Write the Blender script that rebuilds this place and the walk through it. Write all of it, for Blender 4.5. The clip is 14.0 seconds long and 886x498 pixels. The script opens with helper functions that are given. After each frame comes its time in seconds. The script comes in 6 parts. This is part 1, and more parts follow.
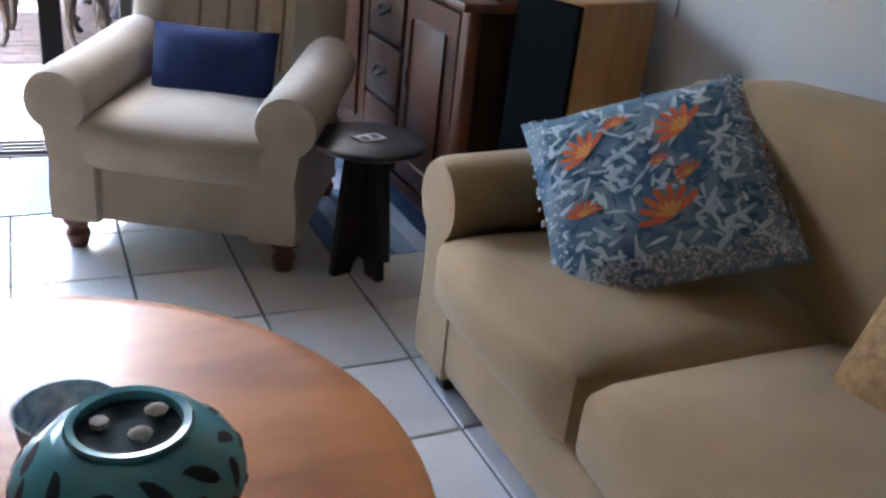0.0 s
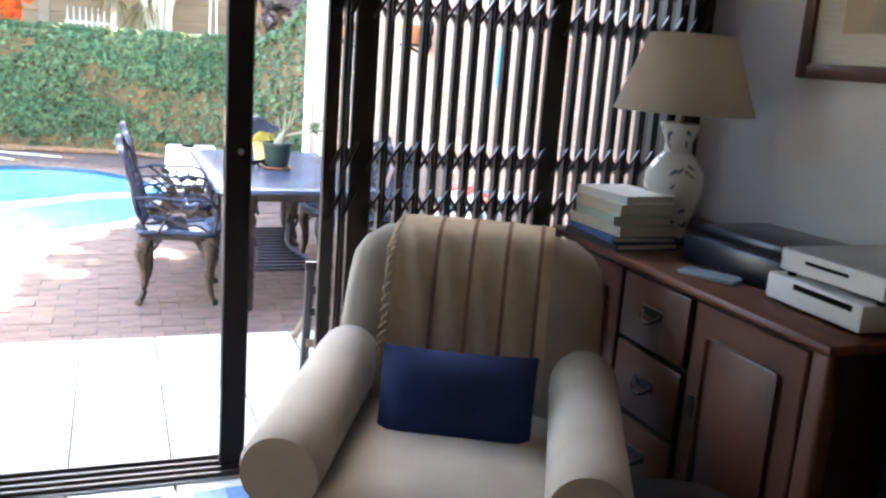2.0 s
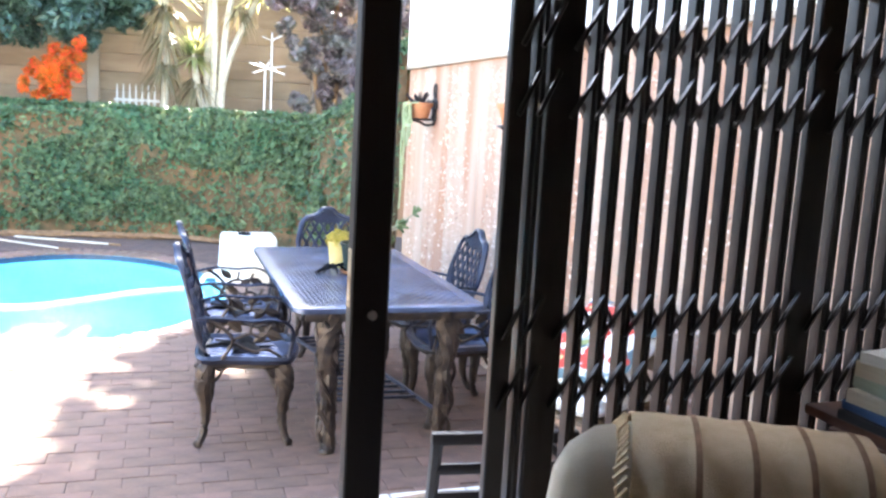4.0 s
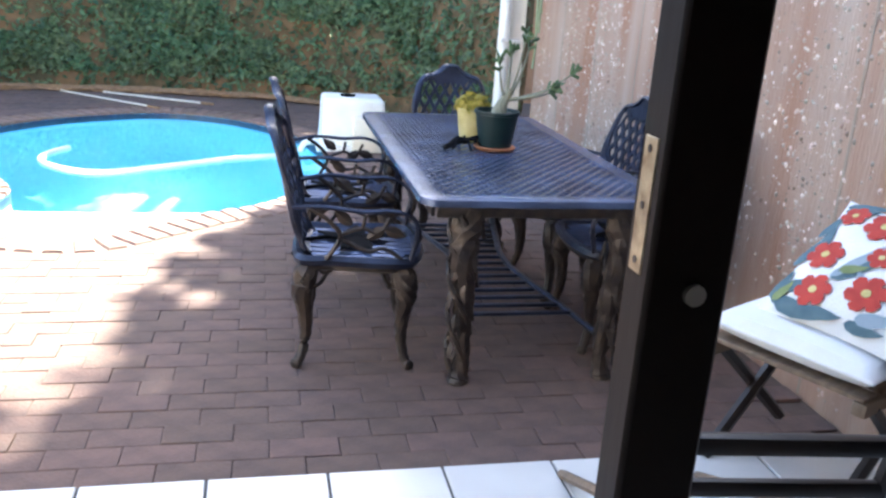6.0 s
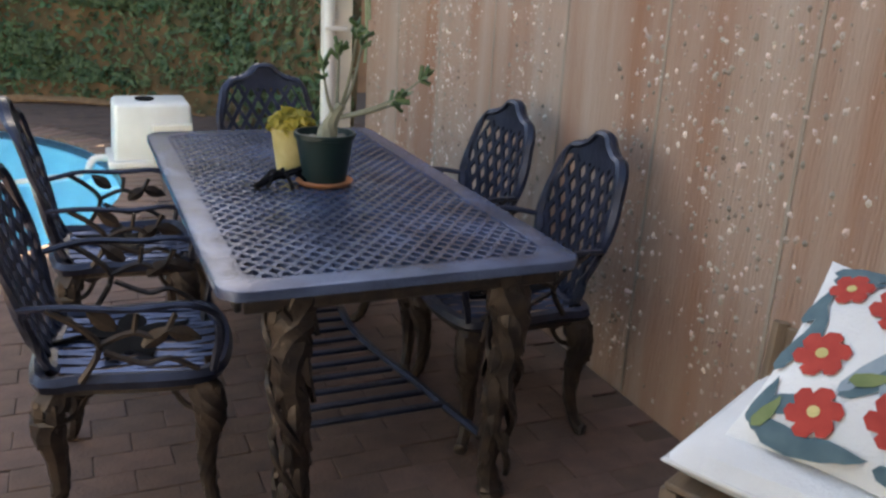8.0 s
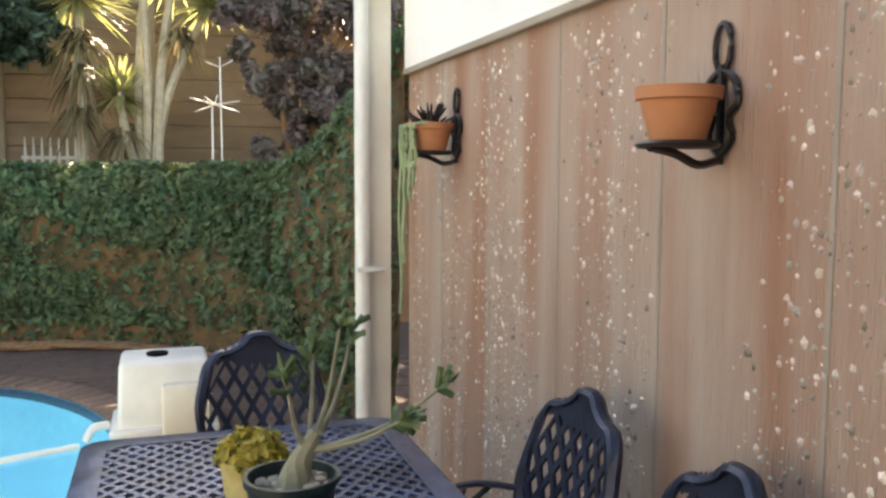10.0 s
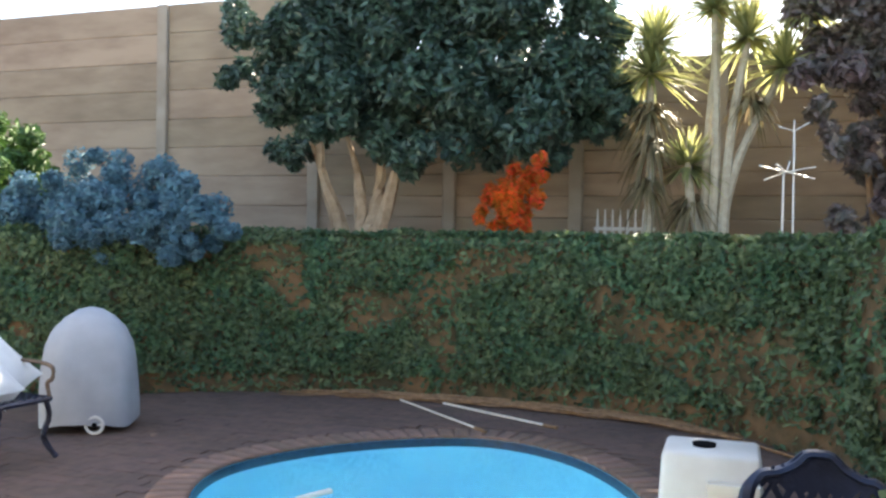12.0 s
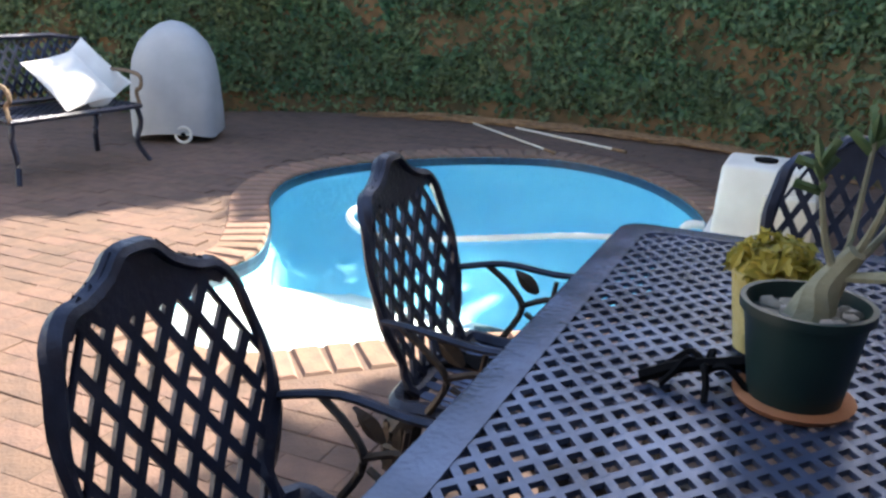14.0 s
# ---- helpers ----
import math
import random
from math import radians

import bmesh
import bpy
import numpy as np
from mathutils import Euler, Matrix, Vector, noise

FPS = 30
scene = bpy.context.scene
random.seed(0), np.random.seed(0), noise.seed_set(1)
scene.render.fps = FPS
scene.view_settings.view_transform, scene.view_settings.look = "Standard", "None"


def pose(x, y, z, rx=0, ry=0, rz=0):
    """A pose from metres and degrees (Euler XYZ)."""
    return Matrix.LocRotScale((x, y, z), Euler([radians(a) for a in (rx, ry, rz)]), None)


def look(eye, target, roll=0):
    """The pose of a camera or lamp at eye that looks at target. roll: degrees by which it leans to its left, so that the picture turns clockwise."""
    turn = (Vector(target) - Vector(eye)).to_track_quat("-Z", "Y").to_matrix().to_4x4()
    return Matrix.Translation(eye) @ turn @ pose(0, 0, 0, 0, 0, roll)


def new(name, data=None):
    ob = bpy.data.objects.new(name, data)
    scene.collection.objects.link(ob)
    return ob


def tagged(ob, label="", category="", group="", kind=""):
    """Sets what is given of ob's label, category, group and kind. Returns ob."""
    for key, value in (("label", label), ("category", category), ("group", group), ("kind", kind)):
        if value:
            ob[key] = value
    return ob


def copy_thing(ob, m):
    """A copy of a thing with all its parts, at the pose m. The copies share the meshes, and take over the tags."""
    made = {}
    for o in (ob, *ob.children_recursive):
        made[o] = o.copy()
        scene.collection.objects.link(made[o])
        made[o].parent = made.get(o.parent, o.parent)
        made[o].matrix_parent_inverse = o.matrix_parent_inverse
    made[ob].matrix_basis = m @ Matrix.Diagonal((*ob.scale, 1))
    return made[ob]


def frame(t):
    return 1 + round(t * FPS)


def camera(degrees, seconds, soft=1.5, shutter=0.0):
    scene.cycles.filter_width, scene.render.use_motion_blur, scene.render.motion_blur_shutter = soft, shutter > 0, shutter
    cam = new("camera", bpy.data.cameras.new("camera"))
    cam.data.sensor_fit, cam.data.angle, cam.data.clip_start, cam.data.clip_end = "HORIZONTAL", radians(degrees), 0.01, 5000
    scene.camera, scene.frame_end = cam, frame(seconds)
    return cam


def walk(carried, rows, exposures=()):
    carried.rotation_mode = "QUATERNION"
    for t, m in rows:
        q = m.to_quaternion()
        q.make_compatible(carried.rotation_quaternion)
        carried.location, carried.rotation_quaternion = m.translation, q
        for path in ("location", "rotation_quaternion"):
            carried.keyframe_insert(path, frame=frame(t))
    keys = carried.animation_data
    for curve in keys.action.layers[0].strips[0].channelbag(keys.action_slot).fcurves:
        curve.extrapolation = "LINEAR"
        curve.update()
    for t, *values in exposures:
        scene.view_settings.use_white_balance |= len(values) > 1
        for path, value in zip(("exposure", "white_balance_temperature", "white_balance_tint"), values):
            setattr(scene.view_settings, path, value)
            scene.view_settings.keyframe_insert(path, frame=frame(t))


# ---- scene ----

# the camera and its walk
cam = camera(54.5, 14.0, soft=2.6)
PATH = [
    (0, (0.165, -0.089, 1.266), (0.99, 1.533, 0.437), 6.4),
    (0.5, (0.095, 0.178, 1.25), (0.876, 1.817, 0.41), 6.3),
    (1, (0.047, 0.437, 1.302), (0.864, 2.121, 0.597), 6.2),
    (1.5, (-0.07, 0.629, 1.372), (0.768, 2.353, 0.802), 4.6),
    (2, (-0.133, 0.848, 1.429), (0.581, 2.665, 0.997), 4.3),
    (2.5, (-0.22, 1.091, 1.535), (0.458, 2.944, 1.207), 3.7),
    (5, (-0.16, 2.418, 1.459), (0.354, 4.328, 1.164), 3.4),
    (5.5, (-0.147, 2.703, 1.411), (0.29, 4.606, 0.979), 3.9),
    (6, (-0.148, 2.932, 1.36), (0.275, 4.79, 0.751), 3.9),
    (6.5, (-0.079, 3.196, 1.343), (0.35, 5.016, 0.632), 4.7),
    (7, (-0.01, 3.422, 1.334), (0.526, 5.207, 0.607), 4.5),
    (7.5, (0.03, 3.639, 1.353), (0.717, 5.384, 0.657), 3.5),
    (8, (0.134, 3.887, 1.352), (0.902, 5.621, 0.718), 3.2),
    (10.5, (0.679, 5.032, 1.449), (1.14, 6.976, 1.368), -0.2),
    (11, (0.675, 5.189, 1.448), (0.745, 7.188, 1.422), -0.1),
    (11.5, (0.712, 5.257, 1.474), (0.33, 7.22, 1.454), 0.6),
    (12, (0.732, 5.324, 1.447), (0.091, 7.219, 1.417), 0.9),
    (12.5, (0.74, 5.296, 1.403), (0.052, 7.168, 1.26), 0.5),
    (13, (0.769, 5.269, 1.349), (0.063, 7.113, 1.035), 0.7),
    (13.5, (0.865, 5.239, 1.309), (0.097, 7.025, 0.842), 0.9),
    (14, (0.876, 5.227, 1.272), (0.105, 6.968, 0.66), 1.6),
]
EXPOSURES = [(0, 5.65, 6450, 10), (1.0, 5.2, 6500, 10), (2.0, 4.85, 6800, 10), (2.7, 4.65, 6700, 10), (4.8, 4.1, 6700, 10), (5.6, 3.6, 6400, 10), (6.3, 2.95, 6450, 10), (7.0, 2.6, 7600, 10), (8.2, 2.45, 8100, 10), (10.3, 2.65, 8900, 10), (11.0, 2.45, 7700, 10), (12.0, 2.4, 7150, 10), (14.0, 2.25, 7000, 10)]
walk(cam, [(t, look(eye, aim, roll)) for t, eye, aim, roll in PATH], EXPOSURES)

# daylight: a sun beyond the garden, and the sky
SUN_DIR = Vector((0.28, 0.92, 0.79)).normalized()
world = bpy.data.worlds.new("sky")
scene.world = world
world.use_nodes = True
sky = world.node_tree.nodes.new("ShaderNodeTexSky")
sky.sky_type = "NISHITA"
sky.sun_disc = False
sky.sun_elevation = math.asin(SUN_DIR.z)
sky.sun_rotation = math.atan2(SUN_DIR.x, SUN_DIR.y)
world.node_tree.links.new(sky.outputs[0], world.node_tree.nodes["Background"].inputs[0])
world.node_tree.nodes["Background"].inputs[1].default_value = 0.12
sun_data = bpy.data.lights.new("sun", "SUN")
sun_data.energy, sun_data.angle, sun_data.color = 5.0, radians(0.6), (1.0, 0.93, 0.82)
sun = new("sun", sun_data)
sun.matrix_world = look(SUN_DIR * 30, (0, 0, 0))


# ---- materials ----
def mat(name, a, b=None, scale=8.0, rough=0.6, metal=0.0, bump=0.0, bscale=None, detail=6.0, spec=0.5, stretch=(1, 1, 1),
        big=0.0, vary=0.0, island=0.0, trans=0.0, ior=1.45, sheen=0.0, coat=0.0, alpha_mix=0.0):
    """Two colours mixed by noise at two scales, with relief; vary and island shift the value piece by piece."""
    m = bpy.data.materials.new(name)
    m.use_nodes = True
    nt = m.node_tree
    n, ln = nt.nodes, nt.links
    bs = n["Principled BSDF"]
    bs.inputs["Roughness"].default_value = rough
    bs.inputs["Metallic"].default_value = metal
    bs.inputs["Specular IOR Level"].default_value = spec
    bs.inputs["Transmission Weight"].default_value = trans
    bs.inputs["IOR"].default_value = ior
    bs.inputs["Sheen Weight"].default_value = sheen
    bs.inputs["Coat Weight"].default_value = coat
    b = b or tuple(c * 0.8 for c in a)
    tc = n.new("ShaderNodeTexCoord")
    mp = n.new("ShaderNodeMapping")
    mp.inputs["Scale"].default_value = stretch
    ln.new(tc.outputs["Object"], mp.inputs[0])
    nz = n.new("ShaderNodeTexNoise")
    nz.inputs["Scale"].default_value, nz.inputs["Detail"].default_value = scale, detail
    ln.new(mp.outputs[0], nz.inputs["Vector"])
    rp = n.new("ShaderNodeMapRange")
    rp.inputs[1].default_value, rp.inputs[2].default_value = 0.3, 0.7
    ln.new(nz.outputs[0], rp.inputs[0])
    fac = rp.outputs[0]
    if big:
        n2 = n.new("ShaderNodeTexNoise")
        n2.inputs["Scale"].default_value, n2.inputs["Detail"].default_value = big, 3.0
        ln.new(mp.outputs[0], n2.inputs["Vector"])
        ad = n.new("ShaderNodeMath")
        ad.operation = "MULTIPLY_ADD"
        ad.inputs[1].default_value, ad.inputs[2].default_value = 1.6, -0.8
        ln.new(n2.outputs[0], ad.inputs[0])
        sm = n.new("ShaderNodeMath")
        sm.operation, sm.use_clamp = "ADD", True
        ln.new(ad.outputs[0], sm.inputs[0])
        ln.new(fac, sm.inputs[1])
        fac = sm.outputs[0]
    mx = n.new("ShaderNodeMix")
    mx.data_type = "RGBA"
    mx.inputs[6].default_value, mx.inputs[7].default_value = (*a, 1), (*b, 1)
    ln.new(fac, mx.inputs[0])
    col = mx.outputs[2]
    if vary or island:
        hs = n.new("ShaderNodeHueSaturation")
        src = n.new("ShaderNodeObjectInfo").outputs["Random"] if vary else n.new("ShaderNodeNewGeometry").outputs["Random Per Island"]
        k = vary or island
        mr = n.new("ShaderNodeMapRange")
        mr.inputs[3].default_value, mr.inputs[4].default_value = 1 - k, 1 + k
        ln.new(src, mr.inputs[0])
        ln.new(mr.outputs[0], hs.inputs["Value"])
        mh = n.new("ShaderNodeMapRange")
        mh.inputs[3].default_value, mh.inputs[4].default_value = 0.5 + 0.05 * k, 0.5 - 0.05 * k
        ln.new(src, mh.inputs[0])
        ln.new(mh.outputs[0], hs.inputs["Hue"])
        ln.new(col, hs.inputs["Color"])
        col = hs.outputs[0]
    ln.new(col, bs.inputs["Base Color"])
    if bump:
        nb = n.new("ShaderNodeTexNoise")
        nb.inputs["Scale"].default_value, nb.inputs["Detail"].default_value = bscale or scale * 4, 4.0
        ln.new(mp.outputs[0], nb.inputs["Vector"])
        bp = n.new("ShaderNodeBump")
        bp.inputs["Strength"].default_value, bp.inputs["Distance"].default_value = bump, 0.01
        ln.new(nb.outputs[0], bp.inputs["Height"])
        ln.new(bp.outputs[0], bs.inputs["Normal"])
    return m


def leaf_mat(name, a, b, island=0.35, rough=0.5, through_light=0.25):
    """Leaves: two greens by clump, shifted leaf by leaf, letting some light through."""
    m = mat(name, a, b, scale=3.0, rough=rough, island=island)
    nt = m.node_tree
    bs, out = nt.nodes["Principled BSDF"], nt.nodes["Material Output"]
    tl = nt.nodes.new("ShaderNodeBsdfTranslucent")
    mx = nt.nodes.new("ShaderNodeMixShader")
    mx.inputs[0].default_value = through_light
    nt.links.new(bs.inputs["Base Color"].links[0].from_socket, tl.inputs[0])
    nt.links.new(bs.outputs[0], mx.inputs[1])
    nt.links.new(tl.outputs[0], mx.inputs[2])
    nt.links.new(mx.outputs[0], out.inputs[0])
    return m


M = {}
M["wall"] = mat("white_plaster", (0.66, 0.645, 0.62), (0.58, 0.565, 0.54), 1.5, 0.8, bump=0.15, bscale=40, big=0.6)
M["taupe"] = mat("low_bounce_taupe", (0.30, 0.26, 0.22), (0.25, 0.215, 0.18), 1.5, 0.85, big=0.6)
M["ceiling"] = mat("ceiling_paint", (0.62, 0.60, 0.57), (0.56, 0.54, 0.51), 1.5, 0.9)
M["tile"] = mat("floor_tile", (0.62, 0.60, 0.56), (0.54, 0.52, 0.49), 3, 0.25, vary=0.06, big=1.5)
M["grout"] = mat("dark_grout", (0.10, 0.095, 0.09), (0.06, 0.055, 0.05), 20, 0.9)
M["paver"] = mat("brick_paver", (0.150, 0.091, 0.068), (0.100, 0.065, 0.053), 12, 0.85, bump=0.5, bscale=70, vary=0.11, big=1.4)
M["paver_rest"] = mat("brick_paver_far", (0.150, 0.091, 0.068), (0.100, 0.065, 0.053), 12, 0.85, bump=0.5, bscale=70, island=0.11, big=1.4)
M["sand"] = mat("joint_sand", (0.12, 0.080, 0.060), (0.09, 0.062, 0.048), 15, 0.95, bump=0.4)
M["soil"] = mat("red_soil", (0.30, 0.15, 0.08), (0.20, 0.10, 0.06), 4, 0.95, bump=0.6, big=0.7)
M["grass"] = mat("garden_ground", (0.16, 0.12, 0.06), (0.10, 0.10, 0.04), 2, 0.95, bump=0.6, big=0.5)
M["roughwall"] = mat("rough_cast_wall", (0.42, 0.325, 0.262), (0.31, 0.158, 0.098), 5.0, 0.9, bump=1.0, bscale=110, big=1.5, stretch=(1, 1, 0.10))
M["white_upper"] = mat("white_upper_wall", (0.82, 0.80, 0.76), (0.76, 0.74, 0.70), 2, 0.7, bump=0.1)
M["cream"] = mat("cream_paint", (0.74, 0.69, 0.58), (0.64, 0.58, 0.48), 5, 0.6, big=1.0)
M["frame"] = mat("dark_door_frame", (0.016, 0.009, 0.007), (0.009, 0.006, 0.005), 6, 0.55, spec=0.2, bump=0.15, stretch=(1, 1, 0.15))
M["gate"] = mat("dark_gate_steel", (0.030, 0.022, 0.019), (0.02, 0.015, 0.013), 20, 0.4, metal=0.3)
M["brass"] = mat("worn_brass", (0.52, 0.40, 0.25), (0.20, 0.13, 0.07), 45, 0.5, metal=0.5)
M["iron"] = mat("cast_metal", (0.030, 0.038, 0.070), (0.014, 0.016, 0.028), 14, 0.31, metal=0.3, bump=0.25, bscale=90, big=4)
M["iron_leg"] = mat("bronzed_cast_metal", (0.066, 0.046, 0.034), (0.020, 0.017, 0.018), 18, 0.45, metal=0.35, bump=0.4, bscale=60)
# table top and seat bars: the sky's sheen is put into a lighter blue
M["tabletop"] = mat("sky_sheen_cast_top", (0.095, 0.130, 0.225), (0.042, 0.055, 0.097), 6, 0.27, metal=0.35, bump=0.2, bscale=90, big=2.5)
M["tan"] = mat("tan_upholstery", (0.40, 0.262, 0.128), (0.34, 0.215, 0.10), 6, 0.9, bump=0.25, bscale=350, sheen=0.2, big=2)
M["beige"] = mat("beige_upholstery", (0.44, 0.37, 0.28), (0.37, 0.30, 0.22), 6, 0.9, bump=0.25, bscale=350, sheen=0.2, big=2)
M["throw"] = mat("woven_throw", (0.58, 0.44, 0.29), (0.50, 0.37, 0.23), 30, 0.95, bump=0.5, bscale=300)
M["navy"] = mat("navy_cloth", (0.014, 0.030, 0.115), (0.009, 0.018, 0.075), 10, 0.85, bump=0.2, bscale=400)
M["redwood"] = mat("red_brown_wood", (0.135, 0.042, 0.017), (0.062, 0.020, 0.009), 5, 0.48, bump=0.08, stretch=(6, 1, 1), big=3, coat=0.05)
# sideboard's side: the shade on it is put into a darker wood colour
M["shaded_carcass"] = mat("shaded_side_wood", (0.030, 0.014, 0.009), (0.016, 0.009, 0.007), 5, 0.5, stretch=(1, 1, 5), spec=0.3)
M["tablewood"] = mat("polished_wood", (0.50, 0.185, 0.05), (0.34, 0.11, 0.03), 4, 0.42, bump=0.05, stretch=(1, 3, 1), big=2, coat=0.05)
M["darkwood"] = mat("black_stained_wood", (0.022, 0.016, 0.014), (0.013, 0.010, 0.009), 8, 0.4, stretch=(1, 1, 0.2))
M["pine"] = mat("orange_wood_veneer", (0.50, 0.26, 0.10), (0.38, 0.185, 0.065), 4, 0.4, stretch=(5, 5, 0.6), big=2)
M["black"] = mat("matt_black", (0.006, 0.006, 0.007), (0.004, 0.004, 0.005), 20, 0.85, spec=0.08)
M["pool"] = mat("pool_plaster", (0.23, 0.72, 0.92), (0.18, 0.65, 0.89), 1.5, 0.7)
M["pool_tile"] = mat("waterline_tile", (0.03, 0.07, 0.12), (0.015, 0.03, 0.05), 25, 0.3)
M["water"] = mat("pool_water", (0.85, 0.96, 1.0), (0.85, 0.96, 1.0), 1, 0.02, trans=1.0, ior=1.33, bump=0.06, bscale=5)
M["white"] = mat("white_plastic", (0.72, 0.70, 0.66), (0.62, 0.60, 0.55), 6, 0.5, big=2)
M["concrete"] = mat("precast_concrete", (0.36, 0.30, 0.24), (0.27, 0.215, 0.165), 3, 0.9, bump=0.5, bscale=30, big=0.7)
M["hedge"] = leaf_mat("hedge_leaf", (0.055, 0.135, 0.060), (0.120, 0.150, 0.065), island=0.5, through_light=0.3)
M["twig"] = mat("dry_twig", (0.30, 0.175, 0.085), (0.17, 0.095, 0.050), 20, 0.9)
M["hedge_core"] = mat("hedge_shade", (0.195, 0.108, 0.050), (0.07, 0.055, 0.025), 6, 0.95, bump=1.0, bscale=30, big=1.5)
M["treeleaf"] = leaf_mat("tree_leaf", (0.038, 0.082, 0.055), (0.060, 0.102, 0.076), rough=0.30)
M["bark"] = mat("pale_bark", (0.46, 0.33, 0.21), (0.30, 0.20, 0.12), 12, 0.9, bump=0.6)

M["rug_blue"] = mat("blue_weave", (0.13, 0.22, 0.38), (0.09, 0.16, 0.30), 40, 0.95, bump=0.5, bscale=250)
M["rug_pale"] = mat("pale_blue_weave", (0.46, 0.53, 0.62), (0.38, 0.45, 0.55), 40, 0.95, bump=0.5, bscale=250)
M["rug_mid"] = mat("mid_blue_weave", (0.26, 0.36, 0.50), (0.20, 0.29, 0.43), 40, 0.95, bump=0.5, bscale=250)
M["silver"] = mat("dull_silver", (0.55, 0.54, 0.52), (0.45, 0.44, 0.42), 30, 0.35, metal=0.9)
M["throw_gold"] = mat("golden_weave", (0.50, 0.30, 0.13), (0.30, 0.16, 0.07), 40, 0.95, bump=0.8, bscale=60)
M["navy_plastic"] = mat("navy_plastic", (0.010, 0.014, 0.028), (0.008, 0.010, 0.018), 10, 0.3)
M["book_red"] = mat("dark_red_rubber", (0.10, 0.015, 0.015), (0.07, 0.01, 0.01), 20, 0.5)
M["print_faded"] = mat("faded_print", (0.50, 0.40, 0.24), (0.36, 0.32, 0.22), 7, 0.7, big=3)


# ---- mesh helpers ----
def smooth(me):
    me.polygons.foreach_set("use_smooth", [True] * len(me.polygons))


def part(name, bm, material, parent=None, label="", m=None, flat=False):
    """Links a bmesh as one mesh object, under a thing or part if given."""
    me = bpy.data.meshes.new(name)
    bm.normal_update()
    bm.to_mesh(me)
    bm.free()
    me.materials.append(M[material] if isinstance(material, str) else material)
    if not flat:
        smooth(me)
        me.set_sharp_from_angle(angle=radians(38))
    ob = new(name, me)
    if parent:
        ob.parent = parent
    if m:
        ob.matrix_basis = m
    return tagged(ob, label) if label else ob


def thing(name, m, label, category, group="", kind=""):
    ob = new(name)
    ob.empty_display_size = 0.1
    ob.matrix_basis = m
    return tagged(ob, label, category, group, kind)


def box(x0, x1, y0, y1, z0, z1, bevel=0.0, seg=2, bm=None):
    b = bmesh.new()
    vs = [b.verts.new((x, y, z)) for z in (z0, z1) for y in (y0, y1) for x in (x0, x1)]
    for f in ((0, 2, 3, 1), (4, 5, 7, 6), (0, 1, 5, 4), (2, 6, 7, 3), (0, 4, 6, 2), (1, 3, 7, 5)):
        b.faces.new([vs[i] for i in f])
    if bevel:
        bmesh.ops.bevel(b, geom=b.edges[:], offset=bevel, segments=seg, affect="EDGES", profile=0.5)
    if bm is None:
        return b
    return merge(bm, b)


def merge(bm, b, m=None):
    if m:
        bmesh.ops.transform(b, matrix=m, verts=b.verts)
    me = bpy.data.meshes.new("tmp")
    b.to_mesh(me)
    b.free()
    bm.from_mesh(me)
    bpy.data.meshes.remove(me)
    return bm


def sweep(pts, radii, n=7, bm=None, flat=1.0, closed=False):
    """A tube along a line of points; flat squashes its section."""
    bm = bm or bmesh.new()
    pts = [Vector(p) for p in pts]
    if not isinstance(radii, (list, tuple)):
        radii = [radii] * len(pts)
    radii = [float(r) for r in radii]
    rings, up = [], Vector((0.13, 0.21, 0.97))
    k = len(pts)
    for i, p in enumerate(pts):
        if closed:
            d = pts[(i + 1) % k] - pts[i - 1]
        else:
            d = pts[min(i + 1, k - 1)] - pts[max(i - 1, 0)]
        d.normalize()
        u = d.cross(up)
        if u.length < 0.05:
            u = d.cross(Vector((1, 0, 0)))
        u.normalize()
        v = d.cross(u)
        rings.append([bm.verts.new(p + radii[i] * (math.cos(a) * u + flat * math.sin(a) * v)) for a in (2 * math.pi * j / n for j in range(n))])
    for i in range(k if closed else k - 1):
        a, b = rings[i], rings[(i + 1) % k]
        for j in range(n):
            bm.faces.new((a[j], a[(j + 1) % n], b[(j + 1) % n], b[j]))
    if not closed:
        bm.faces.new(rings[0][::-1])
        bm.faces.new(rings[-1])
    return bm


def lathe(profile, n=24, bm=None, m=None):
    """A turned shape from (radius, height) pairs."""
    b = bmesh.new()
    rings = []
    for r, z in profile:
        rings.append([b.verts.new((r * math.cos(a), r * math.sin(a), z)) for a in (2 * math.pi * j / n for j in range(n))] if r > 1e-5 else [b.verts.new((0, 0, z))])
    for p, q in zip(rings, rings[1:]):
        for j in range(n):
            k = (j + 1) % n
            if len(p) == 1 and len(q) == 1:
                continue
            if len(p) == 1:
                b.faces.new((p[0], q[k], q[j]))
            elif len(q) == 1:
                b.faces.new((p[j], p[k], q[0]))
            else:
                b.faces.new((p[j], p[k], q[k], q[j]))
    if m:
        bmesh.ops.transform(b, matrix=m, verts=b.verts)
    if bm is None:
        bmesh.ops.recalc_face_normals(b, faces=b.faces)
        return b
    return merge(bm, b)


def spline(pts, n=8, closed=False):
    """Catmull-Rom through the points."""
    P = [Vector(p) for p in pts]
    k, out = len(P), []
    for i in range(k if closed else k - 1):
        if closed:
            a, b, c, d = P[i - 1], P[i], P[(i + 1) % k], P[(i + 2) % k]
        else:
            a, b, c, d = P[max(i - 1, 0)], P[i], P[i + 1], P[min(i + 2, k - 1)]
        for j in range(n):
            t = j / n
            out.append(0.5 * (2 * b + (c - a) * t + (2 * a - 5 * b + 4 * c - d) * t * t + (3 * b - a - 3 * c + d) * t ** 3))
    if not closed:
        out.append(P[-1])
    return out


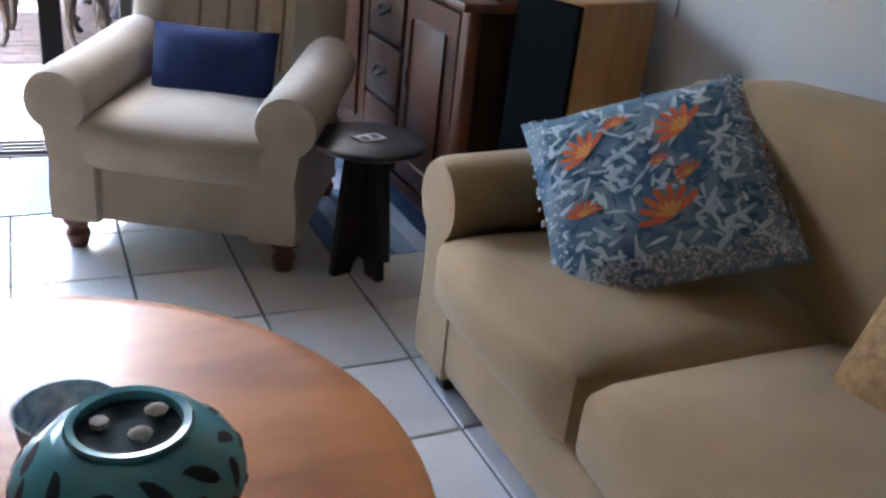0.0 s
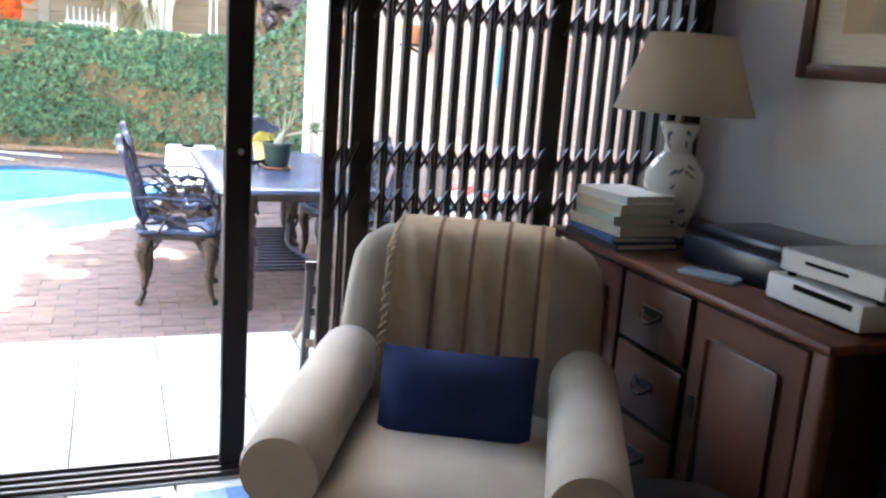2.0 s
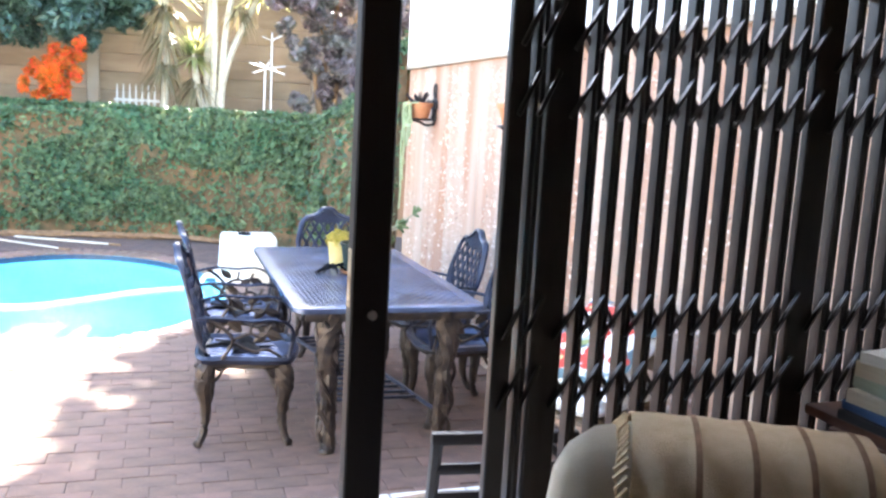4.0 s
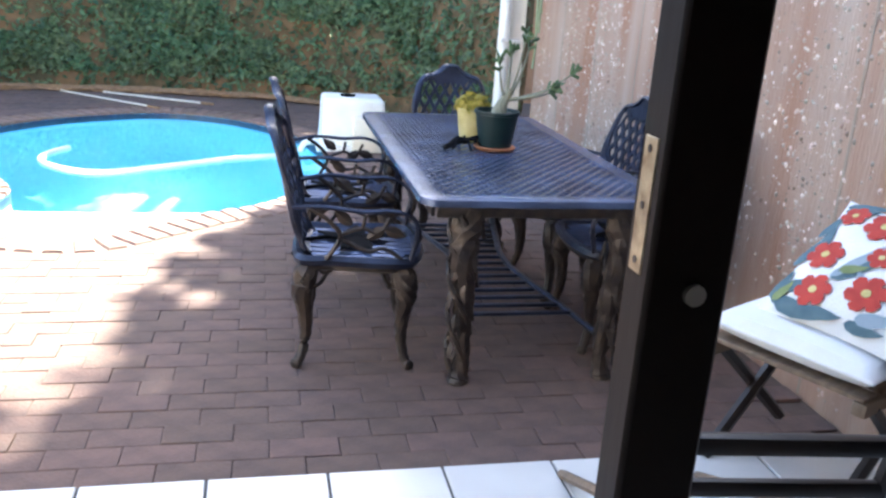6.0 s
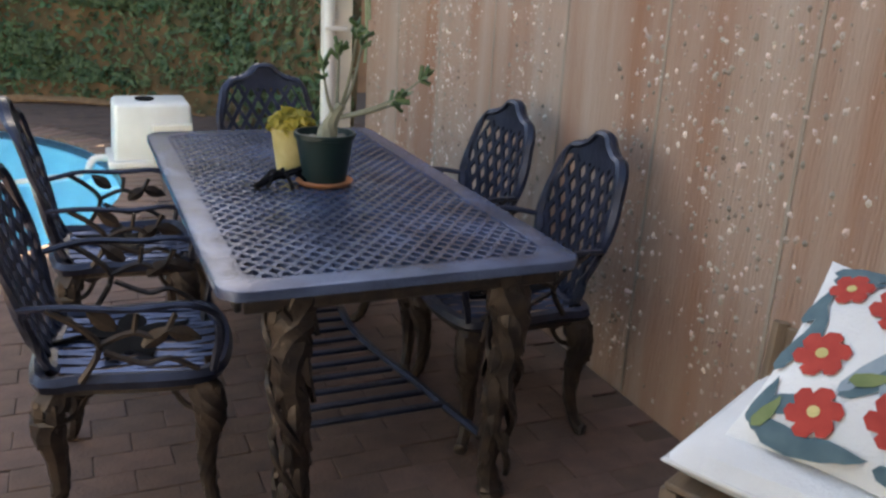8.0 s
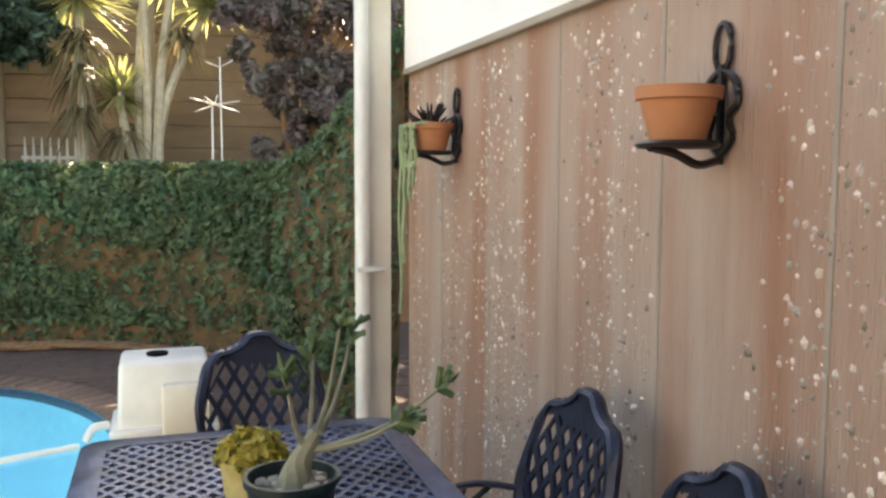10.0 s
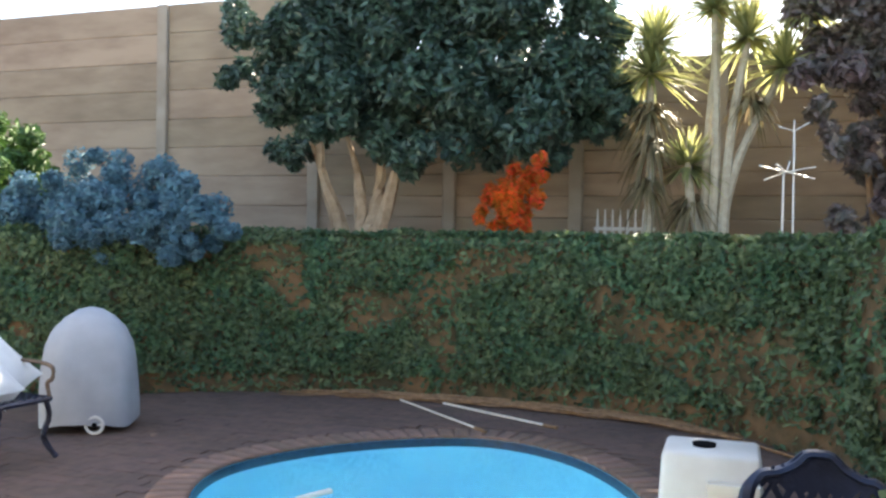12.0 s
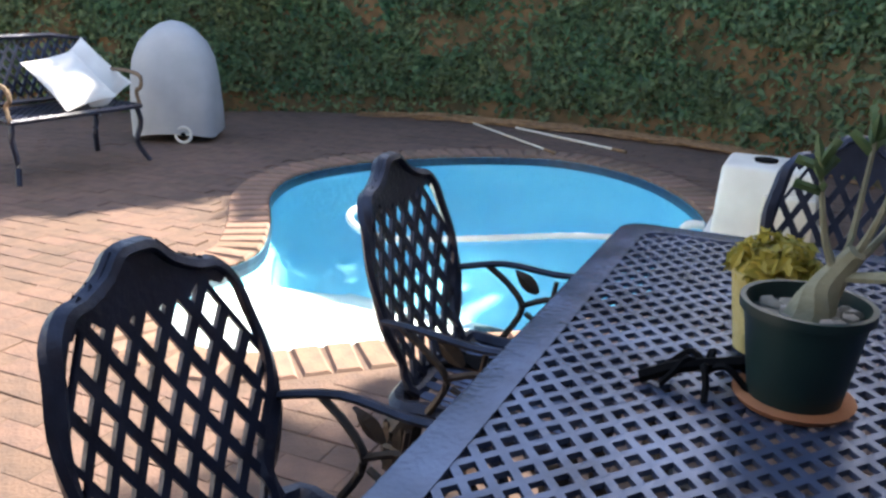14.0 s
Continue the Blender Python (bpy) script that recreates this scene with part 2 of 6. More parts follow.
def plate(outline, z0, z1, bevel=0.0):
    """An outline in x, y raised from z0 to z1."""
    bm = bmesh.new()
    lo = [bm.verts.new((x, y, z0)) for x, y in outline]
    hi = [bm.verts.new((x, y, z1)) for x, y in outline]
    k = len(lo)
    bm.faces.new(lo[::-1])
    top = bm.faces.new(hi)
    for i in range(k):
        bm.faces.new((lo[i], lo[(i + 1) % k], hi[(i + 1) % k], hi[i]))
    if bevel:
        bmesh.ops.bevel(bm, geom=list(top.edges), offset=bevel, segments=3, affect="EDGES", profile=0.5)
    bmesh.ops.recalc_face_normals(bm, faces=bm.faces)
    return bm


def soup(name, verts, faces, material, parent=None, label="", category="", kind=""):
    """One object from many small pieces worked out in bulk."""
    me = bpy.data.meshes.new(name)
    me.from_pydata(verts, [], faces)
    me.materials.append(M[material] if isinstance(material, str) else material)
    ob = new(name, me)
    if parent:
        ob.parent = parent
    return tagged(ob, label, category, "", kind)


def leaves(centres, normals, size, rng, aspect=0.5, droop=0.4, jitter=0.6):
    """Bent two-quad leaves at the centres, facing roughly along the normals."""
    c, nm = np.asarray(centres, float), np.asarray(normals, float)
    k = len(c)
    nm = nm + rng.normal(0, jitter, (k, 3))
    nm /= np.linalg.norm(nm, axis=1)[:, None] + 1e-9
    u = np.cross(nm, rng.normal(0, 1, (k, 3)))
    u /= np.linalg.norm(u, axis=1)[:, None] + 1e-9
    w = np.cross(nm, u)
    s = (size * rng.uniform(0.6, 1.4, k))[:, None]
    a = aspect * s
    v = np.stack([c - s * u, c - a * w + 0.0 * nm, c + a * w, c + s * u - droop * s * nm], 1)
    verts = v.reshape(-1, 3)
    base = np.arange(k)[:, None] * 4
    faces = (base + np.array([[0, 1, 3, 2]]))
    return verts.tolist(), faces.tolist()


# ---- the large structure ----
WX = 1.9            # face of the long side wall
ZP = -0.10          # level of the paved yard
DOOR_Y = 3.62       # plane of the sliding door and the gate


def wall(name, x0, x1, y0, y1, z0, z1, material="wall"):
    return tagged(part(name, box(x0, x1, y0, y1, z0, z1), material, flat=True), "smooth white painted plaster wall", "wall", kind="structure")


wall("wall_east", WX, WX + 0.2, -2.6, 3.78, -0.1, 2.5)
# unseen walls, given a darker colour so that less light bounces indoors
for wall_name, extent in (("wall_south", (-3.6, WX + 0.2, -2.8, -2.6)), ("wall_west", (-3.8, -3.6, -2.8, 3.78))):
    tagged(wall(wall_name, *extent, -0.1, 2.5, "taupe"), "unseen room wall, taupe to cut bounced light")
# the left wall's edge is unseen; it is placed to limit the daylight indoors
wall("wall_north_1", -3.6, -1.25, DOOR_Y - 0.04, 3.78, 0.0, 2.5)
wall("wall_north_2", -1.25, WX, DOOR_Y - 0.04, 3.78, 2.08, 2.5)
tagged(part("ceiling", box(-3.8, WX + 0.2, -2.8, 4.1, 2.5, 2.62), "ceiling", flat=True), "flat white painted ceiling", "ceiling", kind="structure")
floor = tagged(part("floor", box(-3.6, WX, -2.6, 5.06, -0.2, -0.008), "grout", flat=True), "pale square ceramic floor tiles with dark grout", "floor", kind="structure")
# the yard wall: rough-cast below, white above, with a lead-in band
yard_wall = tagged(part("wall_yard", box(WX, WX + 0.22, 3.78, 9.25, -0.3, 1.95), "roughwall", flat=True), "brown-grey rough-cast yard wall with weather streaks", "wall", kind="structure")
tagged(part("wall_yard_upper", box(WX - 0.025, WX + 0.22, 3.78, 9.25, 1.95, 3.3), "white_upper", flat=True), "white painted upper part of the side wall", "wall", kind="structure")
tagged(part("wall_house_front", box(-9.0, -3.8, 3.58, 3.78, -0.3, 2.9), "cream", flat=True), "cream painted front wall of the house", "wall", kind="structure")
tagged(part("roof_slab", box(-9.0, WX + 0.2, -2.8, 4.1, 2.62, 2.72), "cream", flat=True), "flat roof edge over the sliding door", "roof", kind="structure")

POOL = [(0.34, 10.25, 0), (0.06, 10.95, 0), (-0.42, 11.50, 0), (-1.05, 11.72, 0), (-1.72, 11.42, 0), (-2.22, 10.90, 0), (-2.46, 10.30, 0),
        (-2.32, 9.70, 0), (-1.90, 9.08, 0), (-1.66, 8.60, 0), (-1.70, 8.08, 0), (-1.46, 7.70, 0), (-1.05, 7.60, 0), (-0.76, 7.82, 0), (-0.45, 8.10, 0), (-0.10, 8.35, 0), (0.20, 8.85, 0), (0.38, 9.45, 0)]
pool_line = [(p.x, p.y) for p in spline(POOL, 6, closed=True)]
POOL_MID = (-0.95, 10.0)


def inside(x, y, line):
    hit = False
    for (x0, y0), (x1, y1) in zip(line, line[1:] + line[:1]):
        if (y0 > y) != (y1 > y) and x < (x1 - x0) * (y - y0) / (y1 - y0) + x0:
            hit = not hit
    return hit


def grown(line, d):
    """The outline moved outwards by d."""
    out, k = [], len(line)
    for i in range(k):
        (x0, y0), (x1, y1) = line[i - 1], line[(i + 1) % k]
        tx, ty = x1 - x0, y1 - y0
        s = math.hypot(tx, ty)
        out.append((line[i][0] - d * ty / s * -1, line[i][1] + d * tx / s * -1))
    return out


if sum(x0 * y1 - x1 * y0 for (x0, y0), (x1, y1) in zip(pool_line, pool_line[1:] + pool_line[:1])) < 0:
    pool_line.reverse()


def ground_sheet():
    """The ground: one sheet to the horizon, with the pool's opening in it."""
    bm = bmesh.new()
    inner = [bm.verts.new((x, y, ZP - 0.011)) for x, y in pool_line]
    k = len(inner)
    last = inner
    for r in (6, 60, 900):
        ring = []
        for i in range(k):
            a = math.atan2(pool_line[i][1] - POOL_MID[1], pool_line[i][0] - POOL_MID[0])
            ring.append(bm.verts.new((POOL_MID[0] + r * math.cos(a), POOL_MID[1] + r * math.sin(a), ZP - 0.011)))
        for i in range(k):
            j = (i + 1) % k
            bm.faces.new((last[i], last[j], ring[j], ring[i]))
        last = ring
    bmesh.ops.recalc_face_normals(bm, faces=bm.faces)
    return bm


tagged(part("ground", ground_sheet(), "sand", flat=True), "brown earth and joint sand under the pavers", "ground", kind="structure")


def pool_basin():
    bm = bmesh.new()
    rings = []
    for d, z in ((0.0, ZP - 0.02), (0.0, -0.55), (-0.12, -1.0), (-0.45, -1.25)):
        rings.append([bm.verts.new((x, y, z)) for x, y in grown(pool_line, d)])
    k = len(pool_line)
    for a, b in zip(rings, rings[1:]):
        for i in range(k):
            bm.faces.new((a[i], a[(i + 1) % k], b[(i + 1) % k], b[i]))
    bm.faces.new(rings[-1])
    bmesh.ops.recalc_face_normals(bm, faces=bm.faces)
    bmesh.ops.reverse_faces(bm, faces=bm.faces)
    return bm


pool = thing("swimming_pool", pose(0, 0, 0), "kidney-shaped swimming pool with bright blue plaster basin", "pool", kind="structure")
part("basin", pool_basin(), "pool", pool, "pale blue plaster basin")
wl = bmesh.new()
ring_hi = [wl.verts.new((x, y, ZP - 0.02)) for x, y in grown(pool_line, -0.004)]
ring_lo = [wl.verts.new((x, y, ZP - 0.16)) for x, y in grown(pool_line, -0.004)]
for i in range(len(ring_hi)):
    j = (i + 1) % len(ring_hi)
    wl.faces.new((ring_hi[i], ring_lo[i], ring_lo[j], ring_hi[j]))
part("waterline_band", wl, "pool_tile", pool, "dark mosaic band along the waterline")
# shallow entry shelf, sloping down into the basin
M["pool_shelf"] = mat("white_pool_plaster", (0.74, 0.80, 0.80), (0.66, 0.74, 0.76), 3, 0.7)
shelf_bm = bmesh.new()
shelf_rows = []
for q in range(25):
    y = 7.66 + q * 0.08
    cuts = []
    for (x0, y0), (x1, y1) in zip(pool_line, pool_line[1:] + pool_line[:1]):
        if (y0 > y) != (y1 > y):
            cuts.append(x0 + (x1 - x0) * (y - y0) / (y1 - y0))
    fall = min(max((y - 8.25) / 1.3, 0.0), 1.0)
    z = -0.30 - 0.99 * fall * fall * (3 - 2 * fall)
    shelf_rows.append([shelf_bm.verts.new((min(cuts) + (max(cuts) - min(cuts)) * k / 10, y, z)) for k in range(11)])
for a, b in zip(shelf_rows, shelf_rows[1:]):
    for k in range(10):
        shelf_bm.faces.new((a[k], a[k + 1], b[k + 1], b[k]))
part("entry_shelf", shelf_bm, "pool_shelf", pool, "white plaster entry shelf under shallow water")
wt = bmesh.new()
wt.faces.new([wt.verts.new((x, y, ZP - 0.055)) for x, y in grown(pool_line, -0.002)])
water = part("water_surface", wt, "water", pool, "clear still pool water")
water.visible_shadow = False

# the planted bank behind the hedge, held by the hedge
tagged(part("ground_terrace", box(-14, 9, 13.25, 30, -0.3, 1.42), "soil", flat=True), "raised terrace of bare red soil", "ground", kind="structure")


# ---- patio furniture ----
def lattice(bm, keep, u0, u1, v0, v1, w, h, hole, th, put):
    """Rhombic cells, each with a rhombic hole, over the area where keep(u, v) holds; put(u, v, n) gives the place."""
    j, v = 0, v0
    while v <= v1:
        u = u0 + (w / 2 if j % 2 else 0)
        while u <= u1:
            if keep(u, v):
                out = [(u - w / 2, v), (u, v - h / 2), (u + w / 2, v), (u, v + h / 2)]
                inn = [(u + (a - u) * hole, v + (b - v) * hole) for a, b in out]
                O = [[bm.verts.new(put(a, b, s * th)) for a, b in out] for s in (-0.5, 0.5)]
                I = [[bm.verts.new(put(a, b, s * th)) for a, b in inn] for s in (-0.5, 0.5)]
                for k in range(4):
                    q = (k + 1) % 4
                    bm.faces.new((O[1][k], O[1][q], I[1][q], I[1][k]))
                    bm.faces.new((O[0][q], O[0][k], I[0][k], I[0][q]))
                    bm.faces.new((I[1][k], I[1][q], I[0][q], I[0][k]))
            u += w
        j += 1
        v += h / 2
    bmesh.ops.remove_doubles(bm, verts=bm.verts, dist=0.0004)
    return bm


BACK = [(0, 0.952), (0.0368, 0.947), (0.069, 0.918), (0.115, 0.896), (0.1564, 0.888), (0.1886, 0.85), (0.2042, 0.79), (0.2208, 0.71), (0.2162, 0.63), (0.1886, 0.56), (0.161, 0.50), (0.1564, 0.43)]


def back_half(z):
    """Half width of the chair's back at the height z."""
    for (w1, z1), (w0, z0) in zip(BACK, BACK[1:]):
        if z0 <= z <= z1:
            return w0 + (w1 - w0) * (z - z0) / (z1 - z0)
    return 0


def back_place(u, z, n):
    lean = -0.195 - 0.143 * (max(z - 0.42, 0) / 0.53) ** 0.75
    return (lean + 0.55 * u * u + n, u, z)


def seat_place(u, v, n):
    return (u, v, 0.425 + n - 0.012 * math.cos(u * 6) * math.cos(v * 6))


def leaf_shape(bm, m, length=0.07, width=0.03):
    """A cast leaf, ridged along its middle."""
    b = bmesh.new()
    row = []
    for i in range(7):
        s = i / 6
        w = width * math.sin(math.pi * min(s * 0.9 + 0.08, 1)) * (1 - 0.3 * s)
        row.append((b.verts.new((s * length, -w, 0)), b.verts.new((s * length, 0, 0.008)), b.verts.new((s * length, w, 0)), b.verts.new((s * length, 0, -0.006))))
    for p, q in zip(row, row[1:]):
        for k in range(4):
            b.faces.new((p[k], q[k], q[(k + 1) % 4], p[(k + 1) % 4]))
    bmesh.ops.recalc_face_normals(b, faces=b.faces)
    return merge(bm, b, m)


def cast_chair(m, label):
    ch = thing("patio_chair", m, label, "chair", "cast chairs round the patio table")
    # back: lattice in a scalloped rim
    lat = bmesh.new()
    lattice(lat, lambda u, z: abs(u) < back_half(min(z + 0.02, 0.945)) - 0.018 and z < 0.89, -0.28, 0.28, 0.43, 0.93, 0.062, 0.108, 0.66, 0.010, back_place)
    part("back_lattice", lat, "iron", ch)
    rim = [(u, z) for u, z in BACK] + [(0.0, 0.425)] + [(-u, z) for u, z in BACK[::-1][:-1]]
    pts = [Vector(back_place(u * 0.97, z - 0.006, 0)) for u, z in rim]
    part("back_rim", sweep(spline(pts, 3, closed=True), 0.021, 6, flat=0.55, closed=True), "iron", ch)
    crest = bmesh.new()
    lattice(crest, lambda u, z: abs(u) < back_half(z) - 0.004 and z > 0.838 + 0.25 * abs(u) * 0.3, -0.3, 0.3, 0.83, 0.942, 0.03, 0.03, 0.02, 0.012, back_place)
    part("crest", crest, "iron", ch, "solid scalloped crest of the back")
    # seat: pierced plate with a leaf spray, and its rim
    corner = [(-0.21, -0.19), (-0.21, 0.19), (-0.10, 0.215), (0.10, 0.235), (0.20, 0.215), (0.235, 0.12), (0.245, 0.0), (0.235, -0.12), (0.20, -0.215), (0.10, -0.235), (-0.10, -0.215)]
    line = [(p.x, p.y) for p in spline([(x, y, 0) for x, y in corner], 4, closed=True)]
    part("seat_rim", sweep([(x, y, 0.42) for x, y in line], 0.022, 6, closed=True), "iron", ch)
    bars = bmesh.new()
    for i in range(-8, 9):
        y = i * 0.0265
        half = 0.20 if abs(y) < 0.12 else 0.165
        pp = [(x, y + 0.009 * math.sin(24 * x + (i % 2) * 1.5), 0.427 - 0.008 * math.cos(4 * x)) for x in np.linspace(-half, half + 0.02, 15)]
        sweep(pp, 0.0088, 4, bars, flat=0.7)
    part("seat_slats", bars, "tabletop", ch, "wavy pierced seat bars")
    spray = bmesh.new()
    for a in (90, 20, 160, 250, 290):
        leaf_shape(spray, pose(0.0, 0.0, 0.447, 0, 0, a) @ pose(0.012, 0, 0), 0.15, 0.046)
    sweep([(0.05, 0.0, 0.442), (-0.12, 0.02, 0.438), (-0.2, 0.0, 0.43)], 0.009, 5, spray)
    part("seat_leaf", spray, "black", ch, "dark cast leaf spray in the seat")
    part("apron", sweep([(x * 0.93, y * 0.93, 0.392) for x, y in line], 0.017, 5, closed=True), "iron_leg", ch)
    # cabriole legs with a pierced knee
    for sx in (-1, 1):
        for sy in (-1, 1):
            bx, by = 0.165 * sx, 0.180 * sy
            ox, oy = 0.024 * sx, 0.028 * sy
            line_ = [(bx, by, 0.405), (bx + ox, by + oy, 0.35), (bx + 1.25 * ox, by + 1.25 * oy, 0.29), (bx + 0.8 * ox, by + 0.9 * oy, 0.21), (bx + 0.7 * ox, by + 1.0 * oy, 0.12), (bx + 1.2 * ox, by + 1.6 * oy, 0.05), (bx + 1.9 * ox, by + 2.3 * oy, 0.018), (bx + 2.3 * ox, by + 2.8 * oy, 0.014)]
            leg = sweep(spline(line_, 4), [float(np.interp(i, (0, 4, 8, 12, 18, 23, 26, 28), (0.040, 0.047, 0.042, 0.029, 0.020, 0.019, 0.023, 0.018))) * (1 + 0.06 * math.sin(2.4 * i)) for i in range(29)], 8)
            part("leg", leg, "iron_leg", ch)
            knee = bmesh.new()
            sweep(spline([(bx, by * 0.9, 0.385), (bx - 0.05 * sx, by * 0.98, 0.36), (bx - 0.09 * sx, by, 0.385)], 4), 0.009, 5, knee)
            sweep(spline([(bx + ox, by + oy, 0.30), (bx - 0.03 * sx, by + 0.2 * oy, 0.315), (bx - 0.06 * sx, by, 0.36)], 4), 0.008, 5, knee)
            for turn, drop in ((0, 0.385), (70, 0.375), (-70, 0.375), (0, 0.33)):
                face = 45 * (1 if sx > 0 else 3) * sy + turn
                leaf_shape(knee, pose(bx + ox, by + oy, drop, 0, 0, face) @ pose(0.036, 0, 0, 0, 88, 0), 0.075, 0.026)
            part("knee_scroll", knee, "iron_leg", ch)
    # vine arms
    for sy in (-1, 1):
        arm = sweep(spline([(-0.235, 0.215 * sy, 0.62), (-0.12, 0.255 * sy, 0.635), (0.02, 0.265 * sy, 0.625), (0.13, 0.262 * sy, 0.63), (0.205, 0.25 * sy, 0.60), (0.225, 0.235 * sy, 0.54), (0.205, 0.225 * sy, 0.43)], 4), 0.012, 6, flat=0.75)
        part("armrest", arm, "iron", ch)
        vine = bmesh.new()
        sweep(spline([(-0.17, 0.25 * sy, 0.63), (-0.10, 0.25 * sy, 0.58), (-0.06, 0.245 * sy, 0.52), (-0.11, 0.235 * sy, 0.43)], 4), 0.009, 5, vine)
        sweep(spline([(-0.06, 0.245 * sy, 0.53), (0.02, 0.25 * sy, 0.56), (0.08, 0.25 * sy, 0.54), (0.12, 0.245 * sy, 0.60)], 4), 0.008, 5, vine)
        sweep(spline([(-0.05, 0.245 * sy, 0.51), (0.04, 0.24 * sy, 0.47), (0.10, 0.24 * sy, 0.48), (0.17, 0.235 * sy, 0.44)], 4), 0.008, 5, vine)
        sweep(spline([(0.02, 0.25 * sy, 0.555), (0.03, 0.25 * sy, 0.61)], 3), 0.007, 5, vine)
        for px, pz, ang in ((0.04, 0.52, 35), (0.10, 0.56, -20), (-0.02, 0.57, 140)):
            leaf_shape(vine, pose(px, 0.25 * sy, pz, 90, 0, 0) @ pose(0, 0, 0, 0, 0, ang), 0.085, 0.026)
        part("arm_vine", vine, "iron_leg", ch, "cast vine under the armrest")
    return ch


first = cast_chair(pose(0.235, 6.175, ZP, 0, 0, -6), "blue-black cast metal lattice-back armchair at the patio table")
for x, y, rz in ((0.265, 7.03, 0), (1.39, 6.24, 178), (1.39, 6.84, 184), (0.965, 7.63, -91)):
    copy_thing(first, pose(x, y, ZP, 0, 0, rz))


def patio_table():
    tb = thing("patio_table", pose(0.875, 6.615, ZP), "blue-grey cast metal patio table with pierced top", "table")
    hx, hy, top = 0.475, 0.925, 0.73
    cor = 0.07
    line = []
    for cx, cy, a0 in ((hx - cor, hy - cor, 0), (-hx + cor, hy - cor, 90), (-hx + cor, -hy + cor, 180), (hx - cor, -hy + cor, 270)):
        line += [(cx + cor * math.cos(radians(a0 + a)), cy + cor * math.sin(radians(a0 + a))) for a in range(0, 91, 15)]
    bm = bmesh.new()
    inner = [(x * (hx - 0.075) / hx, y * (hy - 0.075) / hy) for x, y in line]
    k = len(line)
    O1 = [bm.verts.new((x, y, top)) for x, y in line]
    I1 = [bm.verts.new((x, y, top)) for x, y in inner]
    O0 = [bm.verts.new((x, y, top - 0.026)) for x, y in line]
    I0 = [bm.verts.new((x, y, top - 0.018)) for x, y in inner]
    for i in range(k):
        j = (i + 1) % k
        bm.faces.new((O1[i], O1[j], I1[j], I1[i]))
        bm.faces.new((O0[j], O0[i], I0[i], I0[j]))
        bm.faces.new((O0[i], O0[j], O1[j], O1[i]))
        bm.faces.new((I1[i], I1[j], I0[j], I0[i]))
    bmesh.ops.bevel(bm, geom=[e for e in bm.edges if all(v in set(O1) for v in e.verts)], offset=0.008, segments=2, affect="EDGES", profile=0.5)
    part("top_border", bm, "tabletop", tb)
    lat = bmesh.new()
    lattice(lat, lambda u, v: abs(u) < hx - 0.065 and abs(v) < hy - 0.065, -hx, hx, -hy, hy, 0.050, 0.062, 0.64, 0.010, lambda u, v, n: (u, v, top - 0.0075 + n))
    part("top_lattice", lat, "tabletop", tb, "pierced weave of small lozenge holes")
    ap = bmesh.new()
    for sx in (-1, 1):
        box(sx * (hx - 0.05) - 0.008, sx * (hx - 0.05) + 0.008, -hy + 0.06, hy - 0.06, top - 0.075, top - 0.02, 0.004, 1, ap)
        box(-hx + 0.06, hx - 0.06, sx * (hy - 0.05) - 0.008, sx * (hy - 0.05) + 0.008, top - 0.075, top - 0.02, 0.004, 1, ap)
    part("apron", ap, "iron_leg", tb)
    for sx in (-1, 1):
        for sy in (-1, 1):
            leg = bmesh.new()
            x0, y0 = sx * 0.272, sy * 0.835
            prof = [(0.0, 0.69, 0.058), (0.02, 0.62, 0.062), (0.03, 0.55, 0.056), (0.028, 0.47, 0.05), (0.015, 0.40, 0.042), (0.012, 0.33, 0.045), (0.006, 0.26, 0.034), (0.0, 0.18, 0.028), (0.0, 0.10, 0.030), (0.008, 0.04, 0.038), (0.014, 0.01, 0.044), (0.014, 0.0, 0.040)]
            pts = [(x0 + sx * d, y0 + sy * d * 0.5, z) for d, z, r in prof]
            sweep(spline(pts, 3), [0.92 * np.interp(i / 3, range(12), [p[2] for p in prof]) * (1 + 0.10 * math.sin(i * 2.3)) for i in range(34)], 8, leg)
            for s in range(3):
                tw = [(x0 + sx * 0.03 + 0.056 * math.cos(a + s * 2.1) * (0.5 + 0.5 * z / 0.66), y0 + 0.056 * math.sin(a + s * 2.1) * (0.5 + 0.5 * z / 0.66), z) for a, z in ((q * 0.75, 0.66 - q * 0.055) for q in range(12))]
                sweep(spline(tw, 2), 0.011, 5, leg)
            for q in range(22):
                leaf_shape(leg, pose(x0 + sx * 0.02, y0, 0.67 - q * 0.024, 0, 0, 137 * q + 200) @ pose(0.050 - 0.0009 * q, 0, 0, 0, 80, 0), 0.075, 0.022)
            part("leg", leg, "iron_leg", tb, "bronzed leg cast with leaves and grapes")
    shelf = bmesh.new()
    for sx in (-1, 1):
        sweep(spline([(sx * 0.27, -0.82, 0.17), (sx * 0.20, -0.5, 0.185), (sx * 0.12, 0, 0.19), (sx * 0.20, 0.5, 0.185), (sx * 0.27, 0.82, 0.17)], 6), 0.016, 6, shelf, flat=0.7)
    for v in np.linspace(-0.62, 0.62, 15):
        w = 0.12 + 0.26 * v * v
        part("shelf_slat", box(-w, w, v - 0.012, v + 0.012, 0.178, 0.192, 0.003, 1), "iron", tb)
    part("lower_shelf", shelf, "iron", tb)
    return tb


patio_table()


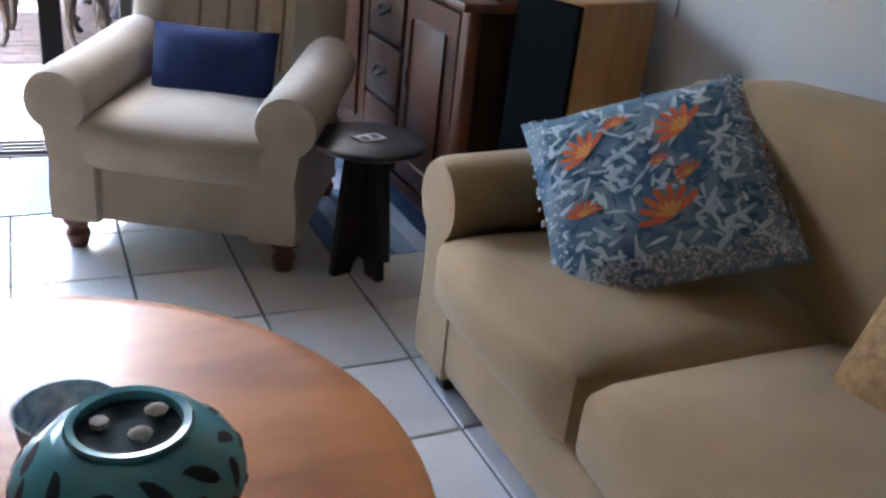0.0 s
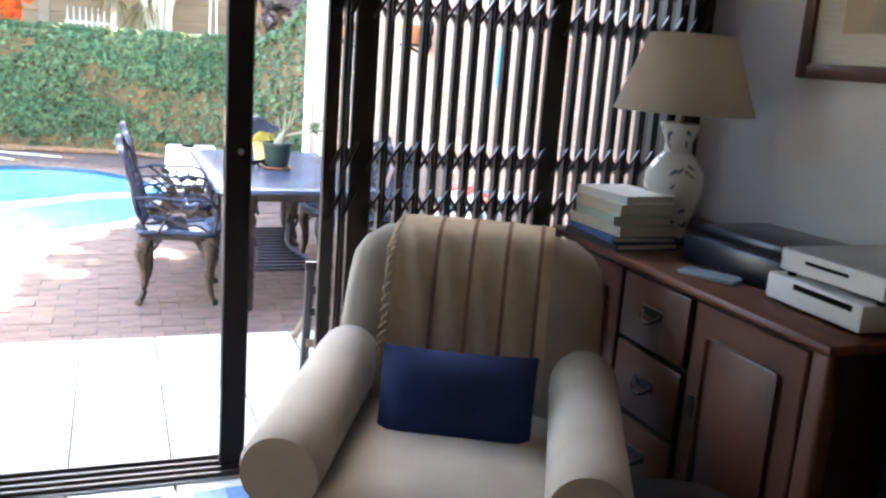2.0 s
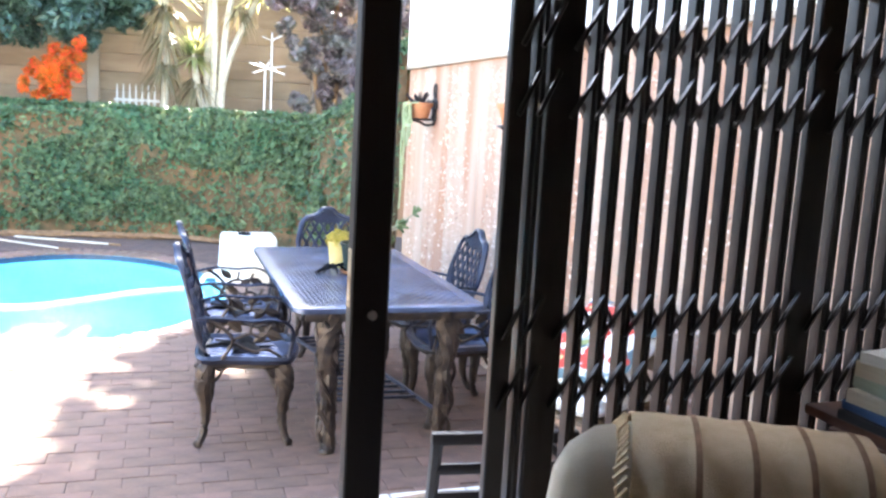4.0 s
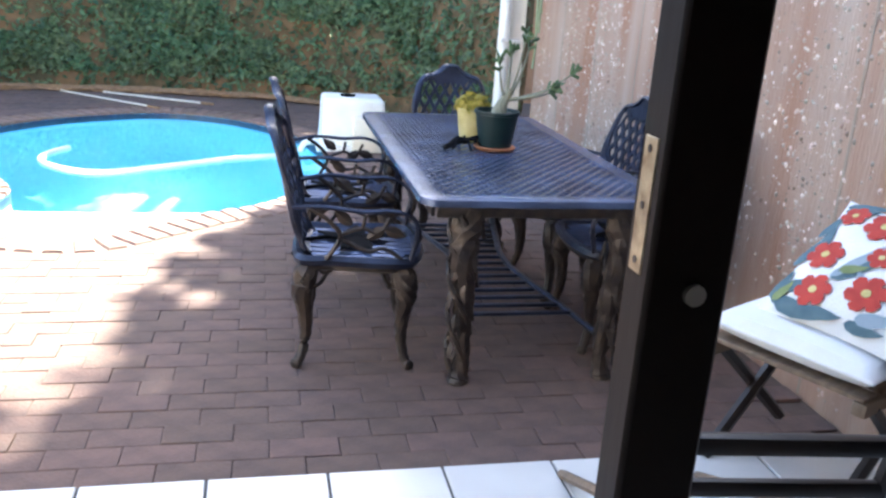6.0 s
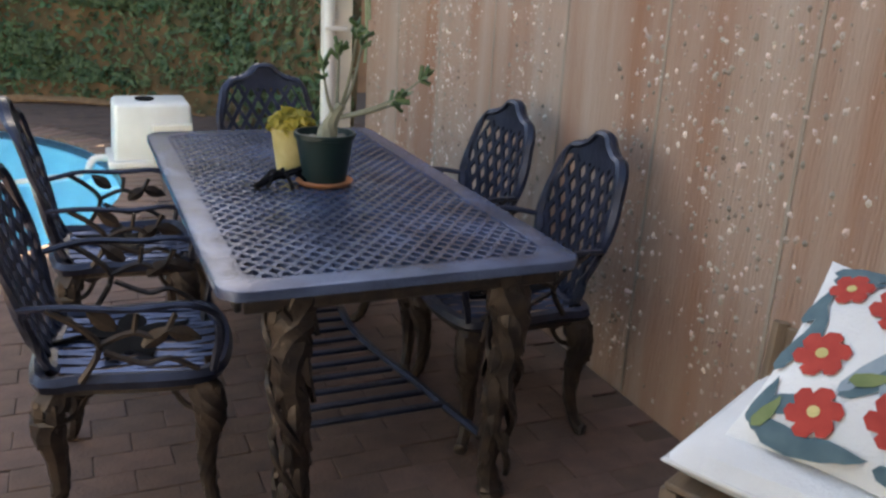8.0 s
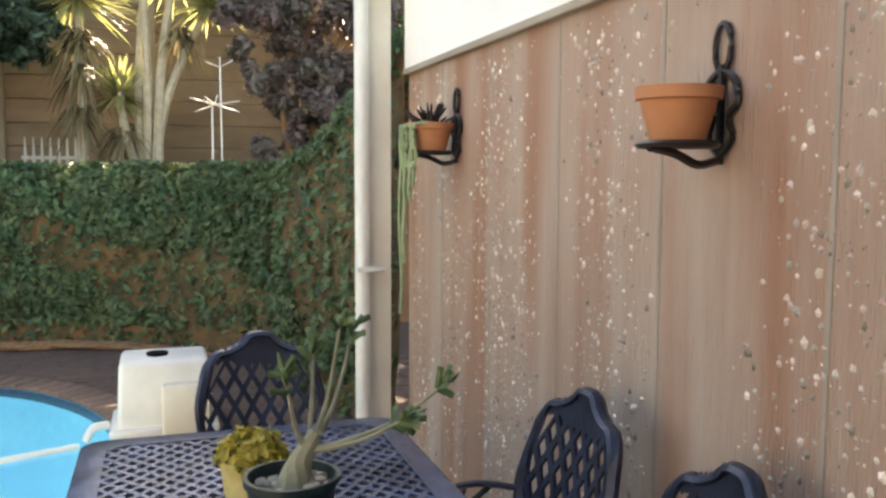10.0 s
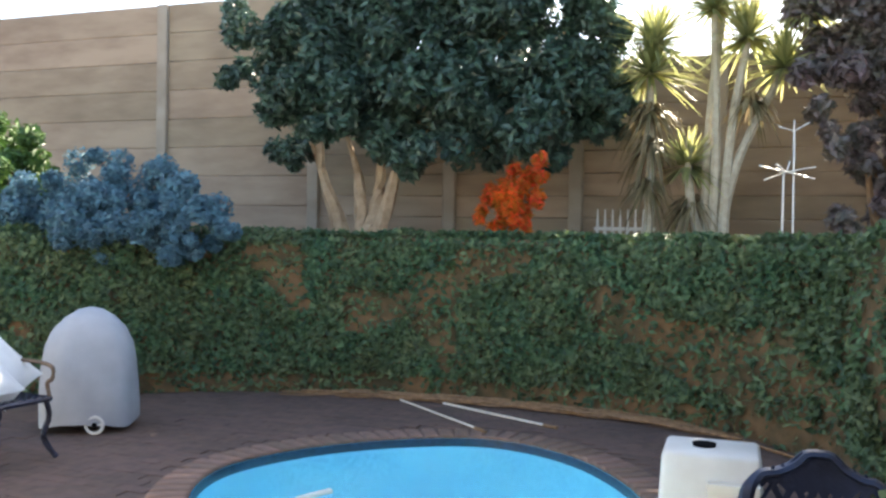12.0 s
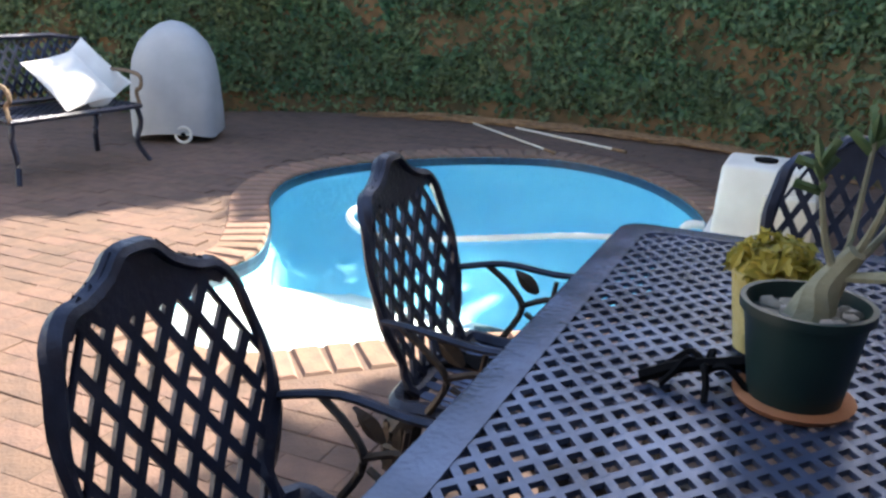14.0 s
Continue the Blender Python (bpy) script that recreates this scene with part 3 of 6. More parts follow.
def plant_pot():
    """A dark green pot with a thick-stemmed succulent shrub on the table."""
    pl = thing("potted_succulent", pose(0.89, 6.60, 0.63), "gnarled desert rose in a dark green plastic pot", "plant")
    part("saucer", lathe([(0, 0), (0.085, 0), (0.095, 0.012), (0.088, 0.014), (0.0, 0.010)], 24), "terracotta", pl, "brown clay saucer")
    part("pot", lathe([(0, 0.012), (0.072, 0.012), (0.094, 0.155), (0.101, 0.157), (0.101, 0.172), (0.092, 0.172), (0.088, 0.145), (0, 0.143)], 28), "potgreen", pl)
    rng = random.Random(4)
    peb = bmesh.new()
    for _ in range(46):
        r, a = 0.08 * math.sqrt(rng.random()), rng.uniform(0, 6.28)
        b = bmesh.new()
        bmesh.ops.create_icosphere(b, subdivisions=1, radius=rng.uniform(0.008, 0.016))
        merge(peb, b, pose(r * math.cos(a), r * math.sin(a), 0.147, rng.uniform(0, 90), 0, 0) @ Matrix.Diagonal((1, 0.8, 0.6, 1)))
    part("pebbles", peb, "stone_pale", pl)
    st = bmesh.new()
    sweep(spline([(0.0, 0.0, 0.135), (0.015, 0.01, 0.18), (0.03, 0.01, 0.215), (0.055, 0.0, 0.26)], 4), [0.036, 0.036, 0.035, 0.033, 0.030, 0.028, 0.026, 0.024, 0.022, 0.02, 0.018, 0.016, 0.015], 8, st)
    tips = []
    for dx, dy, dz in ((0.30, -0.08, 0.16), (0.24, 0.02, 0.05), (0.02, 0.03, 0.24), (-0.05, -0.02, 0.18), (0.12, 0.08, 0.26), (0.20, -0.10, 0.09), (0.08, 0.02, 0.30)):
        b0 = Vector((0.035, 0.005, 0.215))
        tip = b0 + Vector((dx, dy, dz))
        mid = b0 + Vector((dx * 0.55, dy * 0.5, dz * 0.35))
        part("branch", sweep(spline([b0, mid, tip], 5), [0.0080 - 0.0005 * i for i in range(11)], 6), "grey_stem", pl)
        tips.append((tip, (tip - mid).normalized()))
    part("stem", st, "grey_stem", pl)
    lf = bmesh.new()
    for tip, d in tips:
        q = d.to_track_quat("X", "Z").to_matrix().to_4x4()
        for i in range(9):
            leaf_shape(lf, Matrix.Translation(tip - d * rng.uniform(0, 0.05)) @ q @ pose(0, 0, 0, i * 77, 0, 0) @ pose(0, 0, 0, 0, -rng.uniform(15, 70), 0), rng.uniform(0.028, 0.05), 0.008)
    part("foliage", lf, "succulent", pl)
    return pl


M["terracotta"] = mat("terracotta_clay", (0.46, 0.19, 0.085), (0.35, 0.135, 0.06), 8, 0.8, bump=0.2, big=3)
M["potgreen"] = mat("dark_green_plastic", (0.008, 0.026, 0.024), (0.006, 0.017, 0.017), 10, 0.42)
M["stone_pale"] = mat("pale_pebble", (0.42, 0.37, 0.31), (0.28, 0.24, 0.20), 20, 0.8, island=0.4)
M["grey_stem"] = mat("grey_green_stem", (0.26, 0.25, 0.17), (0.17, 0.16, 0.10), 20, 0.7, bump=0.3)
M["succulent"] = leaf_mat("succulent_leaf", (0.11, 0.17, 0.06), (0.08, 0.13, 0.06))
M["yellow_moss"] = leaf_mat("yellow_foliage", (0.45, 0.36, 0.06), (0.30, 0.27, 0.05))
M["sea_sponge"] = mat("yellowed_shell", (0.62, 0.52, 0.24), (0.45, 0.36, 0.12), 14, 0.8, bump=0.8, bscale=40)
plant_pot()

rng_t = np.random.default_rng(5)
small = thing("yellow_pot_plant", pose(0.83, 6.80, 0.63), "pale pot with yellow-green tufted plant", "plant")
part("pot", lathe([(0, 0), (0.055, 0), (0.070, 0.11), (0.075, 0.15), (0.066, 0.15), (0.06, 0.12), (0, 0.12)], 20), "sea_sponge", small)
th = rng_t.uniform(0, 6.28, 420)
ph = np.arccos(rng_t.uniform(0, 1, 420))
nrm = np.stack([np.sin(ph) * np.cos(th), np.sin(ph) * np.sin(th), np.cos(ph)], 1)
v_, f_ = leaves(nrm * np.array([0.085, 0.075, 0.075]) * rng_t.uniform(0.7, 1.05, 420)[:, None] + np.array([0, 0, 0.14]), nrm, 0.016, rng_t)
soup("tuft", v_, f_, "yellow_moss", small)

lizard = thing("metal_ornament", pose(0.755, 6.60, 0.63, 0, 0, 25), "small twisted black metal ornament on the table", "ornament")
for a in range(0, 360, 60):
    ca, sa = math.cos(radians(a)), math.sin(radians(a))
    cb, sb_ = math.cos(radians(a + 12)), math.sin(radians(a + 12))
    part("leg", sweep(spline([(0, 0, 0.022), (0.035 * ca, 0.035 * sa, 0.045), (0.065 * cb, 0.06 * sb_, 0.022), (0.085 * cb, 0.08 * sb_, 0.004)], 4), 0.006, 5), "black", lizard)
orn = sweep(spline([(-0.11, 0.01, 0.006), (-0.05, 0, 0.03), (0.0, 0, 0.035), (0.06, -0.02, 0.05), (0.09, -0.03, 0.07)], 4), 0.012, 6)
part("body", orn, "black", lizard)


# ---- along the yard wall ----


def cushion_mesh(w, h, t, n=14, pinch=0.12, soft_edge=0.42):
    """A stuffed square cushion, w by h, pinched at the corners, lying in x, y."""
    bm = bmesh.new()
    grid = {}
    for s in (-1, 1):
        for i in range(n + 1):
            for j in range(n + 1):
                a, b = 2 * i / n - 1, 2 * j / n - 1
                edge = (1 - a * a) * (1 - b * b)
                if s == 1 and edge < 1e-9:
                    grid[s, i, j] = grid[-1, i, j]
                    continue
                x = a * w / 2 * (1 - pinch * (1 - b * b) * abs(a) ** 3 * 0.6)
                y = b * h / 2 * (1 - pinch * (1 - a * a) * abs(b) ** 3 * 0.6)
                grid[s, i, j] = bm.verts.new((x, y, s * t / 2 * edge ** soft_edge))
    for s in (-1, 1):
        for i in range(n):
            for j in range(n):
                q = [grid[s, i, j], grid[s, i + 1, j], grid[s, i + 1, j + 1], grid[s, i, j + 1]]
                bm.faces.new(q if s == 1 else q[::-1])
    bmesh.ops.recalc_face_normals(bm, faces=bm.faces)
    return bm


def patches(name, parent, shapes, material, lift, m, label=""):
    """Flat printed shapes laid just over a cushion: outlines in its own x, y, following its bulge."""
    bm = bmesh.new()
    for line in shapes:
        c = (sum(p[0] for p in line) / len(line), sum(p[1] for p in line) / len(line))
        mid = bm.verts.new((c[0], c[1], lift(*c)))
        rim = [bm.verts.new((x, y, lift(x, y))) for x, y in line]
        for i in range(len(rim)):
            bm.faces.new((mid, rim[i], rim[(i + 1) % len(rim)]))
    return part(name, bm, material, parent, label, m)


def bulge(w, h, t, extra=0.0022):
    def lift(x, y):
        a, b = min(abs(2 * x / w), 0.999), min(abs(2 * y / h), 0.999)
        return t / 2 * ((1 - a * a) * (1 - b * b)) ** 0.42 + extra
    return lift


def petal(cx, cy, ang, length, width, n=8):
    """The outline of one petal or leaf."""
    out = []
    for i in range(n):
        s = i / n * 2 * math.pi
        x, y = length / 2 * (1 - math.cos(s)), width * math.sin(s) * math.sin(s / 2 + 0.3)
        out.append((cx + x * math.cos(ang) - y * math.sin(ang), cy + x * math.sin(ang) + y * math.cos(ang)))
    return out


def disc(cx, cy, r, n=12):
    return [(cx + r * math.cos(2 * math.pi * i / n), cy + r * math.sin(2 * math.pi * i / n)) for i in range(n)]


M["cotton"] = mat("white_cotton", (0.74, 0.73, 0.71), (0.66, 0.65, 0.63), 8, 0.9, bump=0.3, bscale=120, big=3)
M["print_red"] = mat("red_print", (0.46, 0.055, 0.04), (0.36, 0.04, 0.03), 30, 0.9)
M["print_teal"] = mat("grey_teal_print", (0.10, 0.16, 0.18), (0.06, 0.11, 0.13), 20, 0.9)
M["print_green"] = mat("green_print", (0.20, 0.24, 0.10), (0.14, 0.18, 0.07), 20, 0.9)
M["print_grey"] = mat("blue_grey_print", (0.28, 0.34, 0.38), (0.22, 0.28, 0.32), 20, 0.9)
M["weathered_wood"] = mat("weathered_wood", (0.20, 0.135, 0.085), (0.11, 0.075, 0.05), 6, 0.7, bump=0.3, stretch=(1, 8, 1))


def deck_chair():
    """A folding wooden chair facing the yard, with a white seat pad."""
    dc = thing("deck_chair", pose(1.50, 4.955, 0.0, 0, 0, 26), "weathered wooden folding chair with white seat pad", "chair")
    for sy in (-1, 1):
        y = sy * 0.225
        part("side_rail", box(-0.27, 0.24, y - 0.02, y + 0.02, 0.345, 0.385, 0.006), "weathered_wood", dc)
        leg = sweep([(-0.24, y * 0.9, 0.0), (0.22, y * 0.9, 0.375)], 0.02, 6)
        part("front_leg", leg, "darkwood", dc)
        leg = sweep([(0.22, y * 1.02, 0.0), (-0.20, y * 1.02, 0.355)], 0.02, 6)
        part("rear_leg", leg, "darkwood", dc)
        part("back_post", sweep([(0.20, y, 0.33), (0.235, y, 0.60)], 0.02, 6), "weathered_wood", dc)
    for i in range(5):
        x = -0.235 + i * 0.1
        part("seat_slat", box(x - 0.035, x + 0.035, -0.235, 0.235, 0.386, 0.400, 0.003, 1), "weathered_wood", dc)
    for i in range(2):
        z = 0.45 + i * 0.11
        part("back_slat", box(0.218 + 0.014 * i - 0.008, 0.218 + 0.014 * i + 0.008, -0.215, 0.215, z - 0.035, z + 0.035, 0.003, 1), "weathered_wood", dc)
    return dc


deck_chair()


def low_chair():
    """A low dark wooden chair seen from behind, its front feet towards the yard."""
    lc = thing("low_wooden_chair", pose(0.83, 4.21, 0.0, 0, 0, -7), "low dark weathered wooden slat-back chair", "chair")
    for s in (-1, 1):
        x = 0.215 * s
        part("back_post", sweep([(x, 0.10, 0.02), (x, 0.02, 0.33), (x, -0.03, 0.57)], 0.019, 6, flat=0.8), "darkwood", lc)
        part("front_leg", sweep([(x * 0.95, 0.02, 0.36), (x * 0.95, 0.75, 0.0)], 0.018, 6, flat=0.8), "weathered_wood", lc)
    part("top_bar", box(-0.235, 0.235, -0.045, -0.015, 0.545, 0.585, 0.008), "darkwood", lc)
    part("lower_bar", box(-0.215, 0.215, 0.005, 0.03, 0.20, 0.235, 0.006), "weathered_wood", lc)
    part("foot_bar", box(-0.215, 0.215, 0.085, 0.105, 0.05, 0.08, 0.006), "weathered_wood", lc)
    for z, y in ((0.46, -0.012), (0.36, 0.008)):
        part("back_slat", box(-0.215, 0.215, y - 0.009, y + 0.009, z - 0.018, z + 0.018, 0.005), "darkwood", lc)


low_chair()
pad = thing("seat_pad", pose(1.50, 4.955, 0.447, 0, 0, 26), "thick white cotton seat pad on the chair", "cushion")
part("pad", cushion_mesh(0.55, 0.50, 0.10, 20, 0.05, 0.24), "cotton", pad)
part("piping", sweep([(-0.268, -0.243, 0), (0.268, -0.243, 0), (0.268, 0.243, 0), (-0.268, 0.243, 0)], 0.006, 6, closed=True), "cotton", pad, "white corded edge")

pm = pose(1.535, 4.885, 0.632, 0, -39, 20) @ pose(0, 0, 0, 0, 0, 90)
fl = thing("floral_cushion", pm, "white cushion printed with red flowers and grey-green leaves", "cushion")
W_, T_ = 0.47, 0.14
part("cover", cushion_mesh(W_, W_, T_), "cotton", fl)
lf_ = bulge(W_, W_, T_, 0.003)
reds, teals, greys, greens, eyes = [], [], [], [], []
for cx, cy, r in ((-0.12, -0.11, 0.060), (0.04, -0.13, 0.062), (0.13, 0.02, 0.056), (-0.05, 0.10, 0.060), (-0.16, 0.07, 0.045), (0.15, -0.15, 0.045), (0.09, 0.14, 0.055), (-0.02, -0.02, 0.04)):
    reds.append([])
    for k in range(6):
        reds[-1].append(petal(cx, cy, k * math.pi / 3 + 0.3, r, r * 0.50))
    eyes.append(disc(cx, cy, r * 0.22))
for cx, cy, an, ln_, wd in ((-0.22, -0.20, 1.2, 0.16, 0.035), (-0.04, -0.04, 0.9, 0.17, 0.03), (-0.20, 0.02, 1.4, 0.15, 0.03), (0.08, 0.10, 0.5, 0.13, 0.03), (0.06, -0.22, 0.2, 0.15, 0.03), (-0.02, 0.19, 0.1, 0.2, 0.03), (0.18, -0.10, 1.7, 0.12, 0.025)):
    teals.append(petal(cx, cy, an, ln_, wd, 10))
for k in range(4):
    for q in (-0.15, -0.03, 0.09):
        rx_, ry_ = ((q, -0.185), (0.185, q), (q, 0.185), (-0.185, q))[k]
        teals.append(petal(rx_, ry_, (0.15, 1.42, 0.1, 1.45)[k], 0.11, 0.024, 10))
for cx, cy, an, ln_, wd in ((-0.02, -0.09, 1.1, 0.20, 0.022), (-0.17, 0.13, 0.4, 0.12, 0.03), (0.02, 0.03, 2.2, 0.14, 0.022)):
    greys.append(petal(cx, cy, an, ln_, wd, 10))
for cx, cy, an in ((-0.01, 0.02, 0.5), (0.16, 0.13, 1.2), (-0.13, 0.03, 2.4)):
    greens.append(petal(cx, cy, an, 0.08, 0.022))
flower_sets = [("red_flower", sh, "print_red") for sh in reds] + [("flower_eye", [sh], "sea_sponge") for sh in eyes]
for nm, sh, mt in flower_sets + [("dark_leaves", teals, "print_teal"), ("pale_leaves", greys, "print_grey"), ("green_leaves", greens, "print_green")]:
    lift_extra = {"red_flower": 0.0045, "dark_leaves": 0.003, "pale_leaves": 0.0037, "green_leaves": 0.0051, "flower_eye": 0.0058}[nm]
    patches(nm, fl, sh, mt, bulge(W_, W_, T_, lift_extra), pose(0, 0, 0))


def scroll_bracket(m):
    """A dark cast bracket with loops, for a wall pot."""
    bm = bmesh.new()
    loop = [(0.0, 0.030 * math.sin(a), 0.15 + 0.055 * math.cos(a)) for a in (i * math.pi / 6 for i in range(12))]
    sweep(loop, 0.008, 5, bm, closed=True)
    for s in (-1, 1):
        sweep(spline([(0, 0, 0.10), (0, s * 0.05, 0.07), (0, s * 0.06, 0.02), (0, s * 0.03, -0.01), (0, s * 0.045, -0.06), (0, 0.0, -0.10)], 4), 0.009, 5, bm)
    sweep([(0, 0, -0.12), (0, 0, 0.11)], 0.010, 5, bm)
    sweep(spline([(-0.005, 0, -0.11), (-0.06, 0, -0.12), (-0.12, 0, -0.095), (-0.19, 0, -0.08)], 4), 0.011, 5, bm)
    ring = [(-0.115 + 0.088 * math.cos(a), 0.088 * math.sin(a), -0.075) for a in (i * math.pi / 10 for i in range(20))]
    sweep(ring, 0.009, 5, bm, closed=True)
    return bm


def wall_pot(y, z, label, planted):
    wp = thing("wall_pot", pose(WX - 0.012, y, z), label, "plant pot", "pots on the yard wall")
    part("bracket", scroll_bracket(None), "gate", wp, "dark cast scroll bracket")
    part("pot", lathe([(0, -0.07), (0.062, -0.07), (0.088, 0.025), (0.098, 0.027), (0.100, 0.055), (0.088, 0.055), (0.080, 0.02), (0, 0.015)], 26, m=pose(-0.115, 0, 0)), "terracotta", wp)
    if planted:
        rng = random.Random(9)
        bm = bmesh.new()
        for _ in range(34):
            a, r = rng.uniform(0, 6.28), rng.uniform(0, 0.07)
            b0 = Vector((-0.115 + r * math.cos(a), r * math.sin(a), 0.03))
            tip = b0 + Vector((0.06 * math.cos(a), 0.06 * math.sin(a), rng.uniform(0.05, 0.12)))
            sweep([b0, (b0 + tip) / 2 + Vector((0, 0, 0.01)), tip], [0.008, 0.007, 0.003], 5, bm)
        part("rosettes", bm, "dark_rosette", wp, "dark spiky succulent tufts")
        for k in range(11):
            y0 = -0.09 + 0.018 * k + rng.uniform(-0.01, 0.01)
            ln_ = rng.uniform(0.15, 0.32) if k < 7 else rng.uniform(0.45, 0.85)
            xx = -0.2 - rng.uniform(0, 0.02)
            y1 = y0 * 1.15 + 0.02
            pts = [(-0.14, y0, 0.05), (xx, y1, 0.045)] + [(xx + rng.uniform(-0.008, 0.008), y1 + rng.uniform(-0.012, 0.012), 0.02 - ln_ * i / 6) for i in range(1, 7)]
            part("trailing_stem", sweep(spline(pts, 2), 0.0085, 5), "trail_green", wp, "pale green trailing stem")
    return wp


M["dark_rosette"] = leaf_mat("dark_rosette", (0.045, 0.03, 0.035), (0.03, 0.03, 0.025))
M["trail_green"] = mat("trailing_green", (0.30, 0.34, 0.20), (0.20, 0.25, 0.12), 20, 0.7)
wall_pot(6.555, 1.575, "empty terracotta pot in a scroll wall bracket", False)
wall_pot(8.45, 1.59, "terracotta wall pot with spiky and trailing succulents", True)

pillar = thing("corner_pillar", pose(1.74, 9.34, ZP), "cream painted pillar at the end of the wall", "pillar", kind="structure")
part("shaft", box(-0.10, 0.07, -0.06, 0.08, -0.1, 3.4, 0.006, 1), "cream", pillar)
dp = thing("downpipe", pose(1.615, 9.24, ZP), "white plastic rainwater downpipe with clips", "pipe", kind="structure")
part("pipe", sweep([(0.03, 0, 0.0), (0.03, 0, 1.1), (0.028, 0, 2.2), (0.028, 0, 3.4)], 0.036, 10), "white", dp)
for z in (1.02, 2.45):
    part("clip", box(-0.01, 0.14, -0.043, -0.02, z - 0.014, z + 0.014, 0.004, 1), "white", dp)
tagged(part("wall_trim_band", box(WX - 0.035, WX - 0.001, 3.78, 9.25, 1.935, 1.965, 0.004, 1), "concrete"), "grey stained drip edge under the white wall", "trim", kind="structure")
M["plaque_blue"] = mat("blue_enamel", (0.03, 0.27, 0.60), (0.02, 0.20, 0.50), 10, 0.3)
plq = thing("wall_plaque", pose(WX, 5.335, 1.40), "small bright blue enamel plaque on the yard wall", "plaque")
part("plate", box(-0.012, -0.001, -0.04, 0.04, -0.115, 0.115, 0.003, 2), "plaque_blue", plq)
for z in (-0.10, 0.10):
    part("screw", sweep([(-0.014, 0, z), (-0.011, 0, z)], 0.004, 8), "silver", plq)
# panel joints of the yard wall
for y in (5.58, 6.20, 6.82, 7.44, 8.06, 8.68):
    tagged(part("trim", box(WX - 0.003, WX + 0.001, y - 0.007, y + 0.007, -0.1, 1.93, 0.001, 1), "concrete"), "thin grey joint strip in the rough-cast wall", "trim", kind="structure")
# pebbles standing out of the rough-cast
rng_w = np.random.default_rng(11)


def pebble_dash():
    verts, faces = [], []
    n = 11500
    ys, zs = rng_w.uniform(4.4, 9.2, n), rng_w.uniform(-0.05, 1.9, n)
    for y, z in zip(ys, zs):
        if noise.noise((y * 2.6, z * 0.45, 3.0)) < rng_w.uniform(-0.25, 0.25):
            continue
        r = 0.0035 + 0.009 * rng_w.random() ** 2.4
        base = len(verts)
        a0 = rng_w.uniform(0, 6.28)
        verts.append((WX - r * 0.7, y, z))
        for k in range(5):
            a = a0 + k * 1.2566
            verts.append((WX + 0.0005, y + r * math.cos(a) * rng_w.uniform(0.8, 1.4), z + r * math.sin(a) * rng_w.uniform(0.8, 1.5)))
        for k in range(5):
            faces.append((base, base + 1 + (k + 1) % 5, base + 1 + k))
    return verts, faces


M["dash"] = mat("dash_pebble", (0.66, 0.58, 0.48), (0.22, 0.13, 0.09), 9, 0.45, island=0.5)
pv, pf = pebble_dash()
soup("pebble_dash", pv, pf, "dash", yard_wall, kind="stuff")


# ---- garden ----
rng_g = np.random.default_rng(21)
HEDGE = spline([(-10.5, 10.2, 0), (-7.6, 10.9, 0), (-5.4, 11.7, 0), (-4.3, 12.5, 0), (-3.1, 13.0, 0), (-1.8, 13.2, 0), (-0.4, 13.1, 0), (0.6, 12.75, 0), (1.3, 12.1, 0), (1.62, 11.2, 0), (1.80, 10.2, 0), (1.95, 9.42, 0)], 10)


def hedge_top(x, y):
    """Height of the hedge along its line; it climbs towards the wall."""
    rise = max(0.0, min(1.0, (x - 1.42) / 0.50))
    return 1.42 + 0.80 * rise ** 2.2 + 0.04 * noise.noise((x * 2.2, y * 2.2, 0)) + 0.03 * noise.noise((x * 7, y * 7, 2))


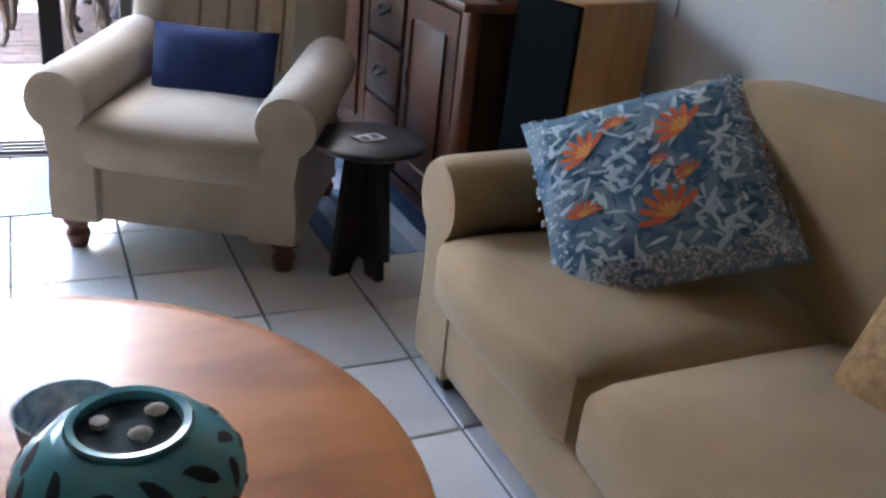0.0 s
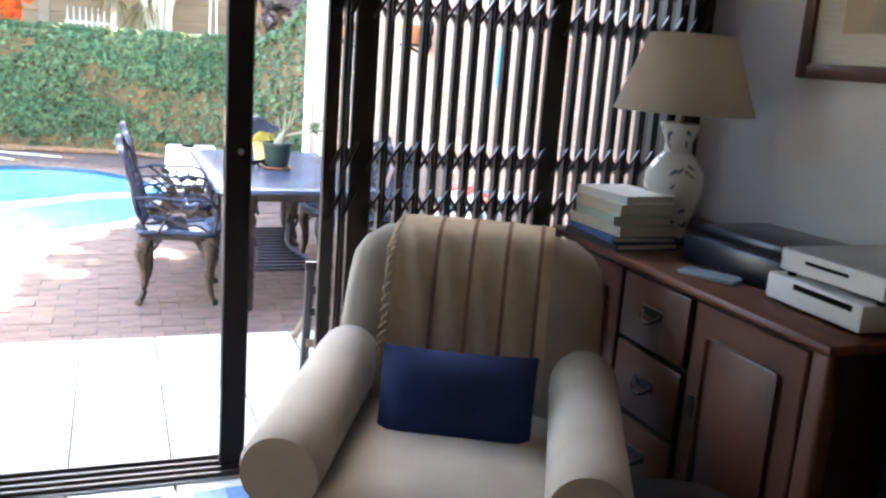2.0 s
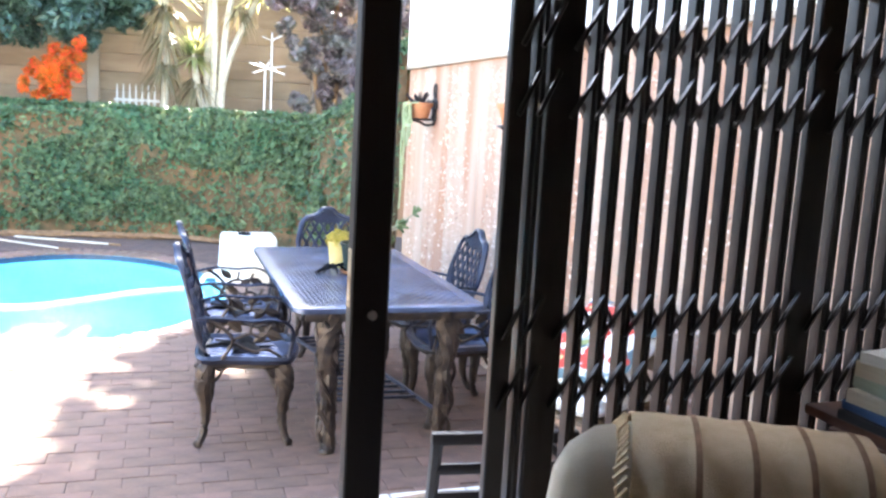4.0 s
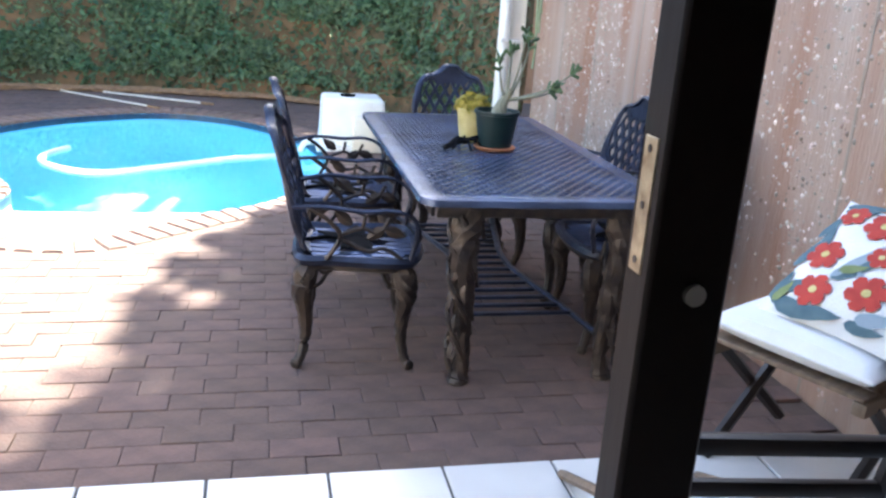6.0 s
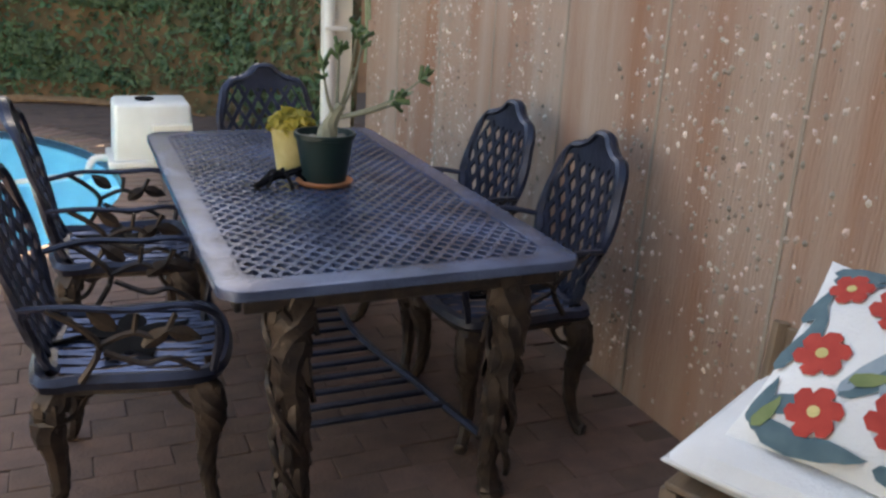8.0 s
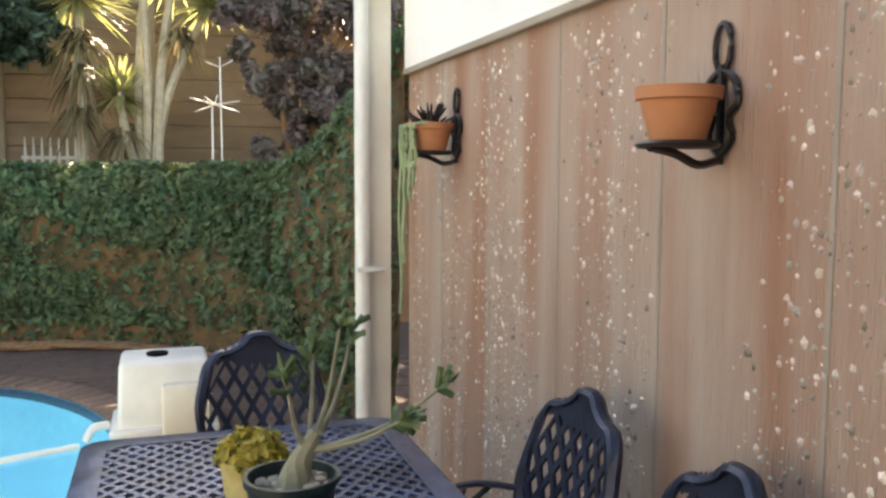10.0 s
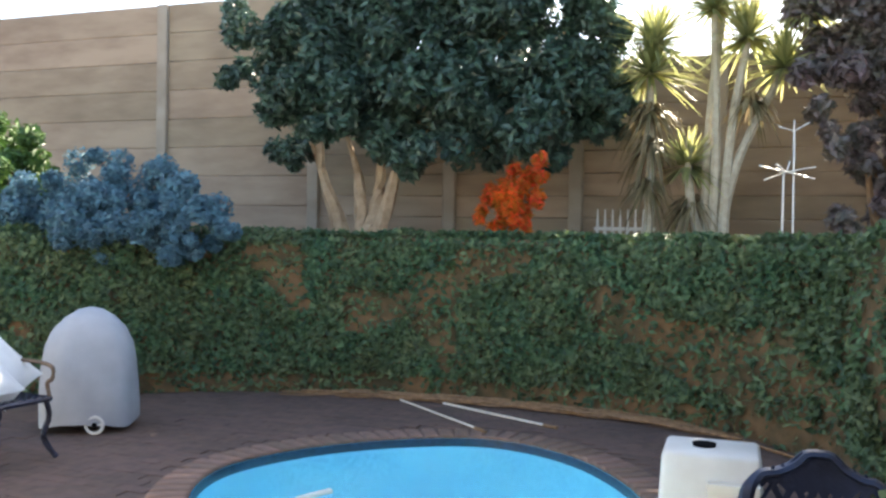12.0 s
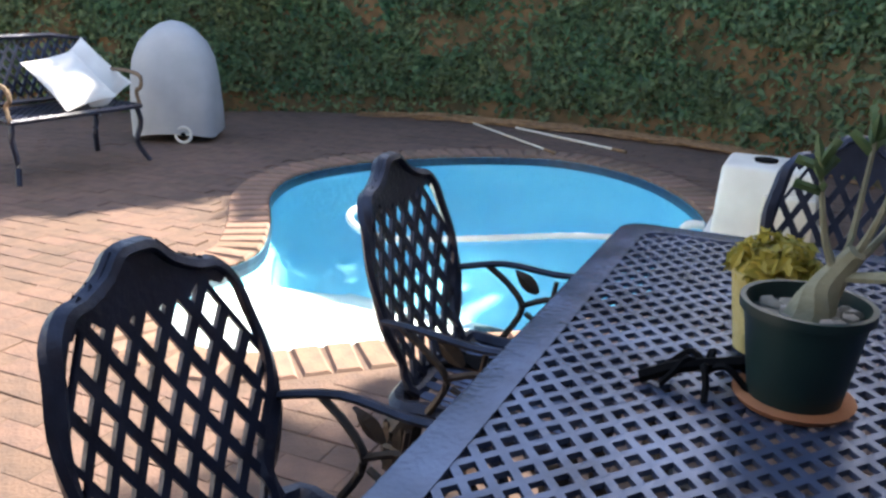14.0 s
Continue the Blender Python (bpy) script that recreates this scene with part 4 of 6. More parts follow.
def hedge():
    hd = thing("hedge", pose(0, 0, 0), "clipped creeping-fig hedge bank with brown bare patches", "hedge")
    core = bmesh.new()
    rows = []
    k = len(HEDGE)
    nv = 12
    side = []
    for i, p in enumerate(HEDGE):
        d = HEDGE[min(i + 1, k - 1)] - HEDGE[max(i - 1, 0)]
        d.normalize()
        out = Vector((d.y, -d.x, 0))
        side.append(out)
        top = hedge_top(p.x, p.y)
        row = []
        for j in range(nv + 1):
            z = ZP - 0.06 + (top - ZP) * j / nv
            w = 0.05 * noise.noise((p.x * 1.4, p.y * 1.4, z * 1.6)) + 0.03 * noise.noise((p.x * 5, p.y * 5, z * 5)) + 0.10 * (1 - j / nv)
            row.append(core.verts.new(p + out * w + Vector((0, 0, z))))
        row.append(core.verts.new(p - out * 0.30 + Vector((0, 0, top + 0.02))))
        row.append(core.verts.new(p - out * 0.75 + Vector((0, 0, top - 0.15))))
        rows.append(row)
    for a, b in zip(rows, rows[1:]):
        for j in range(len(a) - 1):
            core.faces.new((a[j], b[j], b[j + 1], a[j + 1]))
    bmesh.ops.recalc_face_normals(core, faces=core.faces)
    part("bank", core, "hedge_core", hd, "brown shaded stems and soil behind the leaves")
    # leaves over the face and the top
    cs, ns = [], []
    seg = [(b - a).length for a, b in zip(HEDGE, HEDGE[1:])]
    cum = np.cumsum([0] + seg)
    N = 74000
    ss = rng_g.uniform(0, cum[-1], N)
    us = rng_g.uniform(0, 1.16, N)
    for s, u in zip(ss, us):
        i = min(int(np.searchsorted(cum, s)) - 1, k - 2)
        i = max(i, 0)
        t = (s - cum[i]) / seg[i]
        p = HEDGE[i].lerp(HEDGE[i + 1], t)
        out = side[i].lerp(side[i + 1], t)
        top = hedge_top(p.x, p.y)
        bare = noise.noise((p.x * 0.75 + 4.2, p.y * 0.75, u * 2.0)) + 0.5 * noise.noise((p.x * 2.4, p.y * 2.4, u * 4.0))
        if bare > 0.20 and rng_g.random() < 0.80 and u < 0.95:
            continue
        if u < 0.13 and rng_g.random() < 0.78:
            continue
        if u <= 1.0:
            z = ZP + (top - ZP) * u
            w = 0.05 * noise.noise((p.x * 1.4, p.y * 1.4, z * 1.6)) + 0.03 * noise.noise((p.x * 5, p.y * 5, z * 5)) + 0.10 * (1 - u) + rng_g.uniform(0.0, 0.07)
            cs.append(p + out * w + Vector((0, 0, z)))
            ns.append(out + Vector((0, 0, 0.45)))
        else:
            q = (u - 1.0) / 0.16
            cs.append(p - out * (0.42 * q) + Vector((0, 0, top + 0.02 + rng_g.uniform(-0.02, 0.06))))
            ns.append(Vector((0, 0, 1)))
    v, f = leaves(cs, ns, 0.035, rng_g, 0.5, 0.3, 0.6)
    soup("leaf_cover", v, f, "hedge", hd, "small dark green leaves", kind="stuff")
    return hd


hedge()


def vine_roots():
    bm = bmesh.new()
    for i in range(40):
        x0 = rng_g.uniform(-3.4, 0.2)
        pts = []
        for q in range(7):
            x = x0 + q * rng_g.uniform(0.16, 0.26)
            j = min(range(len(HEDGE)), key=lambda n: abs(HEDGE[n].x - x))
            pts.append((x, HEDGE[j].y - 0.14 - 0.05 * (i % 5) - rng_g.uniform(0, 0.05), ZP + 0.012 + rng_g.uniform(0, 0.035)))
        sweep(spline(pts, 3), rng_g.uniform(0.007, 0.014), 5, bm)
    return bm


tagged(part("fallen_vine_stems", vine_roots(), "twig"), "brown dry vine stems lying along the hedge foot", "stems", kind="stuff")


# two thin pale rods, laid along the pale lines on the paving
for (x0, y0), (x1, y1), wide in (((-2.20, 12.80), (-1.10, 11.84), 0.009), ((-1.76, 12.78), (-0.60, 12.18), 0.011)):
    rod = thing("pool_pole", pose(x0, y0, ZP), "thin pale rod along a pale line on the paving", "pole", "poles on the paving")
    part("tube", sweep([(0, 0, wide + 0.004), (x1 - x0, y1 - y0, wide + 0.004)], wide, 8), "cream", rod)
    part("rod_end", sweep([((x1 - x0) * 0.9, (y1 - y0) * 0.9, wide + 0.004), ((x1 - x0) * 1.01, (y1 - y0) * 1.01, wide + 0.004)], wide + 0.003, 8), "twig", rod)


# precast boundary fence behind the terrace
def fence():
    fc = thing("concrete_fence", pose(0, 0, 0), "weathered precast concrete panel wall with posts", "fence", kind="structure")
    FY = 15.8
    xs = [-13.6, -10.35, -7.08, -4.65, -2.72, -1.1, 0.55, 2.2, 3.85, 5.5]
    for i, x in enumerate(xs):
        tall = 4.70 if x < -4.0 else 3.6
        part("post", box(x - 0.085, x + 0.085, FY - 0.09, FY + 0.06, 1.3, tall, 0.015, 1), "concrete", fc)
        if i:
            x0 = xs[i - 1] + 0.06
            h = (tall - 1.42) / 8
            for k in range(8):
                b = box(x0, x - 0.06, FY - 0.03, FY + 0.03, 1.42 + k * h, 1.42 + (k + 1) * h, 0.012, 1)
                part("panel", b, "concrete_panel", fc)
    return fc


M["concrete_panel"] = mat("precast_panel", (0.35, 0.262, 0.185), (0.24, 0.172, 0.12), 2.5, 0.9, bump=0.5, bscale=30, big=0.6, vary=0.12, stretch=(0.6, 1, 2))
fence()


def branchy(bm, base, tip, r0, r1, rng, wob=0.05):
    pts = [base.lerp(tip, t) + Vector((rng.uniform(-wob, wob), rng.uniform(-wob, wob), 0)) * (1 if 0 < t < 1 else 0) for t in (0, 0.33, 0.66, 1)]
    line = spline(pts, 3)
    sweep(line, [r0 + (r1 - r0) * i / (len(line) - 1) for i in range(len(line))], 6, bm)


def broad_tree(name, m, label, limbs, clumps, count, leaf_size, leaf_key, bark_key, seed, trunk_r=0.10, per=0.55, category="tree"):
    """Limbs from the foot to the clumps, and a crown of many single leaves in uneven clumps."""
    rng, nrng = random.Random(seed), np.random.default_rng(seed)
    tr = thing(name, m, label, category)
    bm = bmesh.new()
    for b, t in limbs:
        branchy(bm, Vector(b), Vector(t), trunk_r, trunk_r * 0.45, rng)
    ends = [Vector(t) for b, t in limbs]
    for c, r in clumps:
        e = min(ends, key=lambda q: (q - Vector(c)).length)
        branchy(bm, e, Vector(c), trunk_r * 0.4, 0.012, rng)
    part("trunk", bm, bark_key, tr)
    cs, ns = [], []
    vol = sum(r ** 2 for c, r in clumps)
    for c, r in clumps:
        subs = [(np.array(c) + np.clip(nrng.normal(0, r * 0.52, 3), -r, r) * np.array([1, 0.8, 0.8]), r * nrng.uniform(0.18, 0.42)) for _ in range(max(7, int(30 * r)))]
        n = int(count * r ** 2 / vol)
        for _ in range(n):
            s, sr = subs[nrng.integers(len(subs))]
            d = nrng.normal(0, 1, 3)
            d /= np.linalg.norm(d)
            cs.append(s + d * sr * nrng.uniform(0.55, 1.05))
            ns.append(d * 0.7 + np.array([0, -0.15, 0.5]))
    v, f = leaves(cs, ns, leaf_size, nrng, 0.42, 0.3, 0.55)
    soup("crown", v, f, leaf_key, tr, kind="stuff")
    return tr


TZ = 1.40
broad_tree("frangipani_tree", pose(-3.22, 14.3, TZ), "spreading garden tree with dense dark green crown and pale forked trunk",
           [((-0.02, 0, -0.05), (-0.16, 0.1, 0.75)), ((0.02, 0.05, -0.05), (0.36, 0, 0.80)), ((-0.33, 0.1, -0.05), (-0.58, 0, 0.80)), ((0.0, -0.02, -0.05), (0.08, 0.2, 0.85))],
           [((-0.80, 0.0, 1.22), 0.45), ((-0.2, -0.25, 1.30), 0.42), ((0.55, -0.1, 1.18), 0.45), ((1.35, 0.0, 1.20), 0.5), ((2.1, 0.0, 1.15), 0.45), ((2.6, 0.1, 1.5), 0.45), ((-0.85, 0.1, 1.75), 0.7), ((-0.1, -0.3, 1.65), 0.65), ((0.8, -0.2, 1.55), 0.75), ((1.7, 0.0, 1.65), 0.75), ((-0.7, 0.1, 2.3), 0.9), ((0.5, 0.0, 2.3), 0.9), ((1.6, 0.1, 2.3), 0.85), ((2.35, 0.1, 1.75), 0.5), ((2.4, 0.2, 2.4), 0.6), ((-1.05, 0.2, 2.5), 0.6), ((0.0, 0.2, 2.8), 0.7), ((1.2, 0.2, 2.8), 0.7)],
           84000, 0.056, "treeleaf", "bark", 3, 0.115)
M["purple_leaf"] = leaf_mat("purple_leaf", (0.165, 0.110, 0.120), (0.115, 0.115, 0.085), rough=0.4)
broad_tree("purple_shrub_tree", pose(2.05, 14.2, TZ), "tall dark purple-leaved shrub behind the hedge",
           [((0, 0, 0), (-0.15, 0, 0.9)), ((0.1, 0, 0), (0.3, 0.1, 1.0)), ((-0.05, 0.1, 0), (0.05, 0.1, 1.1))],
           [((0.0, -0.1, 0.45), 0.4), ((0.55, -0.1, 0.6), 0.5), ((-0.35, -0.1, 0.95), 0.42), ((0.25, -0.2, 0.8), 0.45), ((-0.05, 0.0, 1.5), 0.55), ((-0.35, 0.1, 1.9), 0.4), ((0.75, 0.0, 1.5), 0.6), ((-0.15, 0.1, 2.2), 0.6), ((0.8, 0.1, 2.4), 0.75), ((0.3, 0.2, 3.1), 0.7), ((1.4, 0.2, 2.9), 0.8), ((0.6, 0.3, 4.0), 0.8), ((1.6, 0.3, 4.0), 0.8), ((1.3, -0.1, 1.0), 0.5)],
           48000, 0.055, "purple_leaf", "twig", 8, 0.05)
# added tree, mostly out of view; its clumps shape the patio's shadow edge
broad_tree("shade_tree", pose(4.1, 14.9, TZ), "tall dark green tree added to shade the patio", [((0, 0, 0), (0.0, 0, 3.0)), ((0, 0, 1.2), (-0.9, -0.1, 3.6)), ((0, 0, 1.5), (1.0, 0, 4.0)), ((0, 0, 2.8), (0.1, 0, 6.0))],
           [((-1.2, -0.4, 3.1), 0.8), ((-0.4, -0.4, 3.3), 1.0), ((0.8, -0.3, 3.2), 1.0), ((-1.2, -0.3, 4.4), 0.85), ((-0.5, -0.4, 4.6), 1.1), ((0.8, -0.3, 4.6), 1.1), ((1.9, -0.2, 4.2), 1.0), ((-1.1, -0.3, 5.8), 1.1), ((0.2, -0.4, 6.0), 1.2), ((1.5, -0.3, 5.8), 1.2), ((-0.6, -0.2, 7.2), 1.1), ((0.7, -0.2, 7.4), 1.2), ((1.9, -0.2, 7.0), 1.0), ((0.0, -0.1, 8.4), 1.0), ((1.2, -0.1, 8.4), 1.0), ((-0.9, -0.2, 8.8), 0.9), ((0.3, -0.1, 9.6), 1.0), ((1.3, 0, 9.6), 0.9), ((-0.6, 0, 10.2), 0.9), ((0.5, 0, 10.8), 0.9), ((-1.15, -0.2, 6.8), 0.8), ((-1.2, -0.2, 7.9), 0.8), ((-1.25, -0.1, 9.0), 0.75), ((-1.1, 0, 10.0), 0.8), ((2.3, 0, 8.6), 0.9)] + [((-1.95, -0.2, 4.2 + 0.42 * k), 0.36) for k in range(14)] + [((-2.12, -0.2, 7.1 + 0.4 * k), 0.36) for k in range(7)],
           70000, 0.095, "treeleaf", "bark", 44, 0.15)
M["bright_leaf"] = leaf_mat("fresh_leaf", (0.075, 0.15, 0.035), (0.05, 0.11, 0.025))
broad_tree("leafy_bush", pose(-7.05, 12.5, 1.35), "rounded bright green leafy bush above the bank", [((0, 0, 0), (0, 0, 0.5)), ((0.1, 0, 0), (0.4, 0, 0.5))],
           [((-0.5, 0, 0.6), 0.6), ((0.35, -0.1, 0.55), 0.5), ((0.1, 0, 1.0), 0.55), ((0.65, -0.1, 0.25), 0.35), ((-1.0, 0, 0.5), 0.5), ((-0.3, -0.1, 1.15), 0.5), ((0.6, 0, 0.75), 0.4)], 17000, 0.05, "bright_leaf", "twig", 12, 0.04, category="bush")
M["blue_leaf"] = leaf_mat("blue_grey_leaf", (0.12, 0.235, 0.29), (0.07, 0.155, 0.20), island=0.25)
broad_tree("plumbago_bush", pose(-5.05, 12.55, 1.20), "low spreading blue-grey bush hanging over the bank", [((0, 0, 0), (0.1, 0, 0.4)), ((0, 0, 0), (-0.4, 0, 0.4))],
           [((-0.9, -0.2, 0.45), 0.42), ((-0.35, -0.2, 0.72), 0.45), ((0.15, -0.2, 0.62), 0.42), ((0.7, -0.25, 0.38), 0.36), ((-0.5, -0.5, 0.22), 0.42), ((0.2, -0.5, 0.2), 0.42), ((0.75, -0.4, 0.15), 0.3), ((1.2, -0.2, 0.34), 0.26), ((-1.0, -0.4, 0.2), 0.35), ((0.45, -0.3, 0.55), 0.4), ((-0.1, -0.45, 0.45), 0.45), ((-0.6, -0.4, 0.5), 0.42), ((0.9, -0.3, 0.3), 0.32)], 42000, 0.032, "blue_leaf", "twig", 15, 0.03, category="bush")
M["orange_leaf"] = leaf_mat("orange_leaf", (0.85, 0.27, 0.035), (0.55, 0.09, 0.03), island=0.5, through_light=0.5)
broad_tree("croton_shrub", pose(-1.44, 14.0, TZ), "small bright orange and red croton shrub", [((0, 0, 0), (0, 0, 0.4)), ((0, 0, 0), (0.12, 0, 0.45)), ((0, 0, 0), (-0.1, 0, 0.3))],
           [((-0.2, 0, 0.30), 0.17), ((0.12, 0, 0.40), 0.20), ((-0.10, 0, 0.60), 0.20), ((0.14, 0, 0.70), 0.19), ((0.02, -0.05, 0.16), 0.17), ((0.0, 0, 0.45), 0.24), ((-0.16, 0, 0.46), 0.18), ((0.2, 0, 0.56), 0.16)], 4200, 0.055, "orange_leaf", "twig", 17, 0.02, category="shrub")


def blades(heads, rng, n, length, width, droop, up=0.35):
    """Long tapering strap leaves out of each head."""
    verts, faces = [], []
    for (cx, cy, cz), scale in heads:
        for _ in range(n):
            a, el = rng.uniform(0, 2 * math.pi), rng.uniform(-0.5, 1.45)
            d = np.array([math.cos(a) * math.cos(el), math.sin(a) * math.cos(el), math.sin(el)])
            side = np.array([-math.sin(a), math.cos(a), 0.0])
            L = length * scale * rng.uniform(0.7, 1.15)
            base = len(verts)
            for k in range(5):
                s = k / 4
                p = np.array([cx, cy, cz]) + d * L * s + np.array([0, 0, -droop * L * s * s])
                w = width * (1 - s) ** 0.7 * (0.6 + 0.6 * min(s * 4, 1))
                verts += [tuple(p - side * w), tuple(p + side * w)]
            for k in range(4):
                b = base + 2 * k
                faces.append((b, b + 1, b + 3, b + 2))
    return verts, faces


M["yucca_leaf"] = leaf_mat("yucca_leaf", (0.46, 0.45, 0.20), (0.28, 0.31, 0.12), island=0.4, through_light=0.55)
M["dry_leaf"] = leaf_mat("dry_strap_leaf", (0.24, 0.19, 0.10), (0.16, 0.13, 0.07), island=0.4)
M["pale_trunk"] = mat("pale_cane", (0.45, 0.40, 0.30), (0.33, 0.28, 0.20), 15, 0.85, bump=0.4)


def yucca(name, m, label, canes, heads, skirt, seed):
    rng = np.random.default_rng(seed)
    yc = thing(name, m, label, "palm plant")
    for c in canes:
        line = spline(c, 5)
        part("cane", sweep(line, [0.055 - 0.02 * i / len(line) for i in range(len(line))], 7), "pale_trunk", yc)
    for hd_ in heads:
        v, f = blades([hd_], rng, 170, 0.56, 0.022, 0.2)
        soup("leaf_head", v, f, "yucca_leaf", yc, "stiff green-yellow strap leaves", kind="stuff")
    for sk in skirt:
        v, f = blades([sk], rng, 130, 0.48, 0.017, 1.0)
        soup("dry_skirt", v, f, "dry_leaf", yc, "hanging dry brown leaves", kind="stuff")
    return yc


yucca("yucca", pose(-0.12, 14.4, TZ), "yucca with a shaggy skirt of dry leaves", [[(0, 0, 0), (0.03, 0, 0.9), (0.0, 0, 1.8)]],
      [((0.0, 0, 1.75), 1.15), ((0.05, 0, 2.05), 1.1)], [((0, 0, 0.6), 0.8), ((0.02, 0, 1.0), 0.9), ((0.02, 0, 1.35), 0.95)], 31)
yucca("slender_yucca", pose(0.52, 14.35, TZ), "cluster of slender pale canes with spiky leaf heads",
      [[(0, 0, 0), (0.02, 0, 1.0), (-0.02, 0, 2.3)], [(0.06, 0, 0), (0.22, 0, 0.8), (0.62, 0.05, 1.7)], [(-0.06, 0.05, 0), (-0.05, 0.1, 1.2), (0.10, 0.1, 2.7)], [(0.1, -0.05, 0), (0.16, 0, 1.1), (0.30, 0, 2.0)], [(-0.1, 0, 0), (-0.22, 0, 0.5), (-0.25, 0.1, 1.1)]],
      [((-0.02, 0, 2.35), 1.0), ((0.64, 0.05, 1.75), 1.0), ((0.10, 0.1, 2.75), 1.0), ((0.30, 0, 2.05), 1.05), ((-0.25, 0.1, 0.8), 0.9), ((0.85, 0.1, 2.3), 0.9)], [((-0.2, 0.1, 0.4), 0.9), ((0.35, 0.05, 1.45), 0.7)], 33)

bird = thing("bird_feeder_stake", pose(1.13, 13.5, 1.44), "white metal bird silhouettes on thin garden stakes", "ornament")
bm_ = bmesh.new()
sweep([(0, 0, -0.1), (0.005, 0, 0.62)], 0.010, 6, bm_)
sweep([(0.09, 0, -0.1), (0.085, 0, 0.98)], 0.009, 6, bm_)
part("stakes", bm_, "white", bird)
bm_ = bmesh.new()
for a, ln_ in ((10, 0.24), (165, 0.24), (75, 0.10), (200, 0.20), (-15, 0.24), (140, 0.12)):
    leaf_shape(bm_, pose(0.03, 0, 0.62, 0, -a, 0), ln_, 0.028)
for a, ln_ in ((30, 0.14), (160, 0.14), (90, 0.1)):
    leaf_shape(bm_, pose(0.085, 0, 0.98, 0, -a, 0), ln_, 0.022)
part("birds", bm_, "white", bird)

pick = thing("picket_edging", pose(-0.75, 15.2, 1.42), "low white picket edging in the flower bed", "fence")
for i in range(8):
    pk = box(i * 0.085 - 0.022, i * 0.085 + 0.022, -0.008, 0.008, 0, 0.34, 0.004, 1)
    for v in pk.verts:
        if v.co.z > 0.33:
            v.co.x = i * 0.085 + (v.co.x - i * 0.085) * 0.3
            v.co.z += 0.02
    part("picket", pk, "white", pick)
part("rail", box(-0.04, 0.64, 0.006, 0.02, 0.12, 0.16, 0.003, 1), "white", pick)


# ---- by the pool ----
pb = thing("pool_pump_box", pose(0.60, 10.2, ZP), "cream moulded plastic pool filter cover", "pool box")
bm_ = bmesh.new()
bmb = box(-0.22, 0.30, -0.20, 0.22, 0, 0.43, 0.03, 3)
for v in bmb.verts:
    k = v.co.z / 0.43
    v.co.x *= 1.06 - 0.10 * k
    v.co.y *= 1.05 - 0.10 * k
part("body", bmb, "white", pb)
part("step", box(0.02, 0.29, -0.27, -0.19, 0, 0.30, 0.02, 2), "cream", pb, "cream raised front panel")
part("base_flange", box(-0.27, 0.34, -0.25, 0.25, 0, 0.05, 0.012, 2), "white", pb)
part("top_cap", lathe([(0, 0.43), (0.06, 0.43), (0.065, 0.445), (0.03, 0.45), (0, 0.448)], 18), "black", pb, "dark round vent cap on top")
pv_ = bmesh.new()
sweep(spline([(-0.28, -0.10, 0.05), (-0.36, -0.14, 0.05), (-0.40, -0.15, -0.02)], 4), 0.025, 8, pv_)
part("inlet", pv_, "white", pb)

bq = thing("covered_barbecue", pose(-4.05, 10.84, ZP, 0, 0, 28), "kettle barbecue under a grey fitted cover on wheels", "barbecue")
cov = bmesh.new()
nseg, prof = 28, [(0.06, 1.0, 1.0), (0.25, 1.0, 1.0), (0.50, 0.96, 0.97), (0.66, 0.89, 0.92), (0.78, 0.74, 0.80), (0.87, 0.50, 0.60), (0.93, 0.24, 0.32), (0.95, 0.0, 0.0)]
rings = []
for z, kx, ky in prof:
    ring = []
    for i in range(nseg):
        a = 2 * math.pi * i / nseg
        w = 0.012 * math.sin(a * 7 + z * 3) * (1 - z)
        cx = abs(math.cos(a)) ** 0.7 * math.copysign(1, math.cos(a))
        cy = abs(math.sin(a)) ** 0.7 * math.copysign(1, math.sin(a))
        ring.append(cov.verts.new((cx * (0.355 * kx + w), cy * (0.30 * ky + w), z + 0.02 * math.sin(a * 3) * (z < 0.1))))
    rings.append(ring)
for a, b in zip(rings, rings[1:]):
    for i in range(nseg):
        cov.faces.new((a[i], a[(i + 1) % nseg], b[(i + 1) % nseg], b[i]))
bmesh.ops.remove_doubles(cov, verts=rings[-1], dist=0.001)
M["cover"] = mat("grey_cover_cloth", (0.42, 0.43, 0.45), (0.34, 0.35, 0.37), 5, 0.75, bump=0.3, bscale=12, big=2)
part("cover", cov, "cover", bq)
for wx in (0.10,):
    wl_ = thing("wheel", pose(0, 0, 0), "", "")
    wl_.parent = bq
    wl_.matrix_basis = pose(wx, -0.29, 0.075)
    t_ = [(0.062 * math.cos(a), 0, 0.062 * math.sin(a)) for a in (i * math.pi / 9 for i in range(18))]
    part("tyre", sweep(t_, 0.013, 6, closed=True), "white", wl_)
    part("hub", sweep([(0, -0.01, 0), (0, 0.02, 0)], 0.02, 8), "black", wl_)
    part("spoke", box(-0.055, 0.055, -0.004, 0.004, -0.006, 0.006), "white", wl_)
for sx in (-1, 1):
    part("leg", sweep([(0.26 * sx, 0.15, 0), (0.22 * sx, 0.1, 0.4)], 0.013, 6), "black", bq)


